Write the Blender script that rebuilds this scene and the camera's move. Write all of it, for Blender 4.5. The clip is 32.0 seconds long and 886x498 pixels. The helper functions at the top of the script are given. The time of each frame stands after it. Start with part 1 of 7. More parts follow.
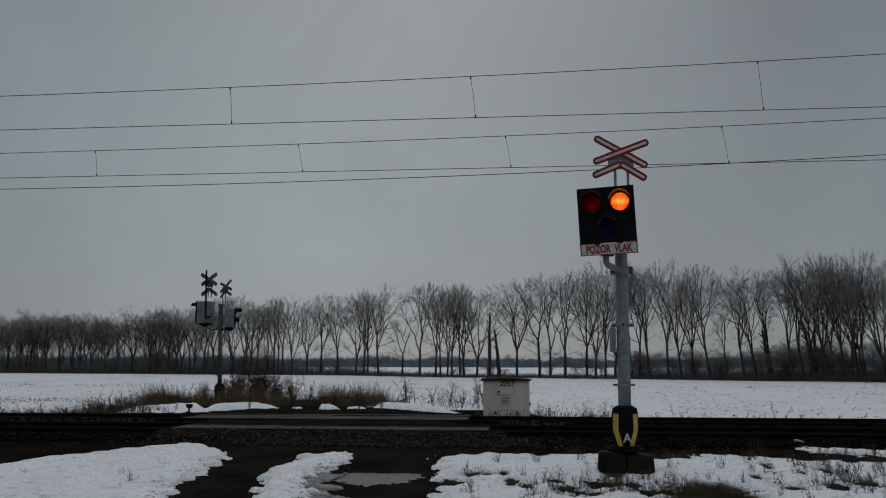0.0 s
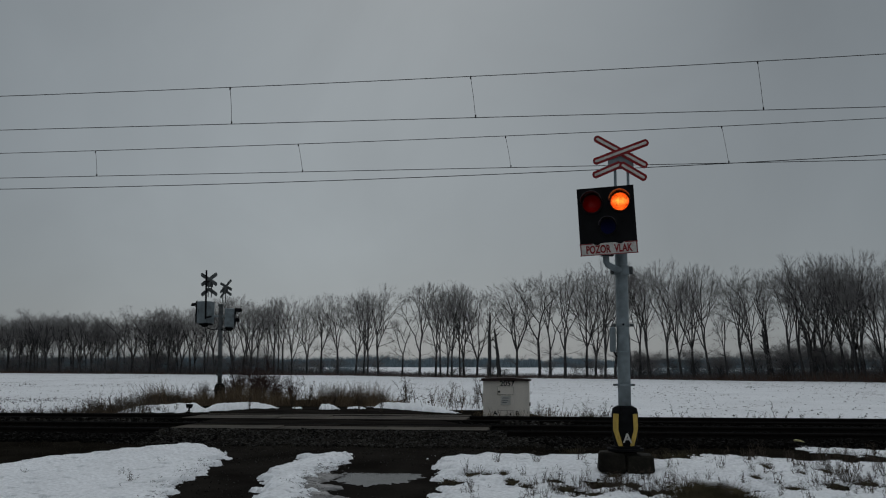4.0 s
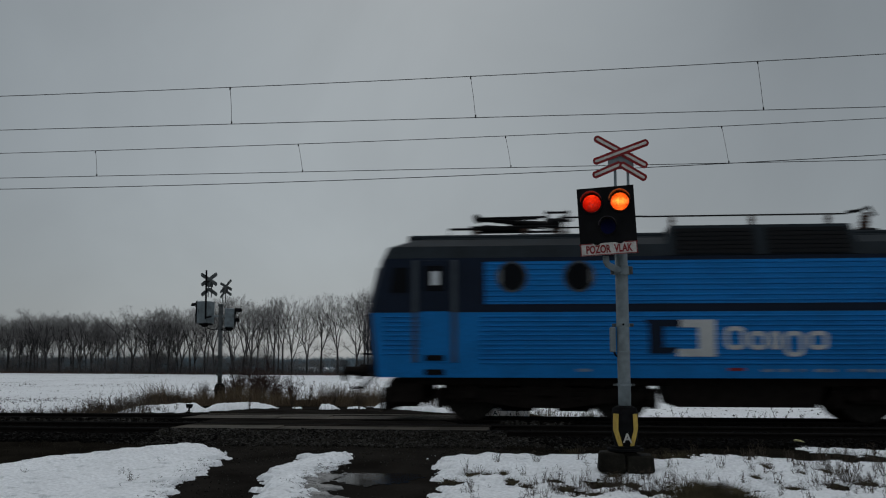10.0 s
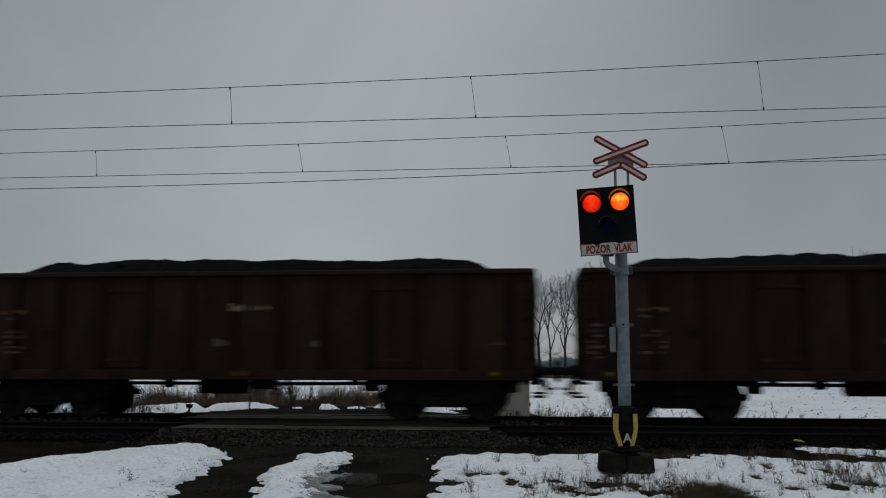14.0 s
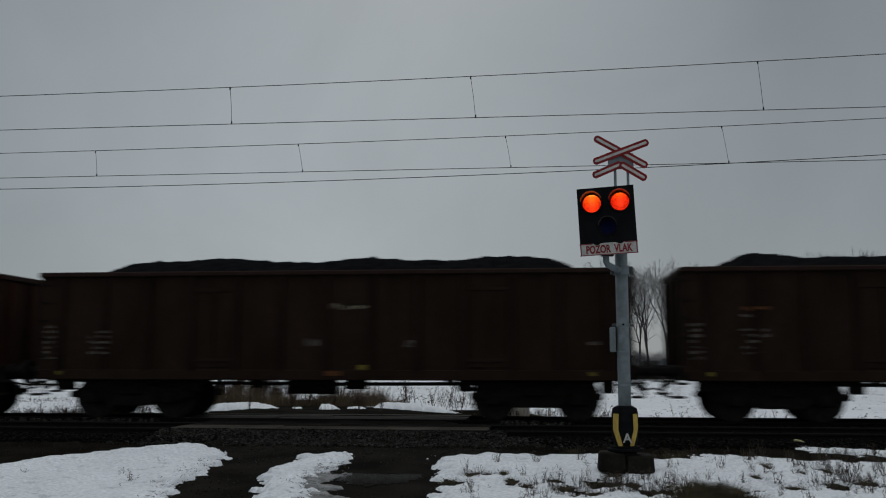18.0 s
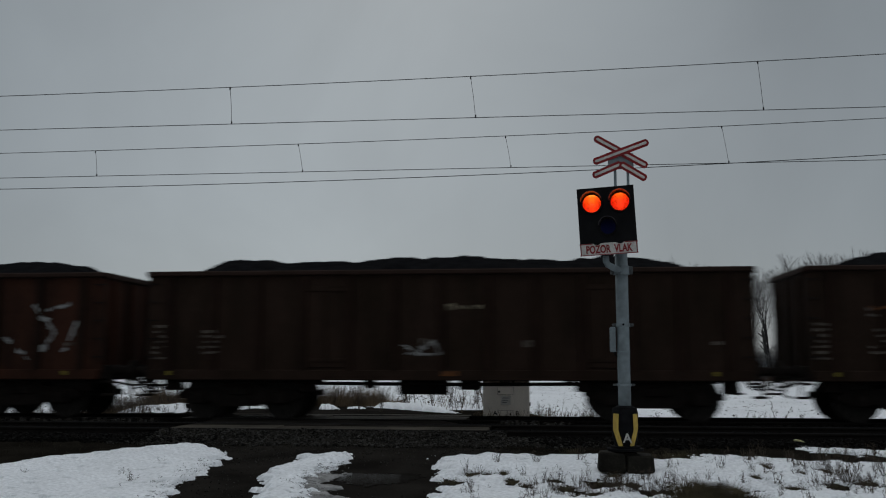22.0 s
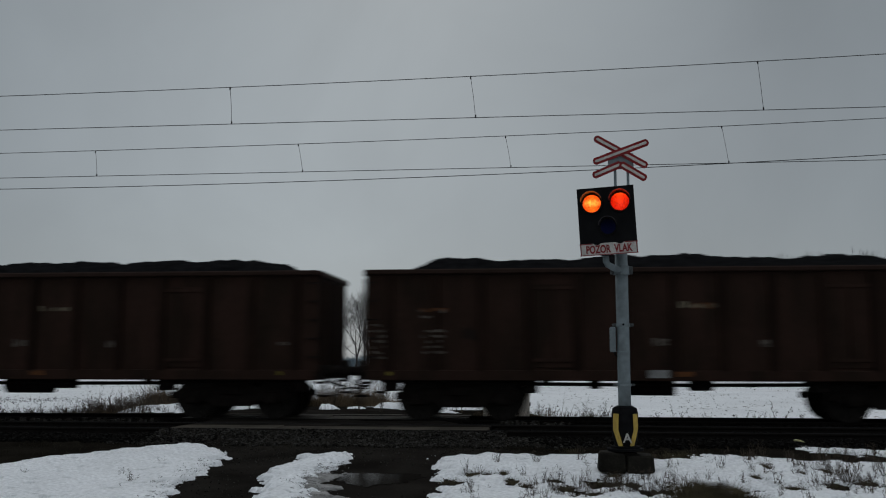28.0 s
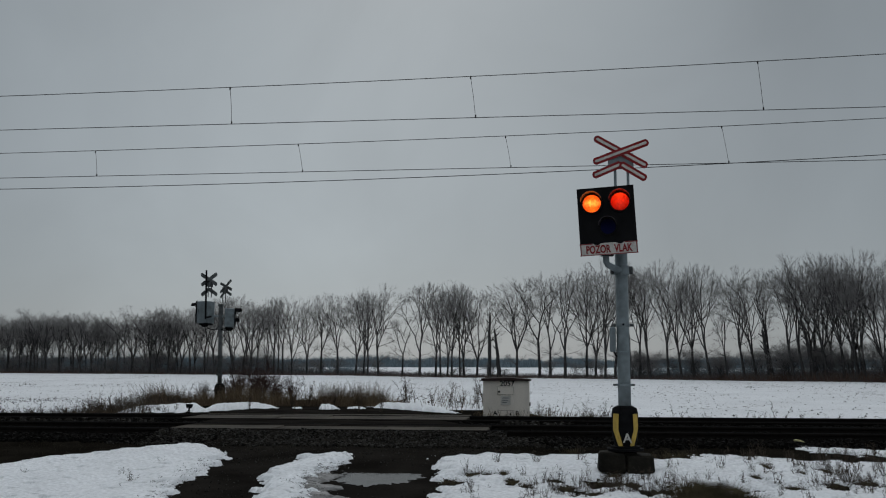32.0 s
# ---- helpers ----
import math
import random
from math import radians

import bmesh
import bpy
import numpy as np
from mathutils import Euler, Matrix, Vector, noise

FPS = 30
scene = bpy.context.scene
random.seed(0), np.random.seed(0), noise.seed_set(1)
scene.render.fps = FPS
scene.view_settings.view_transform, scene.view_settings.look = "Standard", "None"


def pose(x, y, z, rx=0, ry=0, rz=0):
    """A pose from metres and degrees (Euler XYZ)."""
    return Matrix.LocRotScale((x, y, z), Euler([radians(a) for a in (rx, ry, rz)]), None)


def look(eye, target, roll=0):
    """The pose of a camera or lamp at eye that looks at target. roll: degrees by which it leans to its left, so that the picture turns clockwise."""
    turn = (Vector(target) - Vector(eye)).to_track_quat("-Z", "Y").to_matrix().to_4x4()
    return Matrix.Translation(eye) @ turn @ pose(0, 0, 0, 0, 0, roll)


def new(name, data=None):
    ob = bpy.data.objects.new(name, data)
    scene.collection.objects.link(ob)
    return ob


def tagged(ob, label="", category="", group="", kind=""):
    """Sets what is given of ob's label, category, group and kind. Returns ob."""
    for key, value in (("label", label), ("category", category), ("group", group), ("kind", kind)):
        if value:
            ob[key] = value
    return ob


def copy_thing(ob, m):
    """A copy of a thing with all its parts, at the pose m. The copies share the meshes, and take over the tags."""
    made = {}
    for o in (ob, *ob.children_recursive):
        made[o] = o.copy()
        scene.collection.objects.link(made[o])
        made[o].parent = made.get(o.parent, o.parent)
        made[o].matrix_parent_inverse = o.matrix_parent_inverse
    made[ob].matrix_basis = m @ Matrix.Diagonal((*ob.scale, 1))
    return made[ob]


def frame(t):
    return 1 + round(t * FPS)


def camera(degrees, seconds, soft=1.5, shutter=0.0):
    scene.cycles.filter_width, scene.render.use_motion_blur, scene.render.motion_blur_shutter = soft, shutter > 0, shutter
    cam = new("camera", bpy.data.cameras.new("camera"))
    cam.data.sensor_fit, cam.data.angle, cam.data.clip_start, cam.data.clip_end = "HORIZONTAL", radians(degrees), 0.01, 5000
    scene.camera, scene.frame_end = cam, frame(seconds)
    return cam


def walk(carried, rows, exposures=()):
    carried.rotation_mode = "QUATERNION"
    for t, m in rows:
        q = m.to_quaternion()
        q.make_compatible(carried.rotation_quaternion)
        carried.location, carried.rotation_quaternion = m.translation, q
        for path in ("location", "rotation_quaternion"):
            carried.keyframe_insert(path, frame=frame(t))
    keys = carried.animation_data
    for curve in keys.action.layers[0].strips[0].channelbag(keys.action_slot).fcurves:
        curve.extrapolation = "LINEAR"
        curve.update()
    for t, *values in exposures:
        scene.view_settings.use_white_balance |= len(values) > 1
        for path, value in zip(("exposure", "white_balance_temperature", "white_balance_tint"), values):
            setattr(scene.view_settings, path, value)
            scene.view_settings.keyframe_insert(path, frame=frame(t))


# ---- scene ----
cam = camera(51.04, 32.0, soft=1.1, shutter=0.28)
EYE = (0.0, 0.0, 1.236)
YAW, PITCH = 0.10464, 0.12162
AIM = (-math.sin(YAW) * math.cos(PITCH), math.cos(YAW) * math.cos(PITCH), EYE[2] + math.sin(PITCH))
STAND = look(EYE, AIM, 0.059)
walk(cam, [(0.0, STAND), (32.0, STAND)], exposures=((0.0, 0.01), (3.0, -0.01), (6.0, 0.20), (9.0, 0.20), (10.5, 0.25), (31.0, 0.26), (32.0, 0.36)))

# the plan: x along the tracks, y away from the camera, z up from the far rail heads
FAR_Y, NEAR_Y, NEAR_Z = 21.12, 16.97, 0.075
GAUGE = 0.7525

# ---- light: an overcast winter sky ----
world = bpy.data.worlds.new("overcast_sky")
scene.world = world
world.use_nodes = True
wn, wl = world.node_tree.nodes, world.node_tree.links
sky = wn.new("ShaderNodeTexSky")
sky.sky_type, sky.sun_disc = "NISHITA", False
sky.sun_elevation, sky.sun_rotation = radians(31), radians(-8)
coord = wn.new("ShaderNodeTexCoord")
split = wn.new("ShaderNodeSeparateXYZ")
wl.new(coord.outputs["Generated"], split.inputs[0])
cloud = wn.new("ShaderNodeTexNoise")
cloud.inputs["Scale"].default_value, cloud.inputs["Detail"].default_value = 3.4, 5.0
cloud.inputs["Distortion"].default_value = 0.5
wl.new(coord.outputs["Generated"], cloud.inputs["Vector"])
ramp = wn.new("ShaderNodeValToRGB")
for place, grey in ((0.0, 0.350), (0.14, 0.328), (0.40, 0.300)):
    e = ramp.color_ramp.elements[0] if place == 0.0 else ramp.color_ramp.elements.new(place)
    e.position, e.color = place, (grey * 0.875, grey * 0.985, grey * 1.06, 1)
e = ramp.color_ramp.elements[-1]
e.position, e.color = 1.0, (0.80, 0.865, 0.92, 1)
wl.new(split.outputs["Z"], ramp.inputs[0])
patchy = wn.new("ShaderNodeMapRange")
patchy.inputs["From Min"].default_value, patchy.inputs["From Max"].default_value = 0.3, 0.7
patchy.inputs["To Min"].default_value, patchy.inputs["To Max"].default_value = 0.90, 1.10
wl.new(cloud.outputs["Fac"], patchy.inputs["Value"])
layer = wn.new("ShaderNodeMix")
layer.data_type, layer.blend_type = "RGBA", "MULTIPLY"
layer.inputs["Factor"].default_value = 1.0
wl.new(ramp.outputs["Color"], layer.inputs["A"])
wl.new(patchy.outputs["Result"], layer.inputs["B"])
# the clouds are thinner where the hidden sun stands, low behind the far fields
norm, toward, lobe, lift = (wn.new("ShaderNodeVectorMath"), wn.new("ShaderNodeVectorMath"), wn.new("ShaderNodeMath"), wn.new("ShaderNodeMapRange"))
norm.operation, toward.operation, lobe.operation = "NORMALIZE", "DOT_PRODUCT", "POWER"
wl.new(coord.outputs["Generated"], norm.inputs[0])
wl.new(norm.outputs["Vector"], toward.inputs[0])
toward.inputs[1].default_value = Vector((-0.21, 0.94, 0.29)).normalized()
top = wn.new("ShaderNodeMath")
top.operation = "MAXIMUM"
top.inputs[1].default_value = 0.0
wl.new(toward.outputs["Value"], top.inputs[0])
wl.new(top.outputs[0], lobe.inputs[0])
lobe.inputs[1].default_value = 20.0
lift.inputs["To Min"].default_value, lift.inputs["To Max"].default_value = 0.63, 1.0
wl.new(lobe.outputs[0], lift.inputs["Value"])
glow = wn.new("ShaderNodeMix")
glow.data_type, glow.blend_type = "RGBA", "MULTIPLY"
glow.inputs["Factor"].default_value = 1.0
wl.new(layer.outputs["Result"], glow.inputs["A"])
wl.new(lift.outputs["Result"], glow.inputs["B"])
thin = wn.new("ShaderNodeVectorMath")
thin.operation = "SCALE"
thin.inputs["Scale"].default_value = 0.003
wl.new(sky.outputs["Color"], thin.inputs[0])
both = wn.new("ShaderNodeVectorMath")
both.operation = "ADD"
wl.new(glow.outputs["Result"], both.inputs[0])
wl.new(thin.outputs["Vector"], both.inputs[1])
wl.new(both.outputs["Vector"], wn["Background"].inputs["Color"])
wn["Background"].inputs["Strength"].default_value = 0.95
sun = new("sun", bpy.data.lights.new("sun", "SUN"))
sun.data.energy, sun.data.angle, sun.data.color = 0.2, radians(40), (1.0, 0.97, 0.93)
sun.matrix_world = look((-10, 75, 45), (0, 0, 0))
tagged(sun, kind="structure")


# ---- materials ----
def shader(name, base, rough=0.7, metal=0.0, dark=0.6, scale=6.0, fine=60.0, bump=0.3, depth=0.01, vary=0.0, streak=(1, 1, 1), tint=None, spec=0.12, island=0.0):
    """A surface with large stains and fine grain; dark: the stains' share of the base; tint: the stains' own colour."""
    m = bpy.data.materials.new(name)
    m.use_nodes = True
    n, l = m.node_tree.nodes, m.node_tree.links
    b = n["Principled BSDF"]
    b.inputs["Roughness"].default_value, b.inputs["Metallic"].default_value = rough, metal
    b.inputs["Specular IOR Level"].default_value = spec
    tc, mp = n.new("ShaderNodeTexCoord"), n.new("ShaderNodeMapping")
    mp.inputs["Scale"].default_value = streak
    l.new(tc.outputs["Object"], mp.inputs["Vector"])
    big, small = n.new("ShaderNodeTexNoise"), n.new("ShaderNodeTexNoise")
    big.inputs["Scale"].default_value, big.inputs["Detail"].default_value = scale, 5
    small.inputs["Scale"].default_value, small.inputs["Detail"].default_value = fine, 3
    info = n.new("ShaderNodeObjectInfo")
    shift = n.new("ShaderNodeVectorMath")
    shift.operation = "MULTIPLY_ADD"
    l.new(info.outputs["Random"], shift.inputs[0])
    shift.inputs[1].default_value = (37, 19, 11)
    l.new(mp.outputs["Vector"], shift.inputs[2])
    for q in (big, small):
        l.new(shift.outputs["Vector"], q.inputs["Vector"])
    r = n.new("ShaderNodeValToRGB")
    t = tint or [c * dark for c in base]
    r.color_ramp.elements[0].position, r.color_ramp.elements[0].color = 0.33, (*t, 1)
    r.color_ramp.elements[1].position, r.color_ramp.elements[1].color = 0.62, (*base, 1)
    l.new(big.outputs["Fac"], r.inputs[0])
    g = n.new("ShaderNodeMapRange")
    g.inputs["From Min"].default_value, g.inputs["From Max"].default_value = 0.25, 0.75
    g.inputs["To Min"].default_value, g.inputs["To Max"].default_value = 0.8, 1.2
    l.new(small.outputs["Fac"], g.inputs["Value"])
    x = n.new("ShaderNodeMix")
    x.data_type, x.blend_type = "RGBA", "MULTIPLY"
    x.inputs["Factor"].default_value = 1
    l.new(r.outputs["Color"], x.inputs["A"])
    l.new(g.outputs["Result"], x.inputs["B"])
    out = x.outputs["Result"]
    if vary:
        v = n.new("ShaderNodeMapRange")
        v.inputs["To Min"].default_value, v.inputs["To Max"].default_value = 1 - vary, 1 + vary
        l.new(info.outputs["Random"], v.inputs["Value"])
        y = n.new("ShaderNodeMix")
        y.data_type, y.blend_type = "RGBA", "MULTIPLY"
        y.inputs["Factor"].default_value = 1
        l.new(out, y.inputs["A"])
        l.new(v.outputs["Result"], y.inputs["B"])
        out = y.outputs["Result"]
    if island:
        gi, v, y = n.new("ShaderNodeNewGeometry"), n.new("ShaderNodeValToRGB"), n.new("ShaderNodeMix")
        v.color_ramp.elements[0].color = (1 - island, 1 - island, 1 - island, 1)
        v.color_ramp.elements[1].color = (1 + island * 1.15, 1 + island * 1.25, 1 + island * 1.4, 1)
        mid = v.color_ramp.elements.new(0.6)
        mid.color = (1.0, 0.96, 0.90, 1)
        l.new(gi.outputs["Random Per Island"], v.inputs[0])
        y.data_type, y.blend_type = "RGBA", "MULTIPLY"
        y.inputs["Factor"].default_value = 1
        l.new(out, y.inputs["A"])
        l.new(v.outputs["Color"], y.inputs["B"])
        out = y.outputs["Result"]
    l.new(out, b.inputs["Base Color"])
    if bump:
        u = n.new("ShaderNodeBump")
        u.inputs["Strength"].default_value, u.inputs["Distance"].default_value = bump, depth
        l.new(small.outputs["Fac"], u.inputs["Height"])
        l.new(u.outputs["Normal"], b.inputs["Normal"])
    return m


SNOW = shader("old_snow", (0.87, 0.88, 0.90), 0.8, dark=0.93, scale=1.2, fine=22, bump=0.08, depth=0.012, spec=0.1)
SLUSH = shader("grey_slush", (0.30, 0.295, 0.29), 0.6, dark=0.35, scale=7, fine=40, bump=0.5, depth=0.01, spec=0.2)
MUD = shader("wet_mud", (0.0165, 0.0142, 0.0112), 0.9, spec=0.0, dark=0.5, scale=1.6, fine=26, bump=0.8, depth=0.03)
ROADWAY = shader("muddy_asphalt", (0.0225, 0.0200, 0.0175), 0.9, spec=0.0, dark=0.5, scale=1.1, fine=40, bump=0.6, depth=0.012)
CONCRETE = shader("worn_concrete", (0.078, 0.066, 0.051), 0.85, dark=0.36, scale=1.3, fine=45, bump=0.3, vary=0.14)
SLEEPER = shader("oily_sleeper_concrete", (0.026, 0.023, 0.020), 0.85, dark=0.6, scale=3, vary=0.2)
OILY = shader("oily_dark_stone", (0.0085, 0.0078, 0.0070), 0.9, spec=0.04, dark=0.5, scale=9, fine=70, island=0.5)
STONE = shader("ballast_stone", (0.034, 0.031, 0.027), 0.85, spec=0.1, dark=0.45, scale=9, fine=70, island=0.75)
RAIL_RUST = shader("rail_rust", (0.012, 0.0095, 0.008), 0.75, dark=0.6, scale=8)
RAIL_HEAD = shader("polished_rail_head", (0.024, 0.024, 0.025), 0.9, dark=0.8, scale=4, bump=0, spec=0.0)
GALV = shader("galvanised_steel", (0.225, 0.262, 0.278), 0.55, 0.15, dark=0.78, scale=4, fine=11, bump=0.05)
DARK_GALV = shader("weathered_sign_back", (0.120, 0.128, 0.130), 0.7, dark=0.6, scale=5, bump=0.1)
BLACK = shader("black_enamel", (0.010, 0.010, 0.011), 0.6, spec=0.06, dark=0.7, scale=7, bump=0.05)
BLACK_MATT = shader("matt_black_plastic", (0.012, 0.012, 0.013), 0.8, spec=0.04, dark=0.6, scale=10, bump=0.1)
RED = shader("faded_red_paint", (0.27, 0.030, 0.032), 0.45, dark=0.75, scale=8, bump=0.03)
WHITE = shader("dirty_white_paint", (0.60, 0.58, 0.545), 0.5, dark=0.8, scale=9, bump=0.03)
YELLOW = shader("yellow_paint", (0.62, 0.43, 0.10), 0.5, dark=0.75, scale=9, bump=0.03)
PALE_YELLOW = shader("pale_yellow_plastic", (0.62, 0.56, 0.30), 0.5, dark=0.8, scale=9, bump=0.02)
MOSSY = shader("mossy_concrete", (0.020, 0.018, 0.014), 0.9, dark=0.5, scale=6, fine=30, bump=0.7, depth=0.015)
BEIGE = shader("beige_render", (0.83, 0.765, 0.685), 0.85, dark=0.84, scale=1.5, fine=160, bump=0.04, streak=(1, 1, 0.35))
SEAM = shader("dirty_hatch_seam", (0.26, 0.23, 0.19), 0.85, dark=0.6, scale=12, bump=0)
FELT = shader("tarred_roof", (0.045, 0.030, 0.028), 0.8, dark=0.7, scale=8)
RUSTS = [shader("brown_wagon_paint", (0.040, 0.0215, 0.0162), 0.75, spec=0.06, tint=(0.022, 0.014, 0.010), scale=1.6, fine=24, bump=0.15, streak=(1, 1, 0.35)),
         shader("red_oxide_wagon_paint", (0.062, 0.024, 0.015), 0.75, spec=0.06, tint=(0.030, 0.016, 0.011), scale=1.4, fine=24, bump=0.15, streak=(1, 1, 0.35)),
         shader("grey_brown_wagon_paint", (0.046, 0.031, 0.026), 0.75, spec=0.06, tint=(0.030, 0.020, 0.016), scale=1.6, fine=24, bump=0.15, streak=(1, 1, 0.35)),
         shader("dark_umber_wagon_paint", (0.031, 0.0185, 0.0135), 0.75, spec=0.06, tint=(0.019, 0.012, 0.008), scale=1.8, fine=24, bump=0.15, streak=(1, 1, 0.35))]
RIB = shader("dark_rusty_ribs", (0.026, 0.015, 0.011), 0.8, spec=0.05, dark=0.6, scale=2, fine=24, bump=0.15, streak=(1, 1, 0.35))
RUSTS.append(shader("deep_red_brown_wagon_paint", (0.052, 0.021, 0.013), 0.75, spec=0.06, tint=(0.026, 0.013, 0.009), scale=1.5, fine=24, bump=0.15, streak=(1, 1, 0.35)))
RIM = shader("rubbed_rusty_rim", (0.036, 0.021, 0.017), 0.75, spec=0.06, tint=(0.026, 0.016, 0.012), scale=2.5, fine=30, bump=0.2)
RUNNING = shader("greasy_running_gear", (0.021, 0.0165, 0.0145), 0.8, spec=0.05, dark=0.6, scale=6, bump=0.2)
WHEEL = shader("wheel_steel", (0.030, 0.026, 0.023), 0.6, 0.3, dark=0.6, scale=9, bump=0.1)
COAL = shader("coal", (0.015, 0.015, 0.016), 0.95, spec=0.0, dark=0.5, scale=6, fine=30, bump=1.0, depth=0.05)
MARK = shader("worn_white_stencil", (0.150, 0.128, 0.108), 0.7, tint=(0.028, 0.020, 0.015), scale=9, bump=0)
MARK_PALE = shader("pale_yellow_stencil", (0.25, 0.215, 0.15), 0.7, tint=(0.06, 0.045, 0.03), scale=7, bump=0)
MARK_ORANGE = shader("worn_orange_stencil", (0.16, 0.06, 0.02), 0.7, tint=(0.05, 0.026, 0.016), scale=11, bump=0)
MARK_YELLOW = shader("worn_yellow_stencil", (0.24, 0.19, 0.035), 0.7, dark=0.45, scale=14, bump=0)
SPRAY_WHITE = shader("white_spray_paint", (0.36, 0.36, 0.355), 0.6, dark=0.6, scale=4, bump=0)
SILVER = shader("silver_spray_paint", (0.33, 0.325, 0.32), 0.6, dark=0.5, scale=3, bump=0)
SPRAY_BLACK = shader("black_spray_paint", (0.022, 0.024, 0.028), 0.6, dark=0.7, scale=4, bump=0)
SPRAY_BLUE = shader("blue_spray_paint", (0.016, 0.130, 0.235), 0.55, dark=0.6, scale=4, bump=0)
LOCO_BLUE = shader("blue_loco_paint", (0.006, 0.190, 0.540), 0.4, dark=0.82, scale=1.5, fine=30, bump=0.02, spec=0.15)
LOCO_NAVY = shader("navy_loco_paint", (0.006, 0.013, 0.030), 0.4, dark=0.8, scale=1.5, fine=30, bump=0.02, spec=0.15)
LOCO_ROOF = shader("grey_roof_paint", (0.016, 0.0225, 0.028), 0.65, dark=0.65, scale=2.5, fine=30, bump=0.08)
LOCO_WHITE = shader("white_loco_lettering", (0.60, 0.61, 0.60), 0.45, dark=0.85, scale=4, bump=0)
GREY_BAR = shader("grey_handrail_paint", (0.075, 0.090, 0.105), 0.5, dark=0.8, scale=6, bump=0)
LOCO_MARK = shader("small_faded_lettering", (0.26, 0.32, 0.38), 0.6, tint=(0.02, 0.12, 0.30), scale=16, bump=0)
INSULATOR = shader("brown_insulator", (0.06, 0.03, 0.02), 0.3, dark=0.8, bump=0)
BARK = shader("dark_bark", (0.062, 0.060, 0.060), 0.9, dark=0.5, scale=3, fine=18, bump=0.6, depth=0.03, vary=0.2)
# twig grey is raised partly to stand for distance haze
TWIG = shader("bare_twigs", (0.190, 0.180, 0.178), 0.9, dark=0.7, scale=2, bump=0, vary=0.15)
HEDGE = shader("reddish_hedge", (0.105, 0.066, 0.050), 0.9, dark=0.5, scale=0.4, bump=0)
BRUSH = shader("brown_undergrowth", (0.13, 0.12, 0.118), 0.9, dark=0.5, scale=0.4, bump=0)
# the blue-grey lift of distance haze is put into this base colour
HAZED_WOOD = shader("distant_wood", (0.185, 0.235, 0.265), 0.9, dark=0.75, scale=0.05, bump=0)
DRY = shader("dry_grass", (0.185, 0.135, 0.088), 0.9, dark=0.45, scale=1.5, bump=0)
DARK_GRASS = shader("rotted_dark_grass", (0.036, 0.032, 0.020), 0.9, dark=0.45, scale=3, bump=0)
GREENISH = shader("withered_grass", (0.125, 0.104, 0.060), 0.9, dark=0.4, scale=3, bump=0)
BUSH = shader("reddish_bush_twigs", (0.075, 0.047, 0.042), 0.9, dark=0.6, scale=5, bump=0)
STALK = shader("dead_stalks", (0.085, 0.066, 0.050), 0.9, dark=0.6, scale=5, bump=0)
WIRE = shader("catenary_copper", (0.025, 0.025, 0.026), 0.6, dark=0.8, bump=0)


def field_snow():
    """Snow on a ploughed field, with clods of soil that stand out of it."""
    m = shader("field_snow", (0.86, 0.87, 0.89), 0.8, dark=0.9, scale=0.25, fine=9, bump=0.4, depth=0.05, spec=0.2)
    n, l = m.node_tree.nodes, m.node_tree.links
    b = n["Principled BSDF"]
    clean = b.inputs["Base Color"].links[0].from_socket
    geo, mp = n.new("ShaderNodeNewGeometry"), n.new("ShaderNodeMapping")
    mp.inputs["Scale"].default_value = (1.1, 0.35, 1)
    l.new(geo.outputs["Position"], mp.inputs["Vector"])
    a, c = n.new("ShaderNodeTexNoise"), n.new("ShaderNodeTexNoise")
    a.inputs["Scale"].default_value, a.inputs["Detail"].default_value = 3.2, 3
    c.inputs["Scale"].default_value, c.inputs["Detail"].default_value = 0.12, 2
    for q in (a, c):
        l.new(mp.outputs["Vector"], q.inputs["Vector"])
    s = n.new("ShaderNodeMath")
    s.operation = "MULTIPLY_ADD"
    l.new(c.outputs["Fac"], s.inputs[0])
    s.inputs[1].default_value = 0.35
    l.new(a.outputs["Fac"], s.inputs[2])
    r = n.new("ShaderNodeValToRGB")
    r.color_ramp.elements[0].position, r.color_ramp.elements[0].color = 0.825, (0, 0, 0, 1)
    r.color_ramp.elements[1].position, r.color_ramp.elements[1].color = 0.875, (1, 1, 1, 1)
    l.new(s.outputs["Value"], r.inputs[0])
    x = n.new("ShaderNodeMix")
    x.data_type = "RGBA"
    l.new(r.outputs["Color"], x.inputs["Factor"])
    l.new(clean, x.inputs["A"])
    x.inputs["B"].default_value = (0.07, 0.055, 0.045, 1)
    l.new(x.outputs["Result"], b.inputs["Base Color"])
    return m


FIELD = field_snow()


def plain(name, base, rough, metal=0.0, trans=0.0, ior=1.45, coat=0.0):
    m = bpy.data.materials.new(name)
    m.use_nodes = True
    b = m.node_tree.nodes["Principled BSDF"]
    b.inputs["Base Color"].default_value = (*base, 1)
    b.inputs["Roughness"].default_value, b.inputs["Metallic"].default_value = rough, metal
    b.inputs["Transmission Weight"].default_value, b.inputs["IOR"].default_value = trans, ior
    b.inputs["Coat Weight"].default_value = coat
    return m


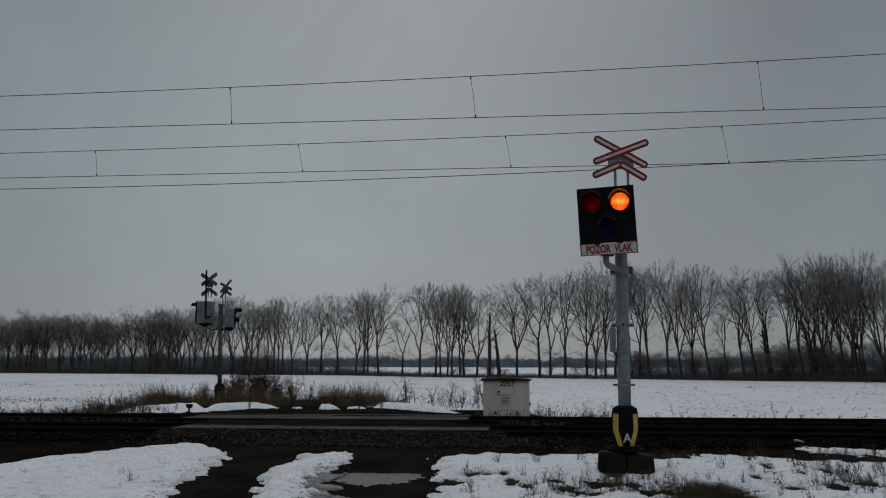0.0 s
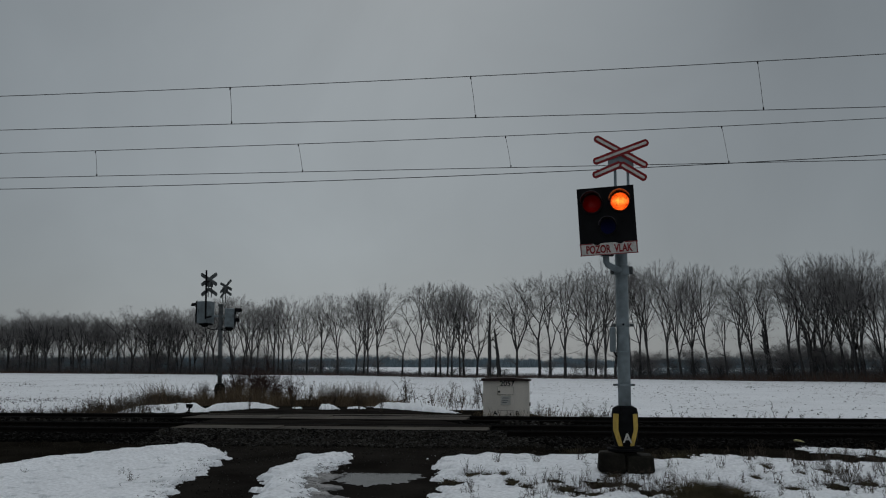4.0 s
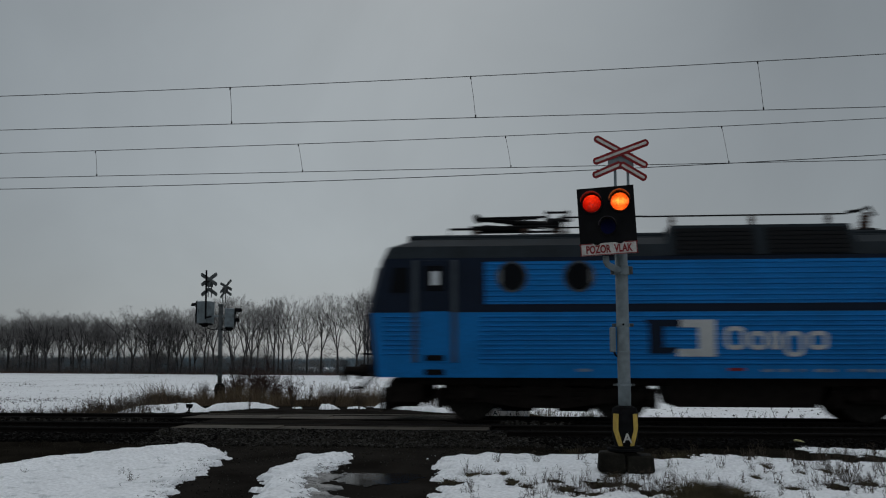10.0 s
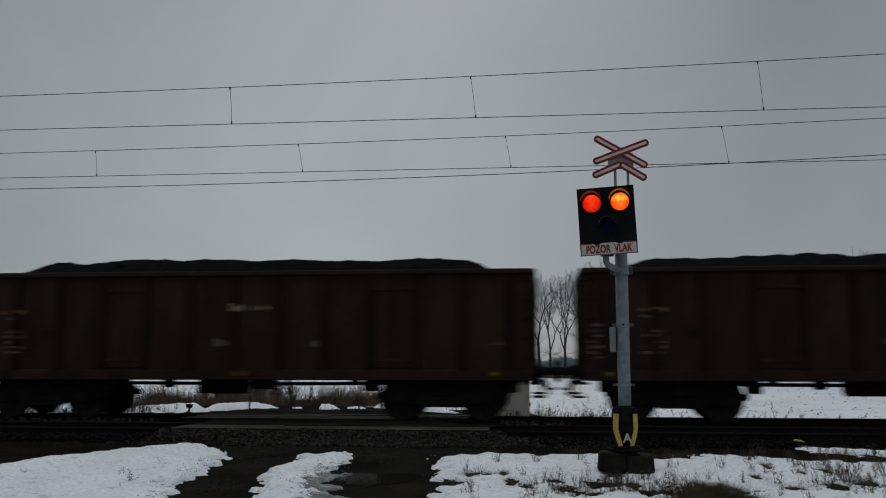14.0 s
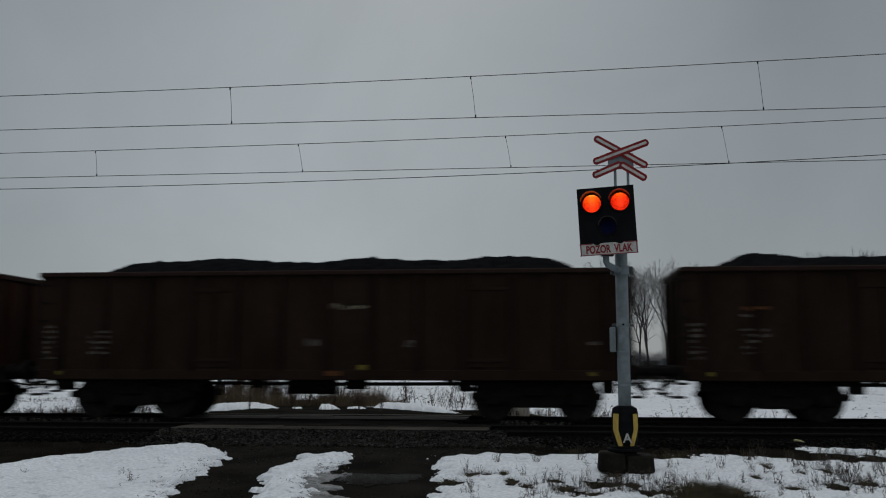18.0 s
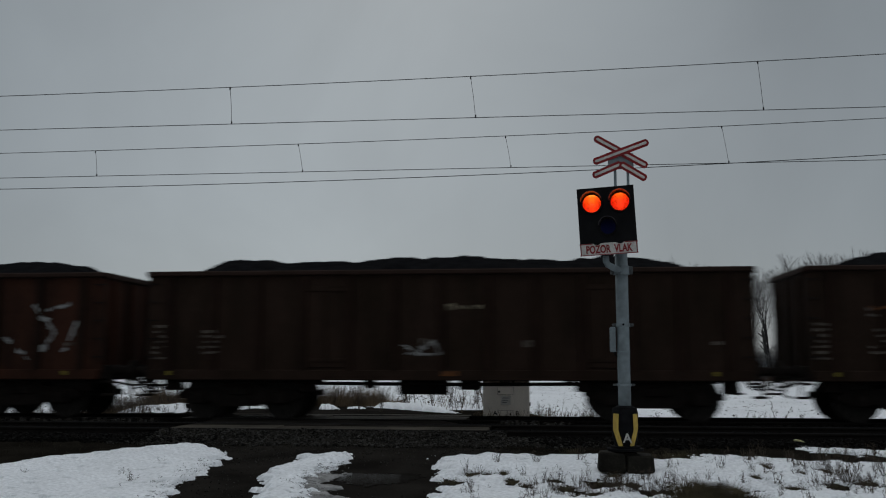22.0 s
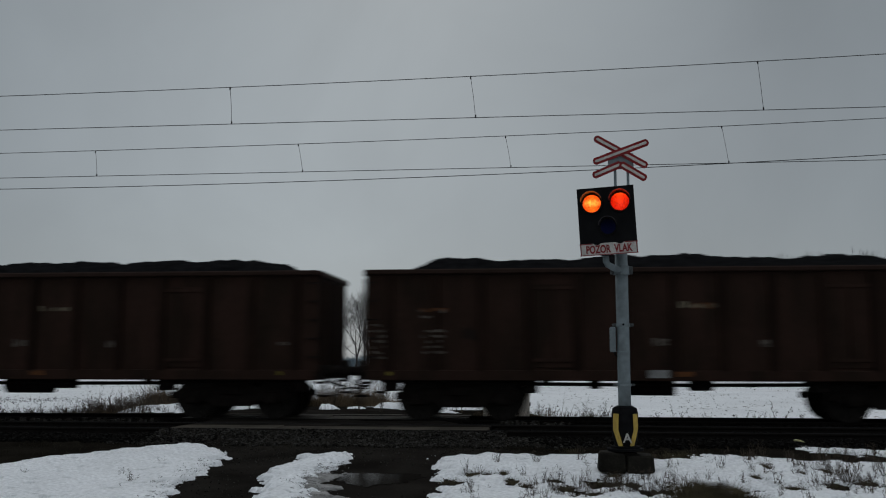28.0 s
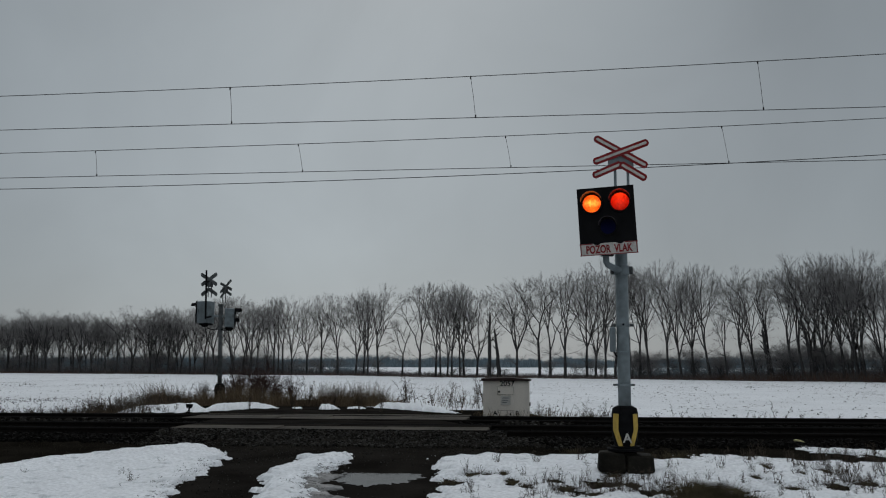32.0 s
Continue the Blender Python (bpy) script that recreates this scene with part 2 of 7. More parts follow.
GLASS = shader("dark_cab_glass", (0.006, 0.007, 0.009), 0.12, dark=0.8, scale=2, bump=0, spec=0.06)
WINDSCREEN = plain("windscreen_glass", (0.06, 0.07, 0.08), 0.06, metal=0.4, coat=0.6)
CLEAR = plain("lamp_cover_glass", (1.0, 0.93, 0.9), 0.02, trans=1.0, ior=1.05)
BLUE_LENS = shader("unlit_blue_white_lens", (0.006, 0.008, 0.045), 0.6, dark=0.7, spec=0.03, bump=0)
WATER = shader("puddle_water", (0.018, 0.016, 0.014), 0.10, dark=0.6, scale=3, fine=4, bump=0.05, depth=0.01, spec=0.02)
VISOR = shader("glossy_black_visor", (0.030, 0.022, 0.022), 0.32, dark=0.7, scale=10, bump=0.05, spec=0.6)
# mirror metal for the sky that would show through the cab
CAB_SKY_MIRROR = plain("sky_mirroring_glass", (0.62, 0.63, 0.65), 0.04, metal=1.0)
# grey mirror metal for slivers of brightness laid on the round windows
GLINT_METAL = plain("hazy_window_glass", (0.15, 0.155, 0.16), 0.12, metal=1.0)
HEADLAMP = plain("headlamp_glass", (0.10, 0.10, 0.10), 0.15)


def glow_drum():
    """An added drum that mimics a fading lamp: its glow falls off round it, from full through red to dark."""
    m = bpy.data.materials.new("glowing_lamp_insert")
    m.use_nodes = True
    n, l = m.node_tree.nodes, m.node_tree.links
    b = n["Principled BSDF"]
    b.inputs["Base Color"].default_value = (0.008, 0.002, 0.002, 1)
    b.inputs["Roughness"].default_value = 0.5
    tc, sp, at = n.new("ShaderNodeTexCoord"), n.new("ShaderNodeSeparateXYZ"), n.new("ShaderNodeMath")
    at.operation = "ARCTAN2"
    l.new(tc.outputs["Object"], sp.inputs[0])
    l.new(sp.outputs["Z"], at.inputs[0])
    neg = n.new("ShaderNodeMath")
    neg.operation = "MULTIPLY"
    neg.inputs[1].default_value = -1
    l.new(sp.outputs["Y"], neg.inputs[0])
    l.new(neg.outputs[0], at.inputs[1])
    mr = n.new("ShaderNodeMapRange")
    mr.inputs["From Min"].default_value, mr.inputs["From Max"].default_value = -math.pi, math.pi
    l.new(at.outputs[0], mr.inputs["Value"])
    rip = n.new("ShaderNodeTexNoise")
    rip.inputs["Scale"].default_value, rip.inputs["Detail"].default_value = 46, 4
    l.new(tc.outputs["Object"], rip.inputs["Vector"])
    r = n.new("ShaderNodeValToRGB")
    el = r.color_ramp.elements
    stops = ((0.0, (0.004, 0.0, 0.0)), (0.04, (0.020, 0.0006, 0.0006)), (0.09, (0.09, 0.002, 0.001)), (0.15, (0.40, 0.010, 0.003)), (0.21, (0.62, 0.018, 0.004)),
             (0.34, (0.92, 0.042, 0.006)), (0.40, (1.0, 0.10, 0.008)), (0.465, (1.1, 0.17, 0.012)), (0.515, (1.5, 0.52, 0.07)), (0.56, (1.1, 0.17, 0.012)),
             (0.615, (1.0, 0.10, 0.008)), (0.66, (0.05, 0.0, 0.0)), (1.0, (0.004, 0.0, 0.0)))
    for k, (q, c) in enumerate(stops):
        e = el[0] if k == 0 else el[len(el) - 1] if k == len(stops) - 1 else el.new(q)
        e.position, e.color = q, (*c, 1)
    l.new(mr.outputs[0], r.inputs[0])
    x = n.new("ShaderNodeMix")
    x.data_type, x.blend_type = "RGBA", "MULTIPLY"
    x.inputs["Factor"].default_value = 0.8
    sharp = n.new("ShaderNodeMapRange")
    sharp.inputs["From Min"].default_value, sharp.inputs["From Max"].default_value = 0.34, 0.62
    sharp.inputs["To Min"].default_value, sharp.inputs["To Max"].default_value = 0.25, 0.85
    l.new(rip.outputs["Fac"], sharp.inputs["Value"])
    l.new(r.outputs["Color"], x.inputs["A"])
    l.new(sharp.outputs["Result"], x.inputs["B"])
    ab, side, edge = n.new("ShaderNodeMath"), n.new("ShaderNodeMapRange"), n.new("ShaderNodeMix")
    ab.operation = "ABSOLUTE"
    l.new(sp.outputs["X"], ab.inputs[0])
    l.new(ab.outputs[0], side.inputs["Value"])
    side.inputs["From Min"].default_value, side.inputs["From Max"].default_value = 0.015, 0.115
    edge.data_type, edge.blend_type = "RGBA", "MULTIPLY"
    edge.inputs["B"].default_value = (0.62, 0.22, 0.2, 1)
    l.new(side.outputs[0], edge.inputs["Factor"])
    l.new(x.outputs["Result"], edge.inputs["A"])
    l.new(edge.outputs["Result"], b.inputs["Emission Color"])
    b.inputs["Emission Strength"].default_value = 1.6
    return m


DRUM = glow_drum()


# ---- mesh tools ----
class Geo:
    """Collects corners and faces of one mesh."""

    def __init__(self):
        self.v, self.f = [], []

    def add(self, verts, faces, m=None):
        k = len(self.v)
        self.v += [tuple(m @ Vector(p)) for p in verts] if m is not None else [tuple(p) for p in verts]
        self.f += [tuple(i + k for i in q) for q in faces]
        return self

    def box(self, c, s, b=0.0, m=None):
        """A box about c of size s with its edges chamfered by b."""
        hx, hy, hz = (q / 2 for q in s)
        if b <= 0:
            v = [(c[0] + i * hx, c[1] + j * hy, c[2] + k * hz) for i in (-1, 1) for j in (-1, 1) for k in (-1, 1)]
            return self.add(v, [(0, 1, 3, 2), (4, 6, 7, 5), (0, 4, 5, 1), (2, 3, 7, 6), (0, 2, 6, 4), (1, 5, 7, 3)], m)
        b = min(b, hx * 0.9, hy * 0.9, hz * 0.9)
        v, at = [], {}
        for i in (-1, 1):
            for j in (-1, 1):
                for k in (-1, 1):
                    for ax, p in enumerate(((hx, hy - b, hz - b), (hx - b, hy, hz - b), (hx - b, hy - b, hz))):
                        at[i, j, k, ax] = len(v)
                        v.append((c[0] + i * p[0], c[1] + j * p[1], c[2] + k * p[2]))
        f = []
        for s1 in (-1, 1):
            f.append([at[s1, j, k, 0] for j, k in ((-1, -1), (1, -1), (1, 1), (-1, 1))][::s1])
            f.append([at[i, s1, k, 1] for i, k in ((-1, -1), (1, -1), (1, 1), (-1, 1))][::-s1])
            f.append([at[i, j, s1, 2] for i, j in ((-1, -1), (1, -1), (1, 1), (-1, 1))][::s1])
            for s2 in (-1, 1):
                f.append([at[s1, s2, -1, 0], at[s1, s2, 1, 0], at[s1, s2, 1, 1], at[s1, s2, -1, 1]][::s1 * s2])
                f.append([at[s1, -1, s2, 0], at[s1, 1, s2, 0], at[s1, 1, s2, 2], at[s1, -1, s2, 2]][::-s1 * s2])
                f.append([at[-1, s1, s2, 1], at[1, s1, s2, 1], at[1, s1, s2, 2], at[-1, s1, s2, 2]][::s1 * s2])
                for s3 in (-1, 1):
                    f.append([at[s1, s2, s3, 0], at[s1, s2, s3, 1], at[s1, s2, s3, 2]][::s1 * s2 * s3])
        return self.add(v, f, m)

    def tube(self, pts, radii, sides=8, caps=True, m=None):
        """A tube along the points, with a radius at each."""
        rings, v, f = [], [], []
        for i, p in enumerate(pts):
            p = Vector(p)
            d = (Vector(pts[min(i + 1, len(pts) - 1)]) - Vector(pts[max(i - 1, 0)])).normalized()
            a = d.cross(Vector((0.13, 0.21, 1)) if abs(d.z) < 0.9 else Vector((1, 0.1, 0))).normalized()
            c = d.cross(a)
            r = radii[i] if isinstance(radii, (list, tuple)) else radii
            rings.append(len(v))
            for k in range(sides):
                w = 2 * math.pi * k / sides
                v.append(p + (a * math.cos(w) + c * math.sin(w)) * r)
        for i in range(len(pts) - 1):
            for k in range(sides):
                k2 = (k + 1) % sides
                f.append((rings[i] + k, rings[i] + k2, rings[i + 1] + k2, rings[i + 1] + k))
        if caps:
            f.append(tuple(range(sides))[::-1])
            f.append(tuple(rings[-1] + k for k in range(sides)))
        return self.add(v, f, m)

    def disc(self, c, r, depth, axis="y", sides=24, m=None):
        d = {"x": Vector((depth / 2, 0, 0)), "y": Vector((0, depth / 2, 0)), "z": Vector((0, 0, depth / 2))}[axis]
        return self.tube([Vector(c) - d, Vector(c) + d], r, sides, True, m)

    def prism(self, poly, y0, y1, m=None):
        """A flat outline in x and z, given anticlockwise as seen from -y, drawn out from y0 to y1."""
        k = len(poly)
        v = [(x, y0, z) for x, z in poly] + [(x, y1, z) for x, z in poly]
        f = [tuple(range(k)), tuple(range(2 * k - 1, k - 1, -1))] + [(i, i + k, (i + 1) % k + k, (i + 1) % k) for i in range(k)]
        return self.add(v, f, m)

    def mesh(self, name, mat, smooth=False):
        me = bpy.data.meshes.new(name)
        me.from_pydata(self.v, [], self.f)
        me.materials.append(mat)
        if smooth:
            me.shade_smooth()
        me.update()
        return me


def part(name, geo, mat, parent, label="", m=None, smooth=False):
    """One mesh under a thing or under a part; geo may be a mesh that alike parts share."""
    me = geo.mesh(name, mat, smooth) if isinstance(geo, Geo) else geo
    ob = new(name, me)
    ob.parent = parent
    if m is not None:
        ob.matrix_basis = m
    if label:
        ob["label"] = label
    return ob


def thing(name, label, category, group="", kind="", m=None, geo=None, mat=None, smooth=False):
    ob = new(name, geo.mesh(name, mat, smooth) if geo else None)
    if m is not None:
        ob.matrix_basis = m
    return tagged(ob, label, category, group, kind)


def letters(name, text, size, mat, parent, m, depth=0.003, label="", bold=0.018):
    """Raised lettering as a mesh, centred, facing -y of m."""
    cu = bpy.data.curves.new(name, "FONT")
    cu.body, cu.size, cu.extrude, cu.align_x, cu.align_y = text, size, depth, "CENTER", "CENTER"
    cu.offset = size * bold
    tmp = new(name, cu)
    me = bpy.data.meshes.new_from_object(tmp.evaluated_get(bpy.context.evaluated_depsgraph_get()))
    bpy.data.objects.remove(tmp)
    me.materials.clear()
    me.materials.append(mat)
    return part(name, me, mat, parent, label, m @ pose(0, 0, 0, 90, 0, 0))


# ---- ground ----


def bumps(x, y, scale, seed):
    """Smooth noise between about -1 and 1 over arrays, as a sum of a few waves."""
    r = np.random.default_rng(seed)
    s = np.zeros(np.broadcast(x, y).shape)
    for k in range(9):
        a, w, ph = r.uniform(0, 2 * math.pi), r.uniform(0.5, 2.2) / scale, r.uniform(0, 6.28)
        s = s + np.sin((x * math.cos(a) + y * math.sin(a)) * w * 2 * math.pi + ph) / 9 ** 0.5 * 0.9
    return s


def step(a, b, q):
    k = np.clip((q - a) / (b - a), 0, 1)
    return k * k * (3 - 2 * k)


def road_x(y):
    return -3.75 - 0.235 * (y - 16.3)


def gz(x, y):
    """The height of the ground."""
    x, y = np.asarray(x, float), np.asarray(y, float)
    z = np.interp(y, [-60, 9, 11, 12.5, 14, 15.2, 16, 22.6, 23.5, 24.5, 30, 33], [-0.4, -0.3, -0.27, -0.2, -0.13, -0.08, -0.11, -0.19, -0.25, -0.38, -1.1, -1.2])
    off = np.abs(x - road_x(y))
    bank = (1 - step(5.5, 9, off)) * step(22.5, 24, y)
    z = z * (1 - bank) + np.interp(y, [22.5, 24, 36, 70], [-0.19, -0.2, -0.22, -1.2]) * bank
    basin = np.exp(-(np.abs(x + 2.12) / 0.85) ** 6 - (np.abs(y - 11.9) / 1.05) ** 6)
    z = z * (1 - basin) + -0.246 * basin
    z = z + (1 - basin) * bumps(x, y, 1.3, 3) * 0.012 * step(40, 15, y) + bumps(x, y, 60, 5) * 0.10 * step(60, 120, y)
    return z


def axis(fine0, fine1, cell, far0, far1):
    a = list(np.arange(fine0, fine1, cell))
    q, c = fine1, cell
    while q < far1:
        a.append(q)
        c *= 1.35
        q += c
    a.append(far1)
    q, c = fine0, cell
    b = []
    while q > far0:
        c *= 1.35
        q -= c
        b.append(max(q, far0))
    return np.array(sorted(b) + a)


def build_ground():
    xs, ys = axis(-24, 16, 0.3, -3200, 3200), axis(8, 46, 0.3, -600, 3600)
    X, Y = np.meshgrid(xs, ys)
    Z = gz(X, Y)
    v = np.stack([X, Y, Z], -1).reshape(-1, 3)
    w, h = len(xs), len(ys)
    f, kinds = [], []
    for j in range(h - 1):
        for i in range(w - 1):
            f.append((j * w + i, j * w + i + 1, (j + 1) * w + i + 1, (j + 1) * w + i))
            x, y = (xs[i] + xs[i + 1]) / 2, (ys[j] + ys[j + 1]) / 2
            off = abs(x - road_x(y))
            edge = 25.2 + 1.2 * math.sin(x * 0.9) + 0.8 * math.sin(x * 2.3 + 1)
            if off < 7.5 and y < (36 if x < road_x(y) + 1.5 else 28.8):
                edge = 99
            elif x < road_x(y) and y < 31 and math.sin(x * 1.3 + y) + math.sin(x * 0.45 - y * 1.7 + 2) > -0.25:
                edge = 99
            kinds.append(2 if off < 2.9 and 8 < y < 30 else 0 if (9 < y < edge) or (y < 9 and x < 3 and x > -7) else 1)
    me = bpy.data.meshes.new("ground")
    me.from_pydata(v.tolist(), [], f)
    for q in (MUD, FIELD, ROADWAY):
        me.materials.append(q)
    me.polygons.foreach_set("material_index", kinds)
    me.shade_smooth()
    tagged(new("ground", me), "flat winter farmland, dark wet mud by the tracks and snowy ploughed field", "ground", kind="structure")


build_ground()


# thawed spots in the snow round the post: centre and half sizes
THAW = ((1.92, 14.0, 0.34, 0.22), (-1.1, 11.6, 0.14, 0.30), (-0.91, 12.23, 0.12, 0.18), (-0.70, 12.19, 0.10, 0.15), (-0.51, 12.33, 0.08, 0.18), (-0.38, 11.77, 0.10, 0.2), (-0.22, 11.5, 0.09, 0.16),
        (0.14, 11.73, 0.10, 0.16), (0.28, 11.28, 0.12, 0.2), (0.73, 11.63, 0.18, 0.30), (0.9, 12.25, 0.12, 0.2), (1.08, 11.57, 0.1, 0.21), (1.23, 11.15, 0.13, 0.24), (2.69, 12.29, 0.06, 0.3),
        (3.01, 13.23, 0.05, 0.25), (3.32, 12.65, 0.04, 0.2), (0.44, 14.4, 0.10, 0.2), (3.48, 11.74, 0.13, 0.25), (2.95, 11.5, 0.1, 0.2), (0.55, 10.9, 0.2, 0.2), (3.9, 11.9, 0.15, 0.25), (4.4, 12.4, 0.12, 0.2), (3.7, 12.9, 0.08, 0.2), (4.6, 11.6, 0.2, 0.25), (4.9, 12.8, 0.1, 0.2), (1.86, 10.9, 0.52, 0.70))


def snow_sheet(name, label, x0, x1, y0, y1, cell, inside, thick, mat=None):
    """A lying sheet of old snow with a ragged, melted edge; inside gives metres within its outline."""
    xs, ys = np.arange(x0, x1, cell), np.arange(y0, y1, cell)
    X, Y = np.meshgrid(xs, ys)
    d = inside(X, Y) + bumps(X, Y, 0.45, 21) * 0.11 + bumps(X, Y, 0.14, 22) * 0.045
    thaw = 0.55 * step(12.9, 11.3, Y) * step(-0.9, 0.7, X)
    holes = np.clip(bumps(X, Y * 1.6, 0.5, 23) + 0.55 * bumps(X, Y * 1.6, 0.17, 24) - 1.22 + thaw, 0, 1) * 1.5
    d = np.minimum(d, 0.30 + 0.12 * bumps(X, Y, 1.1, 27)) - holes
    rough = bumps(X, Y, 0.16, 28) * 0.45 + bumps(X, Y, 0.4, 29) * 0.3
    for hx, hy, wx, wy in THAW:
        d = np.minimum(d, (np.hypot((X - hx) / wx, (Y - hy) / wy) - 1 + rough) * 0.14)
    Z = gz(X, Y) + thick * (1 - np.exp(-np.clip(d, -0.2, 3) / 0.10)) + bumps(X, Y, 0.6, 25) * 0.008 + bumps(X, Y, 0.12, 26) * 0.0008 - 0.004
    Z = np.where(d < 0, gz(X, Y) - 0.03, Z)
    keep = d > -0.03
    w = len(xs)
    ok = keep[:-1, :-1] | keep[1:, :-1] | keep[:-1, 1:] | keep[1:, 1:]
    jj, ii = np.nonzero(ok)
    a = jj * w + ii
    quads = np.stack([a, a + 1, a + w + 1, a + w], 1)
    used, inv = np.unique(quads, return_inverse=True)
    v = np.stack([X, Y, Z], -1).reshape(-1, 3)[used]
    me = bpy.data.meshes.new(name)
    me.from_pydata(v.tolist(), [], inv.reshape(-1, 4).tolist())
    me.materials.append(mat or SNOW)
    me.shade_smooth()
    return tagged(new(name, me), label, "snow", "snow patches", "structure")


def left_patch(x, y):
    edge = np.interp(y, [9, 10.2, 11, 12.15, 13.8, 14.8], [-3.7, -4.1, -4.4, -4.42, -4.7, -5.6])
    top = np.interp(x, [-11, -7.5, -6.3, -5.6, -4.7], [9.5, 12.5, 14.2, 14.75, 14.2])
    return np.minimum(edge - x, top - y)


def rut_patch(x, y):
    lo = np.interp(y, [9, 10.3, 11.5, 12.55, 13.0, 13.6, 14.0], [-3.0, -3.15, -3.45, -3.66, -3.47, -3.42, -3.1])
    hi = np.interp(y, [9, 10.35, 11.5, 12.65, 13.45, 14.0], [-2.3, -2.5, -2.92, -2.82, -2.76, -2.95])
    return np.minimum(np.minimum(x - lo, hi - x), 14.0 - y)


def right_patch(x, y):
    lo = np.interp(y, [9, 10.5, 11.65, 13.8], [-1.0, -1.19, -1.25, -1.56])
    top = np.interp(x, [-1.6, 0.3, 2.0, 2.8, 3.85, 4.7, 7], [13.8, 14.1, 14.15, 14.1, 13.65, 13.5, 13.0])
    return np.minimum(x - lo, top - y)


def sliver_patch(x, y):
    mid = np.interp(x, [3.9, 4.6, 6.5], [15.1, 14.75, 14.0])
    return np.minimum(0.38 - np.abs(y - mid), x - 4.0)


snow_sheet("snow_patch", "melting old snow lying beside the muddy road", -9.5, -3.5, 9.2, 15.2, 0.03, left_patch, 0.075)
snow_sheet("snow_patch", "thin ridge of trodden snow between the wheel ruts", -4.0, -2.0, 9.2, 14.4, 0.025, rut_patch, 0.085)
snow_sheet("snow_patch", "old snow round the signal post, pierced by weeds", -1.9, 6.8, 9.2, 14.6, 0.03, right_patch, 0.06)
snow_sheet("snow_patch", "narrow strip of snow by the track ballast", 3.8, 6.8, 13.5, 15.7, 0.03, sliver_patch, 0.05)


def rut_slush(x, y):
    """A band of slush along the ridge's trodden flank and one hollow in its crown."""
    hi = np.interp(y, [9, 10.35, 11.5, 12.2, 12.65], [-2.3, -2.5, -2.92, -2.90, -2.95])
    return np.minimum(np.minimum(0.24 - np.abs(x - hi - 0.04), 12.4 - y), y - 9.6)


snow_sheet("slush_patch", "grey half-melted slush along the trodden ridge of snow", -4.0, -2.0, 9.4, 12.9, 0.025, rut_slush, 0.045, SLUSH)


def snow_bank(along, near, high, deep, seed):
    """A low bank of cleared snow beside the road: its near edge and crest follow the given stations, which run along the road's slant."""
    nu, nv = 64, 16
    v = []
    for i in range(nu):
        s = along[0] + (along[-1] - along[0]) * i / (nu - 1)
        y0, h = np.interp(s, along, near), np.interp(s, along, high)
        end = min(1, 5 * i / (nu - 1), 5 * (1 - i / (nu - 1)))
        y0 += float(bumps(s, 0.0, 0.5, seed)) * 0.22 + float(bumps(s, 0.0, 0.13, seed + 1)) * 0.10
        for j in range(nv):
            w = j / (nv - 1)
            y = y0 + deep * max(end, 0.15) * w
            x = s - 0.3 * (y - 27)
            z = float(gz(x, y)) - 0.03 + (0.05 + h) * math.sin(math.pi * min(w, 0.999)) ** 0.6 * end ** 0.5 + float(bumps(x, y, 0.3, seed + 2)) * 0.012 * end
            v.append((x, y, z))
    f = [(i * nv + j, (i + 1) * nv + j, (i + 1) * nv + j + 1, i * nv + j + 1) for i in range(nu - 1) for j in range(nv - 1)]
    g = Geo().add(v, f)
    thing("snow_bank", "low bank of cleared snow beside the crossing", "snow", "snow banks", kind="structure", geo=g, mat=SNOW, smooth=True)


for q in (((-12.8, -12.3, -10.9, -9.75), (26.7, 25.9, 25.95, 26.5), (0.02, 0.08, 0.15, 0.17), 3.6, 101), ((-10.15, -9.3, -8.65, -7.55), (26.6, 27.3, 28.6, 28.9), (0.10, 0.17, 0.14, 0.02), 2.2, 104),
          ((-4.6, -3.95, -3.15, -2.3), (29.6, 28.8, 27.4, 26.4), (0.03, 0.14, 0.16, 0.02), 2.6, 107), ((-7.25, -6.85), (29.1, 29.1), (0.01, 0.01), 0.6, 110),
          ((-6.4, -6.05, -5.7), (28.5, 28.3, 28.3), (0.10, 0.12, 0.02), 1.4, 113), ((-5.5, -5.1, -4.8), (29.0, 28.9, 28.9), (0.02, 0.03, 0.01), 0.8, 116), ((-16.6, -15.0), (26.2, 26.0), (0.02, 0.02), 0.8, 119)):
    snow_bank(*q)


def build_puddle():
    n = 120
    v, f = [(-2.12, 12.1, 0)], []
    for ring in (0.5, 1.0):
        for k in range(n):
            a = 2 * math.pi * k / n
            r = 1 + 0.10 * math.sin(3 * a + 1) + 0.06 * math.sin(7 * a) + 0.05 * math.sin(13 * a + 2) + 0.045 * math.sin(24 * a) + 0.05 * math.sin(33 * a + 1) + 0.04 * math.sin(47 * a)
            v.append((-2.14 + 0.54 * r * ring * math.cos(a) - (0.12 if math.sin(a) > 0 else 0.0) * math.sin(a), 12.1 + 0.76 * r * ring * math.sin(a) * (1 + 0.25 * math.cos(a)), 0))
    for k in range(n):
        k2 = (k + 1) % n
        f += [(0, 1 + k, 1 + k2), (1 + k, 1 + n + k, 1 + n + k2, 1 + k2)]
    z = -0.239
    g = Geo().add([(x, y, z) for x, y, _ in v], f)
    thing("puddle", "shallow puddle of meltwater on the muddy road", "water", kind="structure", geo=g, mat=WATER)


build_puddle()


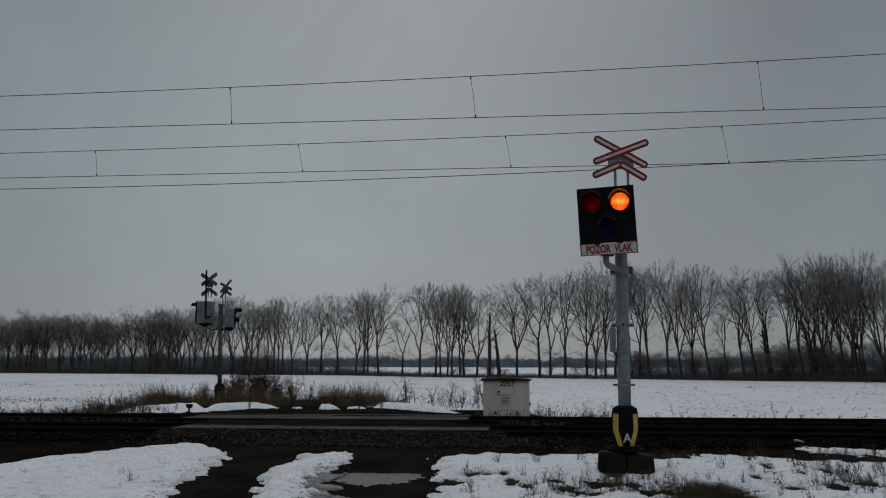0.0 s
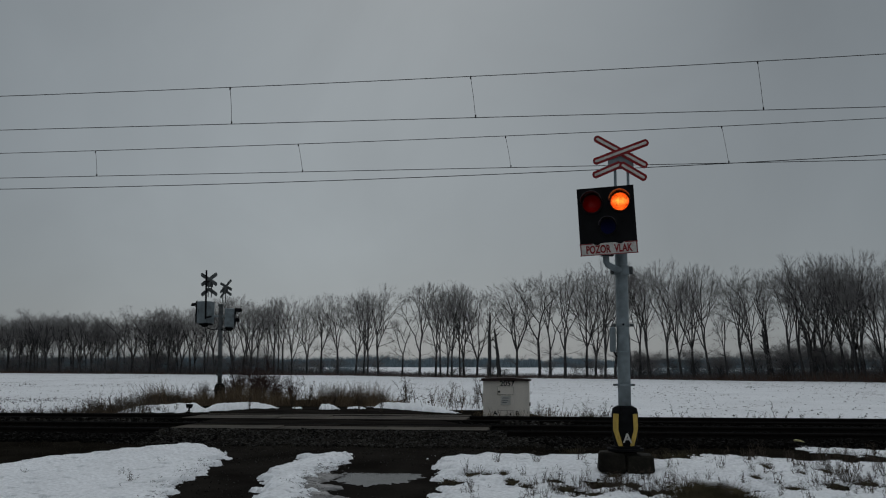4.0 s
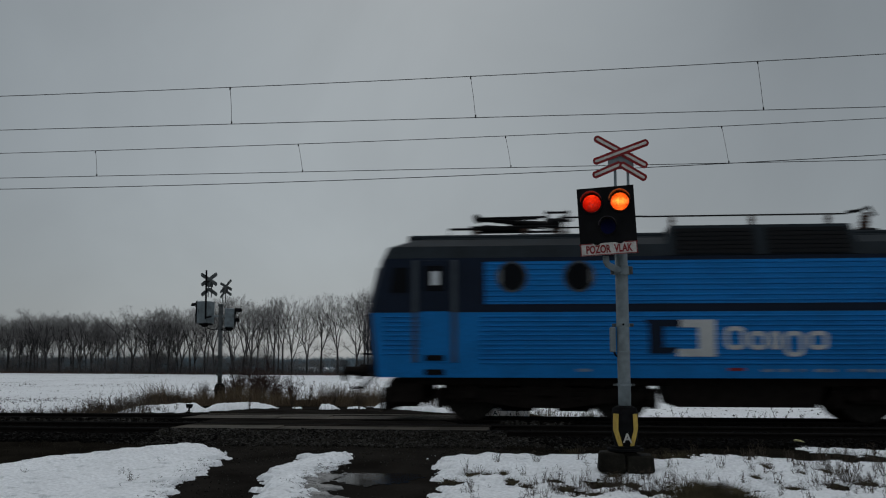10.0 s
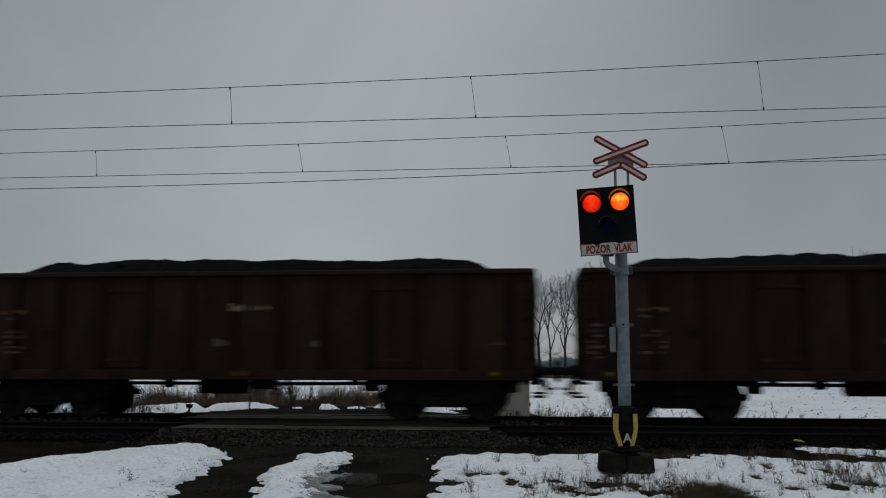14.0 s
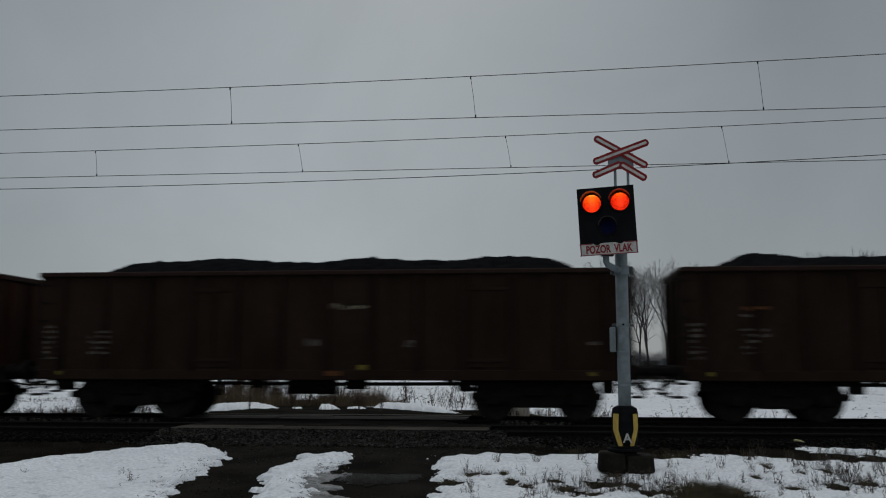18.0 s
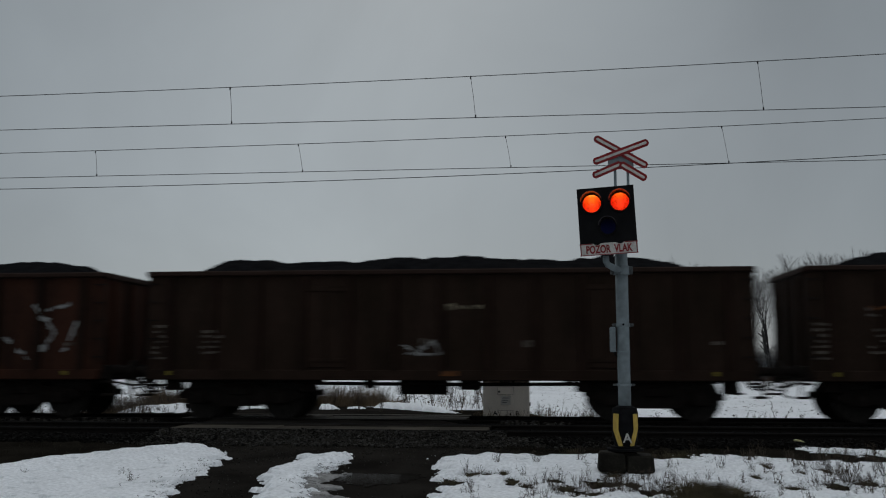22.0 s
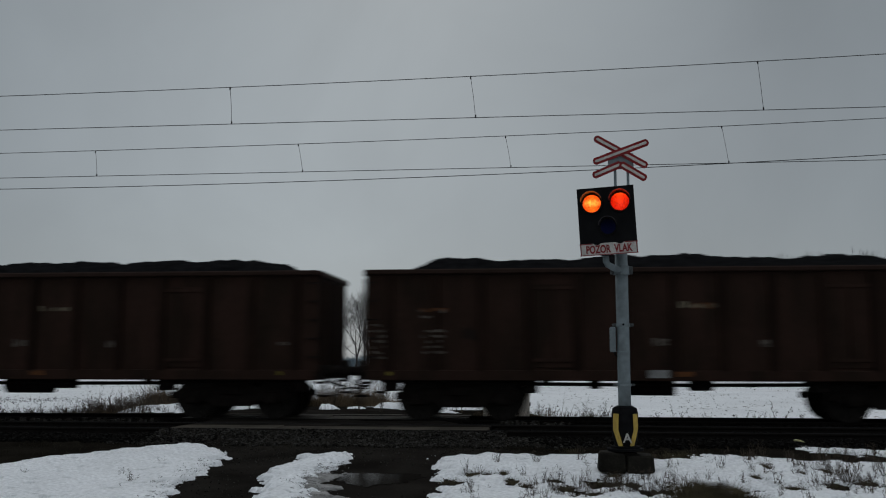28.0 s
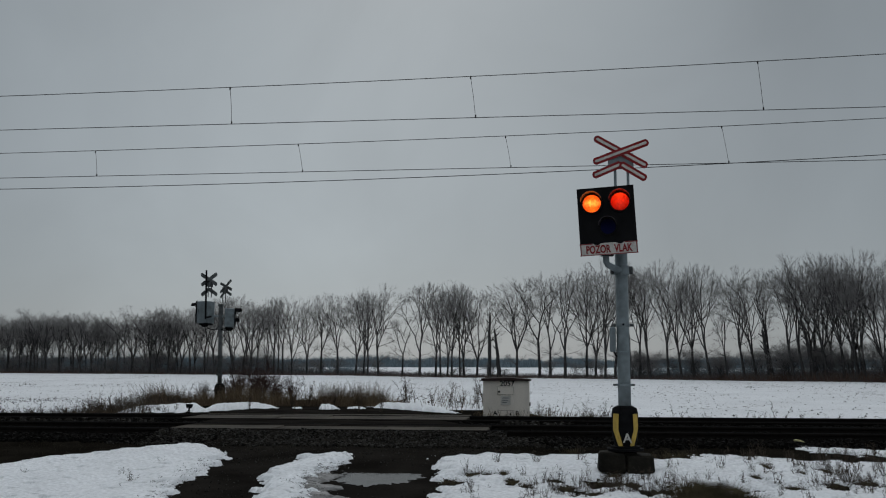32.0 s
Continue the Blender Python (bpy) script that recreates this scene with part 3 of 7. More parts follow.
def stones(name, label, count, area, size, lift, seed, mat=None):
    """Crushed stone: many small uneven blocks in one mesh."""
    r = np.random.default_rng(seed)
    base = np.array([(i, j, k) for i in (-1, 1) for j in (-1, 1) for k in (-1, 1)], float)
    quads = np.array([(0, 1, 3, 2), (4, 6, 7, 5), (0, 4, 5, 1), (2, 3, 7, 6), (0, 2, 6, 4), (1, 5, 7, 3)])
    x, y = area(r, count)
    z = gz(x, y) + lift(x, y)
    sz = r.uniform(*size, (count, 1, 1)) * r.uniform(0.6, 1.2, (count, 1, 3))
    v = base[None] * sz * r.uniform(0.65, 1.15, (count, 8, 3))
    a, b = r.uniform(0, 6.28, count), r.uniform(-0.7, 0.7, count)
    ca, sa, cb, sb = np.cos(a), np.sin(a), np.cos(b), np.sin(b)
    one, nil = np.ones(count), np.zeros(count)
    ra = np.stack([ca, -sa, nil, sa, ca, nil, nil, nil, one], 1).reshape(-1, 3, 3)
    rb = np.stack([one, nil, nil, nil, cb, -sb, nil, sb, cb], 1).reshape(-1, 3, 3)
    v = np.einsum("nij,nkj->nki", ra @ rb, v) + np.stack([x, y, z], 1)[:, None]
    f = (quads[None] + (np.arange(count) * 8)[:, None, None]).reshape(-1, 4)
    me = bpy.data.meshes.new(name)
    me.from_pydata(v.reshape(-1, 3).tolist(), [], f.tolist())
    me.materials.append(mat or STONE)
    tagged(new(name, me), label, "ballast", kind="stuff")


def grit_place(r, n):
    """Dirt blown and splashed onto the snow's trodden edges."""
    k = r.random(n)
    y = r.uniform(9.6, 13.0, n)
    x = np.where(k < 0.7, np.interp(y, [9, 10.35, 11.5, 12.65, 13.45], [-2.45, -2.62, -2.98, -2.95, -2.9]) + r.normal(0, 0.13, n), np.interp(y, [9, 10.2, 11, 12.15, 13.8], [-3.9, -4.3, -4.6, -4.6, -4.9]) + r.normal(0, 0.10, n))
    return x, y


stones("grit", "grey gritty slush on the trodden edge of the snow", 2600, grit_place, (0.002, 0.005), lambda x, y: 0.052 + 0.02 * bumps(x, y, 0.3, 36), 35, SLUSH)


def road_place(r, n):
    y = r.uniform(9.8, 15.2, n)
    x = road_x(y) + r.uniform(-2.2, 4.0, n)
    wet = (np.abs(x + 2.15) < 0.75) & (np.abs(y - 11.9) < 1.1)
    return np.where(wet, x - 1.6, x), np.where(wet, y + 2.0, y)


stones("road_grit", "loose grit and clods on the muddy road", 2600, road_place, (0.003, 0.011), lambda x, y: 0.002 + 0 * x, 37)
stones("ballast", "grey crushed-stone ballast at the road's edge beside the near track", 14000, lambda r, n: (-3.0 + 3.4 * np.clip(r.normal(0, 0.55, n), -1.2, 1.2), 14.80 + 1.40 * r.beta(1.5, 1.1, n)), (0.008, 0.026),
       lambda x, y: 0.01 + 0.05 * step(14.9, 15.8, y), 31)
stones("ballast", "oily dark ballast beside the near track", 6500, lambda r, n: (np.where(r.random(n) < 0.5, r.uniform(-11, -5.4, n), r.uniform(-0.2, 8, n)), 14.9 + 1.3 * r.beta(1.6, 1.1, n)), (0.016, 0.040),
       lambda x, y: 0.01 + 0.05 * step(14.9, 15.8, y), 38, OILY)
stones("ballast", "oily ballast between the two tracks", 7000, lambda r, n: (r.uniform(-14, 9, n), r.uniform(17.5, 20.4, n)), (0.02, 0.04), lambda x, y: 0.08 + 0 * x, 32, OILY)
stones("ballast", "ballast under the rails", 9000, lambda r, n: (r.uniform(-14, 9, n), np.where(r.random(n) < 0.5, r.uniform(16.1, 17.8, n), r.uniform(20.2, 22.6, n))), (0.02, 0.045),
       lambda x, y: 0.03 + 0 * x, 33, OILY)
stones("ballast", "pale stones scattered between the tracks", 260, lambda r, n: (np.where(r.random(n) < 0.75, r.uniform(-13.5, -8.2, n), r.uniform(-0.9, 0.7, n)), r.normal(19.0, 0.35, n)), (0.02, 0.045), lambda x, y: 0.15 + 0 * x, 39, STONE)


# ---- the two tracks and the crossing deck ----
def rail_profile():
    h = [(0.068, 0.0), (0.068, 0.012), (0.030, 0.022), (0.010, 0.034), (0.010, 0.115), (0.030, 0.130), (0.034, 0.155), (0.028, 0.166)]
    return h


def build_rail(y, z, label):
    half = rail_profile()
    ring = [(q, p) for q, p in half] + [(-q, p) for q, p in half[::-1]]
    k = len(ring)
    v = [(x, y + q, z - 0.17 + p) for x in (-700, 700) for q, p in ring]
    f = [(i, (i + 1) % k, (i + 1) % k + k, i + k) for i in range(k)] + [tuple(range(k))[::-1], tuple(range(k, 2 * k))]
    ob = thing("rail", label, "rail", "rails of the two tracks", "structure", geo=Geo().add(v, f), mat=RAIL_RUST)
    head = Geo().box((0, y, z - 0.002), (1400, 0.05, 0.004))
    part("running_surface", head, RAIL_HEAD, ob, "polished steel running surface")
    return ob


for ty, tz, what in ((NEAR_Y, NEAR_Z, "near"), (FAR_Y, 0.0, "far")):
    for side in (-1, 1):
        build_rail(ty + side * GAUGE, tz, "rusty steel rail with a polished head, %s track" % what)


def build_sleepers():
    rows = tagged(new("sleepers"), "dark concrete sleepers under both tracks", "sleepers", kind="structure")
    g = Geo()
    p = [(-1.3, 0), (1.3, 0), (1.3, 0.15), (0.55, 0.15), (0.4, 0.11), (-0.4, 0.11), (-0.55, 0.15), (-1.3, 0.15)]
    g.prism([(a, b - 0.15) for a, b in p], -0.13, 0.13, pose(0, 0, 0, 0, 0, 90))
    me = g.mesh("sleeper", SLEEPER)
    for ty, tz in ((NEAR_Y, NEAR_Z), (FAR_Y, 0.0)):
        for k in range(44):
            x = -16 + 0.6 * k
            if abs(x - road_x(ty)) > 3.2:
                part("sleeper", me, SLEEPER, rows, m=pose(x, ty, tz - 0.172))
    rest = Geo()
    for ty, tz in ((NEAR_Y, NEAR_Z), (FAR_Y, 0.0)):
        for k in range(-120, 120):
            x = -16 + 0.6 * k
            if k < 0 or k >= 44:
                rest.box((x, ty, tz - 0.25), (0.26, 2.6, 0.15))
    ob = part("more_sleepers", rest, SLEEPER, rows)
    ob["kind"] = "stuff"


build_sleepers()


def build_deck():
    deck = tagged(new("crossing_deck"), "worn level-crossing deck of concrete slabs and muddy asphalt", "crossing", kind="structure")
    for ty, tz, x0, x1, rows in ((NEAR_Y, NEAR_Z, -6.65, -0.93, ((-0.66, 0.16), (0.20, 0.66))), (FAR_Y, 0.0, -8.1, -1.65, ((-0.62, 0.03), (0.05, 0.66), (0.84, 1.22)))):
        for q, (a, b) in enumerate(rows):
            n = 4 if q % 2 else 3
            w = (x1 - x0) / n
            for k in range(n):
                g = Geo().box((0, 0, -0.08), (w - 0.02, b - a, 0.16), 0.012)
                part("slab", g, CONCRETE if ty > 20 or q == 0 else ROADWAY, deck, m=pose(x0 + w * (k + 0.5), ty + (a + b) / 2, tz - 0.004 - 0.005 * ((k * 2 + q) % 3), 0.25 * ((k + q) % 2), 0, 0))
        for y in (-0.70, 0.69):
            part("rubber_strip", Geo().box(((x0 + x1) / 2, ty + y, tz - 0.085), (x1 - x0, 0.05, 0.13), 0.008), BLACK_MATT, deck, "black rubber filler strip by the rail")
    for y0, y1, z0, z1, skew in ((17.79, 20.30, NEAR_Z - 0.02, -0.02, 0), (14.95, 16.14, -0.075, NEAR_Z - 0.02, 0), (21.95, 24.4, -0.02, -0.18, 0)):
        n = 14
        v, f = [], []
        for j in range(n + 1):
            y = y0 + (y1 - y0) * j / n
            for i in range(n + 1):
                x = road_x(y) - 2.95 + 5.9 * i / n
                z = z0 + (z1 - z0) * j / n + 0.012 * math.sin(x * 3 + y * 2) - (0.06 if i in (0, n) else 0)
                v.append((x, y, z))
        for j in range(n):
            for i in range(n):
                a = j * (n + 1) + i
                f.append((a, a + 1, a + n + 2, a + n + 1))
        part("asphalt_ramp", Geo().add(v, f), ROADWAY, deck, "dark patched asphalt, wet with mud", smooth=True)


build_deck()
stones("gravel", "loose gravel strewn over the crossing ramp", 4200, lambda r, n: (r.uniform(-6.6, -0.6, n), 14.7 + 1.35 * r.beta(1.4, 1.2, n)), (0.008, 0.028),
       lambda x, y: 0.012 + 0.16 * step(14.95, 16.1, y), 34)


# ---- overhead wires ----
def wire(name, label, fn, r, y):
    pts = [(x, y, fn(x)) for x in np.linspace(-70, 70, 57)]
    return thing(name, label, "overhead wire", "overhead wires", "structure", geo=Geo().tube(pts, r, 5), mat=WIRE)


def near_carrier(x):
    return 6.624 + 0.0202 * x + 0.00073 * x * x


def far_carrier(x):
    return 6.474 + 0.0192 * x + 0.00063 * x * x


def hang(parent, fn, y, zc, xs):
    for a, b in xs:
        g = Geo().tube([(a, y, fn(a)), ((a + b) / 2 + 0.006, y + 0.01, (fn(a) + zc) / 2), (b, y, zc)], 0.0042, 4)
        g.box((a, y, fn(a) - 0.022), (0.026, 0.02, 0.062), 0.005).box((b, y, zc + 0.024), (0.026, 0.02, 0.062), 0.005)
        part("dropper", g, WIRE, parent)


w1 = wire("carrier_wire", "thin dark carrier wire over the near track", near_carrier, 0.0072, NEAR_Y)
w2 = wire("contact_wire", "straight dark contact wire over the near track", lambda x: 5.80, 0.0072, NEAR_Y)
w3 = wire("carrier_wire", "thin dark carrier wire over the far track", far_carrier, 0.0080, FAR_Y)
w4 = wire("contact_wire", "straight dark contact wire over the far track", lambda x: 5.710, 0.0080, FAR_Y)
w5 = wire("feeder_wire", "sagging dark feeder wire behind the tracks", lambda x: 6.379 + 0.0243 * x + 0.00084 * x * x, 0.0105, 25.0)
hang(w1, near_carrier, NEAR_Y, 5.80, ((-15.2, -15.2), (-10.85, -10.85), (-5.94, -5.89), (-1.26, -1.17), (4.01, 4.08), (9.2, 9.3)))
hang(w3, far_carrier, FAR_Y, 5.710, ((-15.8, -15.8), (-10.72, -10.66), (-5.68, -5.56), (-0.76, -0.64), (4.14, 4.27), (9.1, 9.25)))


# ---- warning signals ----
BW, BH = 0.725, 0.88
LAMP_X, LAMP_Z, LENS = 0.1812, 0.232, 0.124


def plate_with_hole(g, cx, cz, hx, hz, r, y, n=32):
    v, f = [], []
    for k in range(n):
        a = 2 * math.pi * (k + 0.5) / n
        c, s = math.cos(a), math.sin(a)
        q = min(hx / max(abs(c), 1e-6), hz / max(abs(s), 1e-6))
        v += [(cx + r * c, y, cz + r * s), (cx + q * c, y, cz + q * s)]
    for k in range(n):
        j = (k + 1) % n
        f.append((2 * k, 2 * k + 1, 2 * j + 1, 2 * j))
    for sx in (-1, 1):
        for sz in (-1, 1):
            best = sorted(range(n), key=lambda k: (v[2 * k + 1][0] - cx - sx * hx) ** 2 + (v[2 * k + 1][2] - cz - sz * hz) ** 2)[:2]
            v.append((cx + sx * hx, y, cz + sz * hz))
            f.append((2 * best[0] + 1, len(v) - 1, 2 * best[1] + 1))
    g.add(v, f)


def ring(g, c, r0, r1, y0, y1, a0=0.0, a1=360.0, n=32):
    """A tube wall between two radii about the y direction, over an arc in degrees."""
    v, f = [], []
    full = a1 - a0 >= 359.9
    for k in range(n if full else n + 1):
        a = radians(a0 + (a1 - a0) * k / n)
        for r, y in ((r0, y0), (r1, y0), (r1, y1), (r0, y1)):
            v.append((c[0] + r * math.cos(a), c[1] + y, c[2] + r * math.sin(a)))
    m = len(v) // 4
    for k in range(n):
        j = (k + 1) % m
        for q in range(4):
            f.append((4 * k + q, 4 * k + (q + 1) % 4, 4 * j + (q + 1) % 4, 4 * j + q))
    if not full:
        f += [(0, 1, 2, 3), (4 * n + 3, 4 * n + 2, 4 * n + 1, 4 * n)]
    g.add(v, f)


def signal_head(parent, m, lettered, housing_mat):
    """The flasher box with its black board, two red lamps, a white lamp and the text plate. Gives the two added glow
    drums.
    """
    g = Geo()
    for sx in (-1, 1):
        plate_with_hole(g, sx * BW / 4, LAMP_Z, BW / 4, 0.20, LENS, 0.0)
    g.box((0, 0.0, (-BH / 2 + LAMP_Z - 0.2) / 2), (BW, 0.006, LAMP_Z - 0.2 + BH / 2))
    g.box((0, 0.0, (BH / 2 + LAMP_Z + 0.2) / 2), (BW, 0.006, BH / 2 - LAMP_Z - 0.2))
    for sx in (-1, 1):
        g.box((sx * BW / 2, 0.008, 0), (0.008, 0.03, BH))
    part("board", g, BLACK, parent, "black enamelled background board", m)
    g = Geo()
    hz0, hz1 = -0.22, BH / 2 - 0.002
    g.box((0, 0.225, hz1 - 0.01), (BW - 0.09, 0.43, 0.012)).box((0, 0.225, hz0), (BW - 0.09, 0.43, 0.012))
    g.box((0, 0.445, (hz0 + hz1) / 2), (BW - 0.09, 0.012, hz1 - hz0))
    for sx in (-1, 1):
        g.box((sx * (BW / 2 - 0.051), 0.225, (hz0 + hz1) / 2), (0.012, 0.43, hz1 - hz0))
    part("housing", g, housing_mat, parent, "grey sheet-metal lamp housing", m)
    part("partition", Geo().box((0, 0.22, 0.12), (0.012, 0.40, 0.6)), BLACK_MATT, parent, "", m)
    drums = []
    for sx in (-1, 1):
        c = (sx * LAMP_X, 0, LAMP_Z)
        g = Geo()
        ring(g, c, LENS - 0.004, LENS + 0.014, -0.035, 0.02)
        part("lamp_ring", g, BLACK, parent, "", m)
        g = Geo()
        ring(g, c, LENS + 0.012, LENS + 0.018, -0.20, -0.004, 8, 172, 24)
        part("visor", g, VISOR, parent, "short black lamp visor", m)
        g = Geo().disc((sx * LAMP_X, -0.012, LAMP_Z), LENS - 0.005, 0.006)
        lens = part("lens", g, CLEAR, parent, "clear lamp cover glass", m)
        lens.visible_shadow = False
        g = Geo().tube([(-0.138, 0, 0), (0.138, 0, 0)], 0.19, 40)
        if lettered:
            drums.append(part("lamp_insert", g, DRUM, parent, "added drum with graded red glow, turned to mimic the lamp fading", m @ pose(sx * LAMP_X, 0.225, LAMP_Z), True))
        else:
            part("lamp_insert", g, BLACK_MATT, parent, "", m @ pose(sx * LAMP_X, 0.225, LAMP_Z))
    c = (0.01, 0, -0.085)
    g = Geo()
    ring(g, c, 0.098, 0.112, -0.035, -0.004)
    part("lamp_ring", g, BLACK, parent, "", m)
    part("lens", Geo().disc((0.01, -0.016, -0.085), 0.098, 0.012), BLUE_LENS, parent, "unlit dark blue lens", m)
    g = Geo()
    ring(g, c, 0.110, 0.116, -0.18, -0.004, 8, 172, 24)
    part("visor", g, VISOR, parent, "short black lamp visor", m)
    if lettered:
        g = Geo()
        z0, z1 = -BH / 2 - 0.012, -BH / 2 + 0.145
        g.prism([(-BW / 2, z0), (BW / 2, z0), (BW / 2, z1), (0.20, z1), (0.17, z1 - 0.022), (0.13, z1 - 0.022), (0.09, z1), (-0.09, z1), (-0.13, z1 - 0.022), (-0.17, z1 - 0.022), (-0.20, z1), (-BW / 2, z1)], -0.012, -0.006)
        plate = part("text_plate", g, WHITE, parent, "white plate with red lettering and a thin red border", m)
        b = Geo()
        for z in (z0 + 0.006, z1 - 0.006):
            for sx in (-1, 1):
                b.box((sx * 0.29, -0.0135, z), (0.17, 0.003, 0.010))
        b.box((0, -0.0135, z0 + 0.006), (0.5, 0.003, 0.010))
        for sx in (-1, 1):
            b.box((sx * (BW / 2 - 0.006), -0.0135, (z0 + z1) / 2), (0.010, 0.003, z1 - z0))
        part("border", b, RED, plate)
        t = letters("lettering", "POZOR  VLAK", 0.140, RED, plate, pose(0.0, -0.0145, (z0 + z1) / 2 - 0.006), 0.0015, bold=0.034)
        t.matrix_basis = t.matrix_basis @ Matrix.Diagonal((0.66, 1, 1, 1))
    return drums


def arm(g, p, q, wide, y0, y1):
    """A flat arm with clipped ends from p to q in x and z."""
    d = (Vector(q) - Vector(p)).normalized()
    n = Vector((-d.y, d.x))
    a, b, h, c = Vector(p), Vector(q), wide / 2, wide * 0.28
    pts = [a + n * (h - c), a + d * c + n * h, b - d * c + n * h, b + n * (h - c), b - n * (h - c), b - d * c - n * h, a + d * c - n * h, a - n * (h - c)]
    g.prism([(k.x, k.y) for k in pts][::-1], y0, y1)


def crossbuck(parent, m, back, k=1.0, wide=0.100, drop=0.0):
    """The red and white St Andrew's cross with the half cross below, on two uprights."""
    arms = (((-0.346, 0.211), (0.351, -0.202), 0.0), ((-0.369, -0.135), (0.373, 0.135), -0.012), ((-0.378, -0.322 - drop), (0.012, -0.158 - drop), -0.0), ((-0.012, -0.158 - drop), (0.334, -0.378 - drop), -0.006))
    for p, q, y in arms:
        p, q = Vector(p) * k, Vector(q) * k
        g = Geo()
        arm(g, p, q, wide, y - 0.004, y + 0.004)
        a = part("cross_arm", g, RED if not back else DARK_GALV, parent, "red-edged white arm" if not back else "bare grey back of a cross arm", m)
        if not back:
            d = (q - p).normalized() * 0.028
            g = Geo()
            arm(g, p + d, q - d, 0.034, y - 0.0075, y - 0.0045)
            part("white_band", g, WHITE, a)
    g = Geo().box((0.0, 0.02, -0.12 * k), (0.34, 0.014, 0.22 * k))
    part("mounting_plate", g, GALV if not back else DARK_GALV, parent, "", m)
    for x in (-0.075, 0.095):
        part("upright", Geo().box((x, 0.045, -0.30 * k), (0.036, 0.02, 0.58), 0.004), GALV if not back else DARK_GALV, parent, "", m)


def near_signal():
    x, y = 1.085, 12.55
    z0 = float(gz(x, y))
    root = thing("crossing_signal", "level-crossing warning signal on a grey post, red lamps flashing", "railway signal", m=pose(x, y, 0))
    part("post", Geo().tube([(0.005, 0, 0.10), (-0.002, 0, 3.2)], 0.083, 28), GALV, root, "grey galvanised tubular post", smooth=True)
    for z, r, h in ((2.46, 0.105, 0.115), (1.73, 0.100, 0.045), (1.38, 0.092, 0.016), (0.945, 0.100, 0.03)):
        c = part("clamp", Geo().disc((0, 0, z), r, h, "z", 28), GALV, root)
        if h > 0.02:
            for sx in (-1, 1):
                g = Geo().box((sx * (r + 0.018), -0.01, z), (0.045, 0.06, h * 0.9), 0.004).disc((sx * (r + 0.02), -0.045, z), 0.012, 0.02, "y", 6)
                part("lug", g, DARK_GALV, c)
    part("bracket_arm", Geo().tube([(-0.22, -0.25, 2.66), (-0.218, -0.25, 2.555), (-0.195, -0.235, 2.515), (-0.10, -0.15, 2.475), (-0.02, -0.06, 2.455)], 0.042, 14), GALV, root, "bent tubular bracket", smooth=True)
    part("flange", Geo().box((-0.2, -0.25, 2.645), (0.17, 0.15, 0.03), 0.004), BLACK_MATT, root)
    jb = part("junction_box", Geo().box((-0.135, -0.01, 1.54), (0.075, 0.12, 0.33), 0.012), GALV, root, "narrow grey junction box")
    part("cable_gland", Geo().tube([(-0.12, 0, 1.38), (-0.10, 0, 1.33), (-0.07, 0, 1.31)], 0.014, 8), BLACK_MATT, jb)
    part("bolt", Geo().disc((0.0, -0.086, 1.735), 0.016, 0.03, "y", 6), BLACK_MATT, root)
    g = Geo()
    prof = [(0.125, 0.0), (0.150, 0.10), (0.168, 0.20), (0.174, 0.47), (0.158, 0.54), (0.10, 0.575)]
    for k in range(len(prof) - 1):
        (r0, h0), (r1, h1) = prof[k:k + 2]
        g.tube([(0, 0, 0.10 + h0), (0, 0, 0.10 + h1)], [r0, r1], 20, k in (0, 4))
    s = part("sleeve", g, BLACK_MATT, root, "black protective sleeve with yellow stripes and a white letter", smooth=True)
    for sx in (-1, 1):
        g = Geo()
        o = [(0.155, 0.575), (0.092, 0.575), (0.098, 0.37), (0.045, 0.165), (0.100, 0.165), (0.160, 0.37)]
        poly = [(sx * a, b) for a, b in o]
        v = [(a, -math.sqrt(max(0.176 ** 2 - a * a, 0.0)) - 0.010, b) for a, b in poly] + [(a, -math.sqrt(max(0.170 ** 2 - a * a, 0.0)) + 0.01, b) for a, b in poly]
        k = len(poly)
        g.add(v, [(0, 1, 2, 5), (5, 2, 3, 4)] + [(i, (i + 1) % k, (i + 1) % k + k, i + k) for i in range(k)])
        part("yellow_stripe", g, YELLOW, s)
    letters("lettering", "A", 0.165, WHITE, s, pose(0.012, -0.186, 0.262), 0.003)
    g = Geo()
    for a, b, c, w, d, h in ((-0.175, 0, -0.045, 0.33, 0.46, 0.25), (0.17, 0.02, -0.06, 0.33, 0.50, 0.22), (0, 0.03, -0.04, 0.30, 0.40, 0.24)):
        g.box((a, b, c), (w, d, h), 0.022)
    for k, (a, b, c) in enumerate(g.v):
        g.v[k] = (a * (1.04 - 0.12 * c) + 0.012 * math.sin(9 * c + b * 7), b + 0.012 * math.sin(a * 11 + c * 5), c + 0.01 * math.sin(a * 8 + b * 9))
    part("footing", g, MOSSY, root, "crumbling mossy concrete footing")
    part("base_plate", Geo().disc((0, 0, 0.112), 0.235, 0.03, "z", 24).disc((0, 0, 0.14), 0.19, 0.03, "z", 24), BLACK_MATT, root, "black base plate under the sleeve")
    head = pose(0.875 - x, 12.1 - y, 3.075) @ pose(0, 0, 0, 0, -2.7, -7)
    drums = signal_head(root, head, True, GALV)
    crossbuck(root, pose(1.104 - x, 12.5 - y, 4.065), False)
    return root, drums


SIGNAL, LAMP_DRUMS = near_signal()


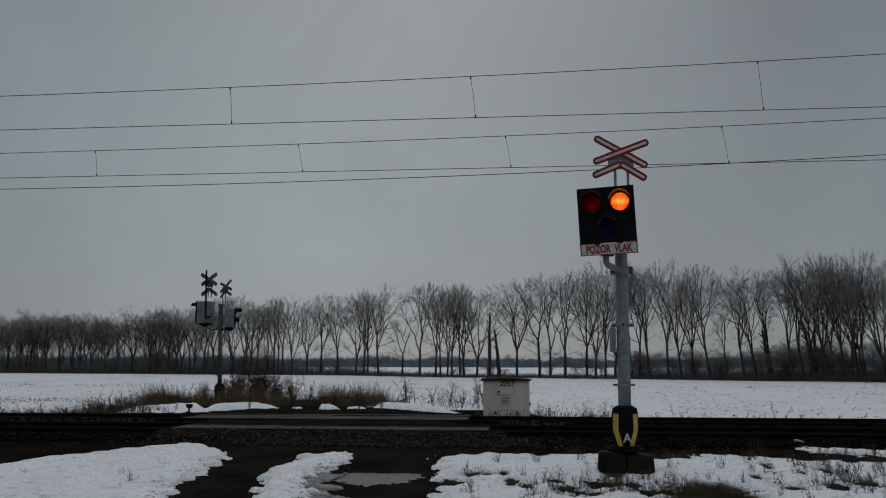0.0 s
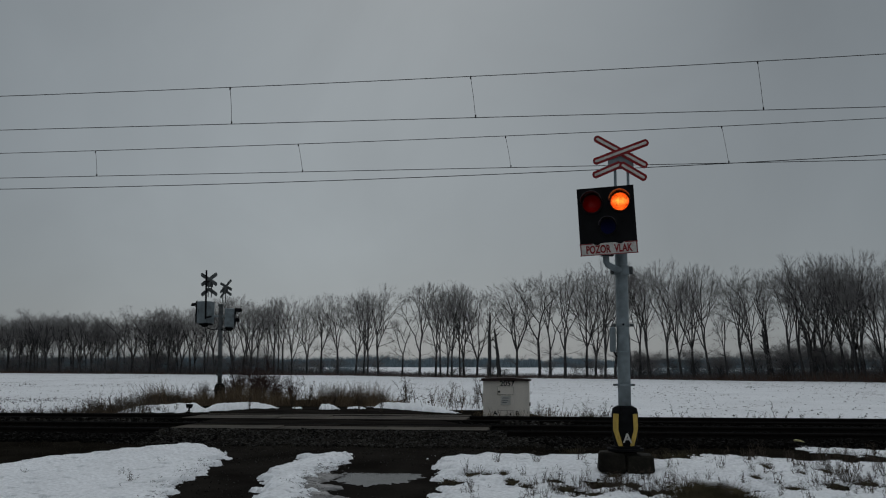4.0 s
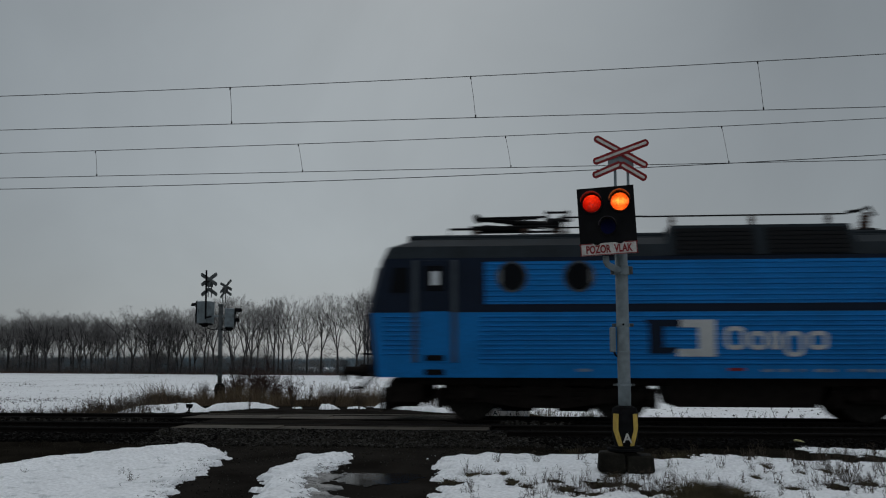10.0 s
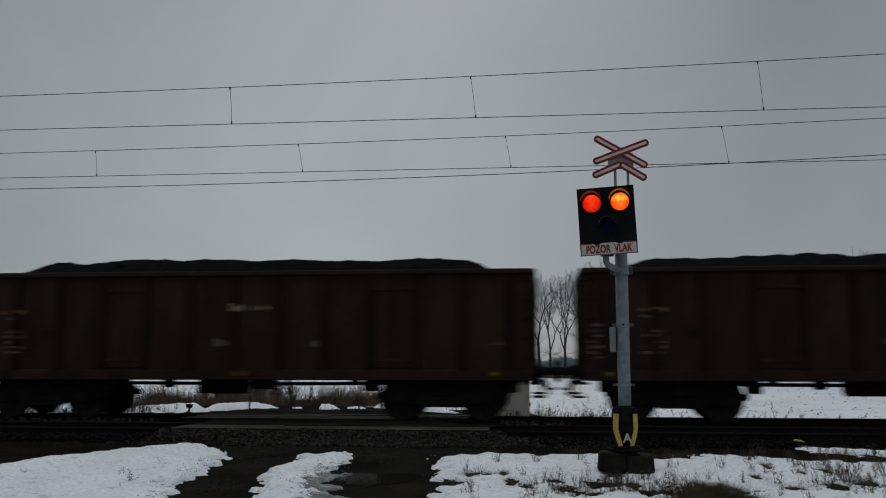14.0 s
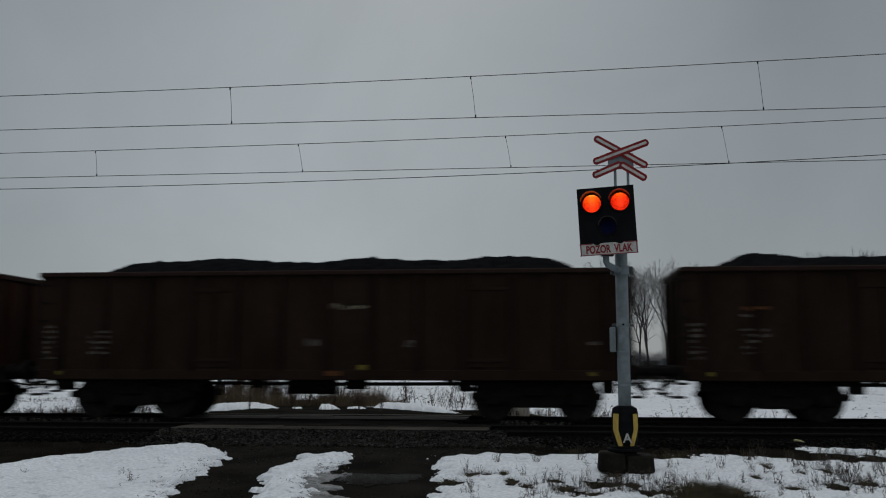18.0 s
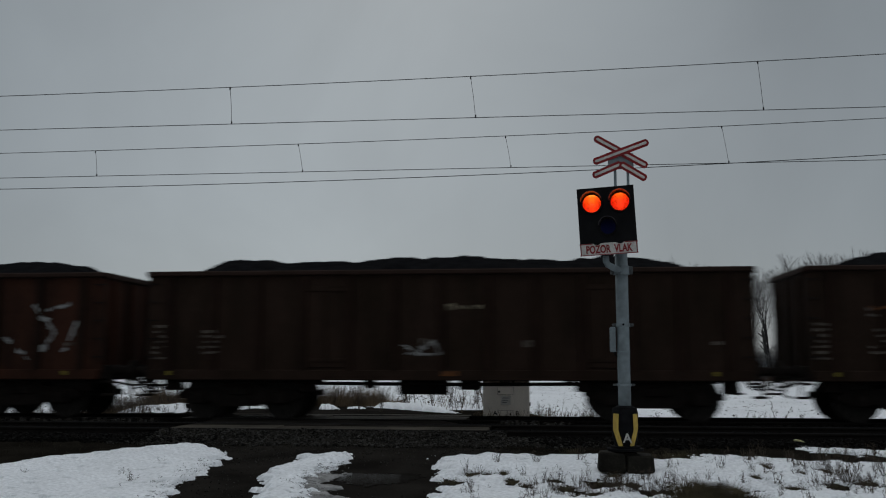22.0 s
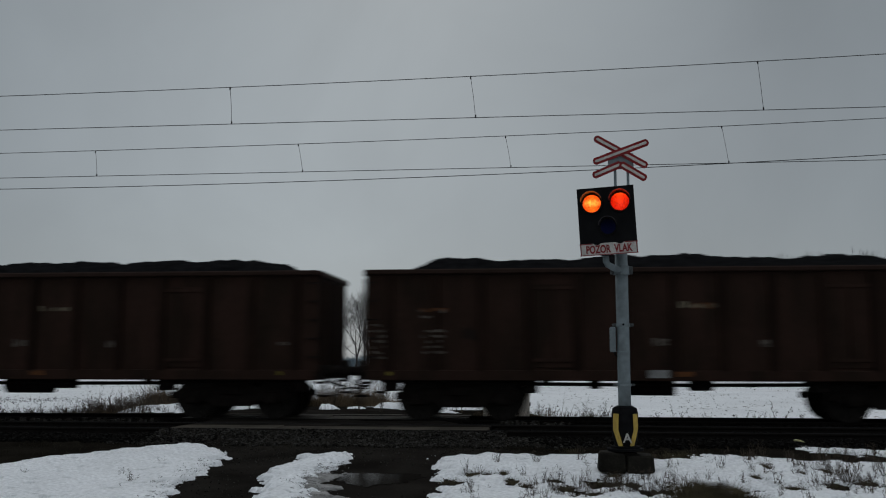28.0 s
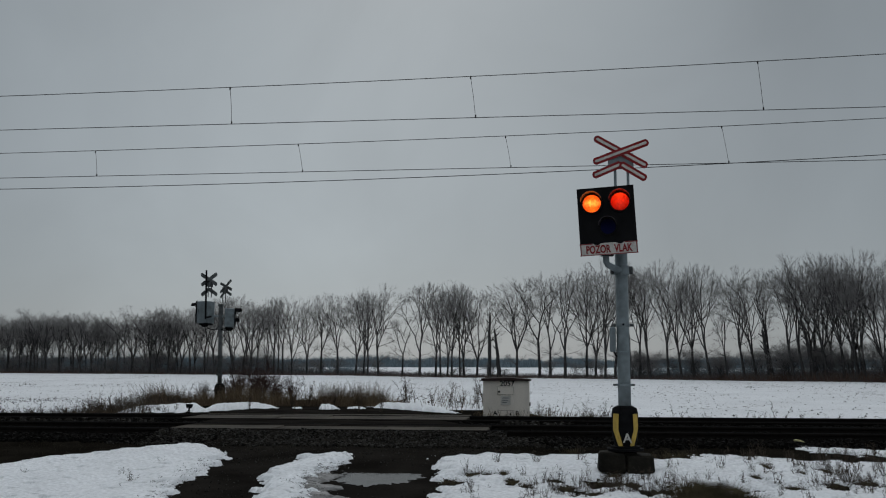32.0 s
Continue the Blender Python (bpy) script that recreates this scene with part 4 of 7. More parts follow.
def far_head(root, x, z, w, h, turn, s):
    """A lamp box seen from its back: grey housing with a door, black board on its front, visors, and a hood below. s is the side it faces."""
    m = pose(x, 0.1, z) @ pose(0, 0, 0, 0, 0, turn)
    box = part("housing", Geo().box((0, 0, 0), (w, 0.46, h), 0.02), GALV, root, "grey sheet-metal lamp housing", m)
    part("housing_door", Geo().box((s * 0.04, -0.235, 0.02), (w * 0.72, 0.012, h * 0.86), 0.004), GALV, box)
    part("latch", Geo().box((s * 0.13, -0.245, 0.06), (0.03, 0.014, 0.10), 0.003), DARK_GALV, box)
    part("board", Geo().box((s * (w / 2 + 0.012), 0, 0), (0.02, 0.52, h), 0.005), BLACK, root, "black enamelled background board", m)
    for y, q in ((-0.14, 0.22), (0.16, 0.22), (0.0, -0.13)):
        g = Geo()
        for k in range(14):
            t0, t1 = math.pi * k / 14, math.pi * (k + 1) / 14
            x0, x1 = s * (w / 2 + 0.02), s * (w / 2 + (0.22 if q > 0 else 0.15))
            g.add([(p, y + r * math.cos(t), q + r * math.sin(t)) for p in (x0, x1) for r in (0.115, 0.125) for t in (t0, t1)],
                  [(0, 1, 5, 4), (2, 6, 7, 3), (0, 2, 3, 1), (4, 5, 7, 6)])
        part("visor", g, BLACK_MATT, root, "short black lamp visor", m)
        part("lens", Geo().disc((s * (w / 2 + 0.03), y, q), 0.11, 0.02, "x", 16), BLACK, root, "dark lamp lens", m)
    g = Geo().box((-s * 0.02, 0, -h / 2 - 0.03), (w * 0.8, 0.36, 0.06), 0.02).tube([(-s * 0.02, -0.05, -h / 2 - 0.05), (-s * 0.02, -0.05, -h / 2 - 0.13)], [0.15, 0.09], 14)
    part("bell_hood", g, BLACK_MATT, root, "black bell hood under the housing", m)


def far_signal():
    x, y = -11.33, 32.0
    root = thing("crossing_signal", "double warning signal seen from behind, two heads on one post", "railway signal", m=pose(x, y, 0))
    part("post", Geo().tube([(0.07, 0, 0.2), (0.03, 0, 3.30)], 0.074, 20), DARK_GALV, root, "grey tubular post", smooth=True)
    part("sleeve", Geo().tube([(0.08, 0, -0.25), (0.08, 0, 0.40), (0.075, 0, 0.50)], [0.19, 0.185, 0.12], 16), BLACK_MATT, root, "black sleeve over the footing")
    part("footing", Geo().box((0.0, -0.1, -0.24), (0.9, 0.8, 0.24), 0.06), MOSSY, root, "dark earthy footing")
    part("stay_rod", Geo().tube([(-0.08, -0.05, 0.30), (-0.48, -0.3, -0.20)], 0.012, 6), BLACK_MATT, root)
    for z in (3.24, 2.42, 1.42, 0.8):
        part("clamp", Geo().disc((0.04, 0, z), 0.115, 0.07, "z", 16), DARK_GALV, root)
    part("cross_beam", Geo().box((-0.16, 0, 2.86), (0.62, 0.07, 0.07), 0.01), GALV, root)
    part("cable", Geo().tube([(-0.45, 0, 2.45), (-0.2, -0.05, 2.36), (0.0, -0.08, 2.40)], 0.016, 6).tube([(0.4, 0, 2.4), (0.2, -0.05, 2.33), (0.1, -0.08, 2.40)], 0.016, 6), BLACK_MATT, root)
    far_head(root, -0.56, 3.0, 0.45, 0.78, -14, -1)
    far_head(root, 0.34, 2.80, 0.34, 0.66, 14, 1)
    crossbuck(root, pose(-0.43, 0.02, 4.17) @ pose(0, 0, 0, 0, 0, 249), True, 1.16, 0.14, 0.13)
    crossbuck(root, pose(0.17, 0.05, 3.92) @ pose(0, 0, 0, 0, 0, 142), True)
    part("mast", Geo().tube([(-0.41, -0.30, 2.74), (-0.43, -0.30, 4.47)], 0.032, 10).tube([(-0.42, -0.30, 4.1), (-0.43, 0.02, 4.1)], 0.03, 8).tube([(-0.41, -0.30, 2.80), (-0.30, 0.0, 2.85)], 0.03, 8), BLACK, root, "dark mast of the cross")


far_signal()


def relay_cabinet():
    x, y, w, d = -0.955, 25.5, 1.25, 1.0
    root = thing("relay_cabinet", "weathered beige relay cabinet with hatches and a dark flat roof", "cabinet", m=pose(x, y, 0))
    part("body", Geo().box((0, d / 2, 0.09), (w, d, 1.30), 0.015), BEIGE, root)
    g = Geo().prism([(-w / 2 - 0.05, 0.74), (w / 2 + 0.05, 0.74), (w / 2 + 0.05, 0.775), (0.1, 0.83), (-w / 2 - 0.05, 0.80)], -0.06, d + 0.06)
    part("roof", g, FELT, root, "dark tarred roof with a shallow pitch")
    for nm, a0, a1, z0, z1 in (("upper_hatch", -0.225, 0.205, 0.37, 0.575), ("lower_hatch", -0.225, 0.205, -0.46, -0.055)):
        h = part(nm, Geo().box(((a0 + a1) / 2, -0.006, (z0 + z1) / 2), (a1 - a0, 0.014, z1 - z0), 0.004), BEIGE, root, "flush beige metal hatch")
        g = Geo()
        for a in (a0, a1):
            g.box((a, -0.004, (z0 + z1) / 2), (0.014, 0.012, z1 - z0 + 0.014))
        for b in (z0, z1):
            g.box(((a0 + a1) / 2, -0.0045, b), (a1 - a0, 0.012, 0.014))
        part("joint", g, SEAM, h)
        hx, hz = (a0 + 0.04, z0 + 0.08) if nm == "upper_hatch" else (a1 - 0.09, z1 - 0.09)
        part("lock", Geo().disc((hx, -0.02, hz), 0.028, 0.03, "y", 10), BLACK_MATT, h)
    lb = part("label_plate", Geo().box((-0.01, -0.006, 0.215), (0.27, 0.012, 0.24), 0.003), WHITE, root, "pale notice plate with unreadable lines")
    for k in range(3):
        part("text_line", Geo().box((-0.02 - 0.01 * k, -0.0135, 0.28 - 0.06 * k), (0.18 - 0.03 * k, 0.002, 0.018)), GREY_BAR, lb)
    letters("lettering", "2057", 0.20, BLACK, root, pose(0.03, -0.004, 0.665), 0.003)
    letters("lettering", "A", 0.17, BLACK, root, pose(-0.295, -0.004, -0.13), 0.003)
    letters("lettering", "B", 0.17, BLACK, root, pose(0.30, -0.004, -0.13), 0.003)
    for sx in (-1, 1):
        part("vent", Geo().box((sx * (w / 2 + 0.015), d * 0.4, 0.10), (0.03, 0.2, 0.1), 0.008), FELT, root)


relay_cabinet()


def track_marker():
    root = thing("track_marker", "small dark trapezoid marker on a short post by the rails", "marker", m=pose(-9.33, 24.2, 0))
    part("post", Geo().tube([(0, 0, -0.25), (0, 0, 0.06)], 0.022, 8), BLACK_MATT, root)
    part("head", Geo().prism([(-0.06, 0.02), (0.06, 0.02), (0.1, 0.13), (-0.1, 0.13)], -0.03, 0.03), BLACK, root)
    part("brace", Geo().tube([(-0.14, 0, -0.2), (0, 0, 0.0)], 0.012, 6), BLACK_MATT, root)


track_marker()
g = Geo().tube([(3.86, 15.06, 0.050), (3.89, 15.05, 0.054), (3.95, 15.03, 0.044), (4.00, 15.0, 0.030)], [0.006, 0.014, 0.013, 0.006], 8)
thing("plastic_offcut", "pale yellow plastic offcut lying on the ballast", "litter", geo=g, mat=PALE_YELLOW, smooth=True)


# ---- trees ----
def spread(d, angle, turn):
    """The direction d, bent aside by an angle, turned round it."""
    a = d.cross(Vector((0.3, 0.2, 1)) if abs(d.z) < 0.95 else Vector((1, 0, 0))).normalized()
    b = d.cross(a)
    side = a * math.cos(turn) + b * math.sin(turn)
    return (d * math.cos(angle) + side * math.sin(angle)).normalized()


def tree_meshes(seed, fork, leaders, wide, side=5, H=16.0, bole=0.25, levels=6):
    """Trunk, branches and twigs of a bare tree H high: the bole parts into rising leaders, which fork again and again into a domed crown of fine twigs."""
    r = random.Random(seed)
    trunk, limbs, twigs = Geo(), Geo(), Geo()

    def rod(p, d, length, r0, r1, n, bend, lift, sides, into):
        pts, rr, step_long = [p.copy()], [r0], length / n
        for i in range(n):
            d = (d + Vector((r.gauss(0, bend), r.gauss(0, bend), lift + r.gauss(0, bend * 0.5)))).normalized()
            pts.append(pts[-1] + d * step_long)
            rr.append(r0 + (r1 - r0) * (i + 1) / n)
        into.tube(pts, rr, sides, False)
        return pts, d

    def twig(p, d, length, rad):
        """A twig: one slim three-sided spike."""
        a = d.cross(Vector((0.3, 0.2, 1)) if abs(d.z) < 0.95 else Vector((1, 0, 0))).normalized()
        b = d.cross(a)
        ring = [p + (a * math.cos(q) + b * math.sin(q)) * rad for q in (0.0, 2.094, 4.189)]
        twigs.add(ring + [p + d * length], [(0, 1, 3), (1, 2, 3), (2, 0, 3)])

    def shoots(pts, count, low, high, rad):
        n = len(pts) - 1
        for k in range(count):
            u = r.uniform(0.1, 0.999) * n
            i = int(u)
            d = (pts[i + 1] - pts[i]).normalized()
            twig(pts[i].lerp(pts[i + 1], u - i), spread(d, radians(r.uniform(22, 62)), r.uniform(0, 6.28)), r.uniform(low, high), rad)

    def grow(p, d, rad, length, level, wood):
        thick = level < 4
        pts, e = rod(p, d, length, rad, rad * 0.74, 3 if thick else 2, 0.05 + 0.018 * level, 0.05 if level < 4 else 0.015, 5 if level < 3 else 4 if thick else 3, wood if level < 5 else twigs)
        if level >= 3:
            shoots(pts, (0, 0, 0, 1, 2, 4, 6)[level], 0.4, 1.1, 0.0075)
        if level >= levels:
            for k in range(7):
                twig(pts[-1], spread(e, radians(r.uniform(8, 55)), r.uniform(0, 6.28)), r.uniform(0.35, 0.95), 0.0075)
            return
        turn = r.uniform(0, 6.28)
        parts = 3 if r.random() < 0.12 else 2
        for k in range(parts):
            turn += 6.28 / parts + r.uniform(-0.5, 0.5)
            tilt = (r.uniform(5, 15) if k == 0 else r.uniform(18, 34)) * wide
            grow(pts[-1], spread(e, radians(tilt), turn), rad * (0.72 if k == 0 else r.uniform(0.52, 0.64)), length * r.uniform(0.70, 0.90), level + 1, wood)
        if level < 4 and r.random() < 0.7:
            q = pts[1].lerp(pts[2], r.random())
            grow(q, spread(e, radians(r.uniform(30, 55)), r.uniform(0, 6.28)), rad * 0.42, length * r.uniform(0.55, 0.75), min(level + 2, levels), wood)

    pts, d = rod(Vector((0, 0, -0.3)), Vector((r.gauss(0, 0.04), r.gauss(0, 0.04), 1)).normalized(), H * fork, bole, bole * 0.72, 6, 0.03, 0.02, 8, trunk)
    for k in range(side):
        u = r.uniform(0.45, 0.95) * 6
        q = pts[int(u)].lerp(pts[int(u) + 1], u - int(u))
        grow(q, spread(d, radians(r.uniform(45, 80)), r.uniform(0, 6.28)), 0.045, r.uniform(0.9, 1.7), max(levels - 2, 4), trunk)
    turn = r.uniform(0, 6.28)
    for k in range(leaders):
        turn += 6.28 / leaders + r.uniform(-0.4, 0.4)
        tilt = radians(r.uniform(3, 10) if k == 0 else r.uniform(12, 25)) * wide
        grow(pts[-1] if k < 3 else pts[-2].lerp(pts[-1], r.random()), spread(d, tilt, turn), bole * (0.60 if k == 0 else r.uniform(0.44, 0.56)), H * (1 - fork) * r.uniform(0.24, 0.33), 1, limbs)
    k = H / max(v[2] for v in twigs.v)
    for gg in (trunk, limbs, twigs):
        gg.v = [(p * k, q * k, z * k) for p, q, z in gg.v]
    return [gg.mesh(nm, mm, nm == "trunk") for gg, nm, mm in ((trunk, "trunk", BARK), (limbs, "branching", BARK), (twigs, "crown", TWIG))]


KINDS = [tree_meshes(*q) for q in ((11, 0.30, 3, 1.0, 3), (12, 0.24, 4, 1.0, 2), (13, 0.36, 3, 0.9, 5), (14, 0.28, 3, 1.15, 3),
                                   (15, 0.40, 2, 0.9, 6), (16, 0.33, 4, 0.95, 4), (17, 0.22, 4, 1.15, 2), (18, 0.38, 3, 1.0, 6))]
SCRUB = [tree_meshes(30 + k, 0.10, 6, 1.3, 2, 5.0, 0.08, 5) for k in range(3)]


def tree_line(u):
    """The row's foot: u from 0 at its far end to 1 at its near end."""
    return np.interp(u, [0, 0.28, 0.44, 0.60, 0.73, 1.0], [-122.5, -60, -30, -5.2, 16.2, 42.0]), np.interp(u, [0, 0.28, 0.44, 0.60, 0.73, 1.0], [201, 178, 165, 151, 143, 119])


def row_y(x):
    return float(np.interp(x, [-157, -122.5, -60, -30, -5.2, 16.2, 42.0, 63], [213, 201, 178, 165, 151, 143, 119, 100]))


def plant(x, y, high, kind, turn, lean=0.0, wide=1.05):
    root = thing("poplar_tree", "tall bare winter poplar with dark bark and a fine twiggy crown", "tree", "row of bare trees",
                 m=pose(x, y, float(gz(x, y)), 0, lean, 0) @ pose(0, 0, 0, 0, 0, turn))
    root.scale = (high / 16 * wide, high / 16 * wide, high / 16)
    for me in KINDS[kind]:
        part(me.name.split(".")[0], me, None, root)


# where the trunks of the row stand along it
ROW = (-113.5, -111, -109, -103.8, -101, -98, -95.4, -88.1, -85.6, -79.6, -78, -75.3, -73.7, -72.7, -70.3, -67.1, -64.1, -59.7, -57.7, -56, -50.7, -49.7, -48.3, -46.8, -43.6, -40.8,
       -36.9, -33.4, -31.6, -30.8, -28.7, -24.1, -20.9, -17.8, -16.9, -15.8, -14.8, -13.5, -12.8, -10.6, -3.9, -0.2, 1.5, 3.7, 7.2, 8.4, 9.7, 11.3, 13.5, 14.9, 16.3, 18.7, 20.4, 22,
       24, 25.7, 28, 29.4, 31.2, 32.8, 34.1, 36.6, 37.8, 38.5, 39.4, 40.2, 41.5)


def tree_row():
    r = random.Random(5)
    xs = list(ROW) + [-117 - 3.1 * k for k in range(12)] + [43 + 2.1 * k for k in range(9)]
    for x in xs:
        room = sorted(abs(x - q) for q in xs)[2]
        high = float(np.interp(x, [-123, -113, -103, -93.5, -87.5, -75.8, -68.9, -59.5, -41.7, -34.6, -27.8, -22.2, -15.9, -11.9, -8, -5.1, -1.4, 4, 9.2, 19.6, 23.8, 27.1, 29.6, 31.5, 35.1, 38, 40.5, 42.4],
                               [13.5, 14.1, 13.6, 12.4, 13.6, 13.6, 14.5, 15.1, 15.0, 15.8, 16.4, 17.1, 17.0, 15.6, 14.8, 15.9, 16.4, 17.7, 18.2, 17.9, 17.6, 16.6, 15.4, 16.1, 16.9, 16.9, 16.1, 15.4]))
        if x in (-24.1, 25.7):
            high *= 0.62
        lean = -7 if 23 < x < 34 else -3 if x > 15 else 0
        plant(x, row_y(x) + r.uniform(-1.5, 1.5), high * r.uniform(0.97, 1.07), r.randrange(8), r.uniform(0, 360), lean + r.uniform(-3, 3), min(max(0.66 + 0.13 * room, 0.80), 1.15) * (1.15 if x < -50 else 1.0))
        for back in range(3 if x < -82 else 1 if x < -52 or x > 36 else 0):
            plant(x + r.uniform(-2, 2), row_y(x) + r.uniform(5, 12) + 6 * back, high * r.uniform(0.88, 1.05), r.randrange(8), r.uniform(0, 360), r.uniform(-4, 4))
    for k in range(122):
        x = r.uniform(-150, -52) if k < 62 else r.uniform(-52, -28) if k < 76 else r.uniform(-20, 13) if k < 84 else r.uniform(12, 58)
        y = row_y(x) + r.uniform(-1, 22)
        s = r.uniform(0.5, 1.15) * (0.65 if -52 < x < 13 else 1.0) * (1.1 if x > 27 else 1.0)
        root = thing("scrub_bush", "leafless grey-brown scrub bush among the trees", "bush", "scrub among the trees", m=pose(x, y, float(gz(x, y)), 0, 0, r.uniform(0, 360)))
        root.scale = (s * 1.25, s * 1.25, s)
        for me in SCRUB[k % 3]:
            part("stem" if me.name.startswith("trunk") else me.name.split(".")[0], me, None, root)


tree_row()


def stub(x, y, high, lean, seed):
    """A dead trunk, snapped off, with splinters and a few broken branches."""
    r = random.Random(seed)
    g = Geo()
    pts = [(0, 0, -0.2)] + [(lean * (k / 7) ** 1.4 + r.uniform(-0.07, 0.07), r.uniform(-0.05, 0.05), high * k / 7) for k in range(1, 8)]
    g.tube(pts, [0.34 - 0.022 * k + r.uniform(-0.03, 0.03) for k in range(8)], 8)
    for k in range(4):
        a = r.uniform(0, 6.28)
        g.tube([pts[-1], (pts[-1][0] + 0.12 * math.cos(a), 0.12 * math.sin(a), high + r.uniform(0.2, 0.7))], [0.07, 0.02], 4)
    for k in (4, 5, 6):
        a = r.choice((0, math.pi)) + r.uniform(-0.5, 0.5)
        q = Vector(pts[k])
        e = q + Vector((0.75 * math.cos(a), 0.4 * math.sin(a), r.uniform(0.5, 1.0)))
        g.tube([q, q.lerp(e, 0.5) + Vector((0.05, 0, -0.08)), e], [0.12, 0.09, 0.05], 6)
    thing("tree_stub", "broken dead trunk without a crown", "tree", "row of bare trees", m=pose(x, y, float(gz(x, y))), geo=g, mat=BARK, smooth=True)


for q in ((-8.4, 152.8, 10.2, 0.1, 1), (-6.8, 151.9, 7.8, -0.7, 2), (30.6, 129.5, 6.8, -0.9, 3), (35.1, 125.4, 7.4, -1.2, 4)):
    stub(*q)


def spikes(name, label, mat, count, place, high, rad, seed, tilt=0.35, category="undergrowth"):
    """Many thin upright shoots, each a slim three-sided spike, in one mesh."""
    r = np.random.default_rng(seed)
    x, y = place(r, count)
    z = gz(x, y) - 0.05
    h = high(r, x, count)
    a = r.uniform(0, 6.28, count)
    dx, dy = r.normal(0, tilt, count) * h, r.normal(0, tilt, count) * h
    w = rad * r.uniform(0.6, 1.4, count)
    v = np.zeros((count, 4, 3))
    for k in range(3):
        v[:, k] = np.stack([x + w * np.cos(a + 2.094 * k), y + w * np.sin(a + 2.094 * k), z], 1)
    v[:, 3] = np.stack([x + dx, y + dy, z + h], 1)
    f = (np.array([(0, 1, 3), (1, 2, 3), (2, 0, 3)])[None] + (np.arange(count) * 4)[:, None, None]).reshape(-1, 3)
    me = bpy.data.meshes.new(name)
    me.from_pydata(v.reshape(-1, 3).tolist(), [], f.tolist())
    me.materials.append(mat)
    return tagged(new(name, me), label, category, kind="stuff")


def along(r, n):
    u = r.uniform(-0.2, 1.25, n)
    x, y = tree_line(np.clip(u, 0, 1))
    x, y = x + np.minimum(u, 0) * 210 + np.maximum(u - 1, 0) * 95, y - np.minimum(u, 0) * 75 - np.maximum(u - 1, 0) * 85
    return x + r.normal(0, 1, n), y + r.uniform(-2, 12, n)


def brush_high(r, x, n):
    return r.uniform(0.5, 1.0, n) ** 1.5 * (np.interp(x, [-130, -60, -45, -10, 15, 25, 45], [2.4, 2.4, 1.5, 0.9, 1.0, 1.7, 2.0]))


spikes("undergrowth", "dark brown tangled undergrowth at the foot of the trees", BRUSH, 30000, along, brush_high, 0.030, 41, 0.6)


def thicket_place(r, n):
    """Two stretches of scrub behind the row, with a gap between them."""
    u = np.where(r.random(n) < 0.72, r.uniform(-0.2, 0.40, n), r.uniform(0.72, 1.25, n))
    x, y = tree_line(np.clip(u, 0, 1))
    x, y = x + np.minimum(u, 0) * 210 + np.maximum(u - 1, 0) * 95, y - np.minimum(u, 0) * 75 - np.maximum(u - 1, 0) * 85
    return x + r.normal(0, 1.5, n), y + r.uniform(8, 34, n)


# the thicket takes the same haze-tinted colour as the horizon wood
spikes("thicket", "leafless thicket behind the row of trees, tinted blue-grey for haze", HAZED_WOOD, 22000, thicket_place,
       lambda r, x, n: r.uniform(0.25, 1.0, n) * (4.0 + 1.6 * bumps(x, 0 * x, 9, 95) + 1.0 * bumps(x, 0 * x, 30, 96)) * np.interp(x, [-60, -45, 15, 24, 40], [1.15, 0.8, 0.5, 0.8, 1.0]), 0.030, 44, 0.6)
spikes("hedge_verge", "reddish-brown low hedge and withered grass along the field edge", HEDGE, 14000, lambda r, n: tuple(q + e for q, e in zip(along(r, n), (0, -3 + r.uniform(-1, 1, n)))),
       lambda r, x, n: r.uniform(0.3, 0.9, n) * np.interp(x, [-100, 0, 20, 28, 45], [0.9, 0.7, 0.9, 1.7, 2.2]), 0.04, 42, 0.7)
spikes("far_wood", "wood on the horizon, haze put into its colour", HAZED_WOOD, 60000, lambda r, n: (r.uniform(-700, 420, n), r.uniform(450, 560, n)),
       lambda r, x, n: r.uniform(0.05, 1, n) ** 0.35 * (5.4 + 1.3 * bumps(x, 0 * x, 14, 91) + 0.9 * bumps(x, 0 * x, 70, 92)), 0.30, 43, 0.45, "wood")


# ---- weeds and grass ----
def bank_grass(r, n):
    k = r.random(n)
    x = np.where(k < 0.62, r.uniform(-13.6, -4.6, n), np.where(k < 0.94, r.uniform(-26, -12.5, n), r.uniform(-4.6, 9, n)))
    y = np.where(k < 0.62, 30.4 + 2.4 * r.random(n) ** 1.3, r.uniform(27, 35, n))
    keep = (k < 0.62) | (bumps(x, y, 1.6, 57) > 0.1)
    return np.where(keep, x, r.uniform(-13.6, -5.5, n)), np.where(keep, y, 31.2)


spikes("dry_grass", "straw-brown dry grass on the bank behind the tracks", DRY, 14000, bank_grass, lambda r, x, n: (0.12 + 0.62 * r.random(n) ** 2.2) * (1 + 0.35 * np.sin(x * 1.7) + 0.2 * np.sin(x * 4.1)), 0.009, 51, 0.4, "grass")
spikes("dry_grass", "thin brown grass over the snowy bank", DRY, 5200, lambda r, n: (r.uniform(-19, -11.6, n), 24.5 + 6.0 * r.random(n)), lambda r, x, n: 0.05 + 0.3 * r.random(n) ** 2, 0.006, 58, 0.5, "grass")
spikes("dry_grass", "sparse dry grass along the far ballast edge", DRY, 5000, lambda r, n: (np.where(r.random(n) < 0.6, r.uniform(-26, -12.5, n), r.uniform(-1.8, 12, n)), 24.6 + 2.2 * r.random(n) ** 1.6), lambda r, x, n: r.uniform(0.08, 0.34, n), 0.006, 52, 0.4, "grass")


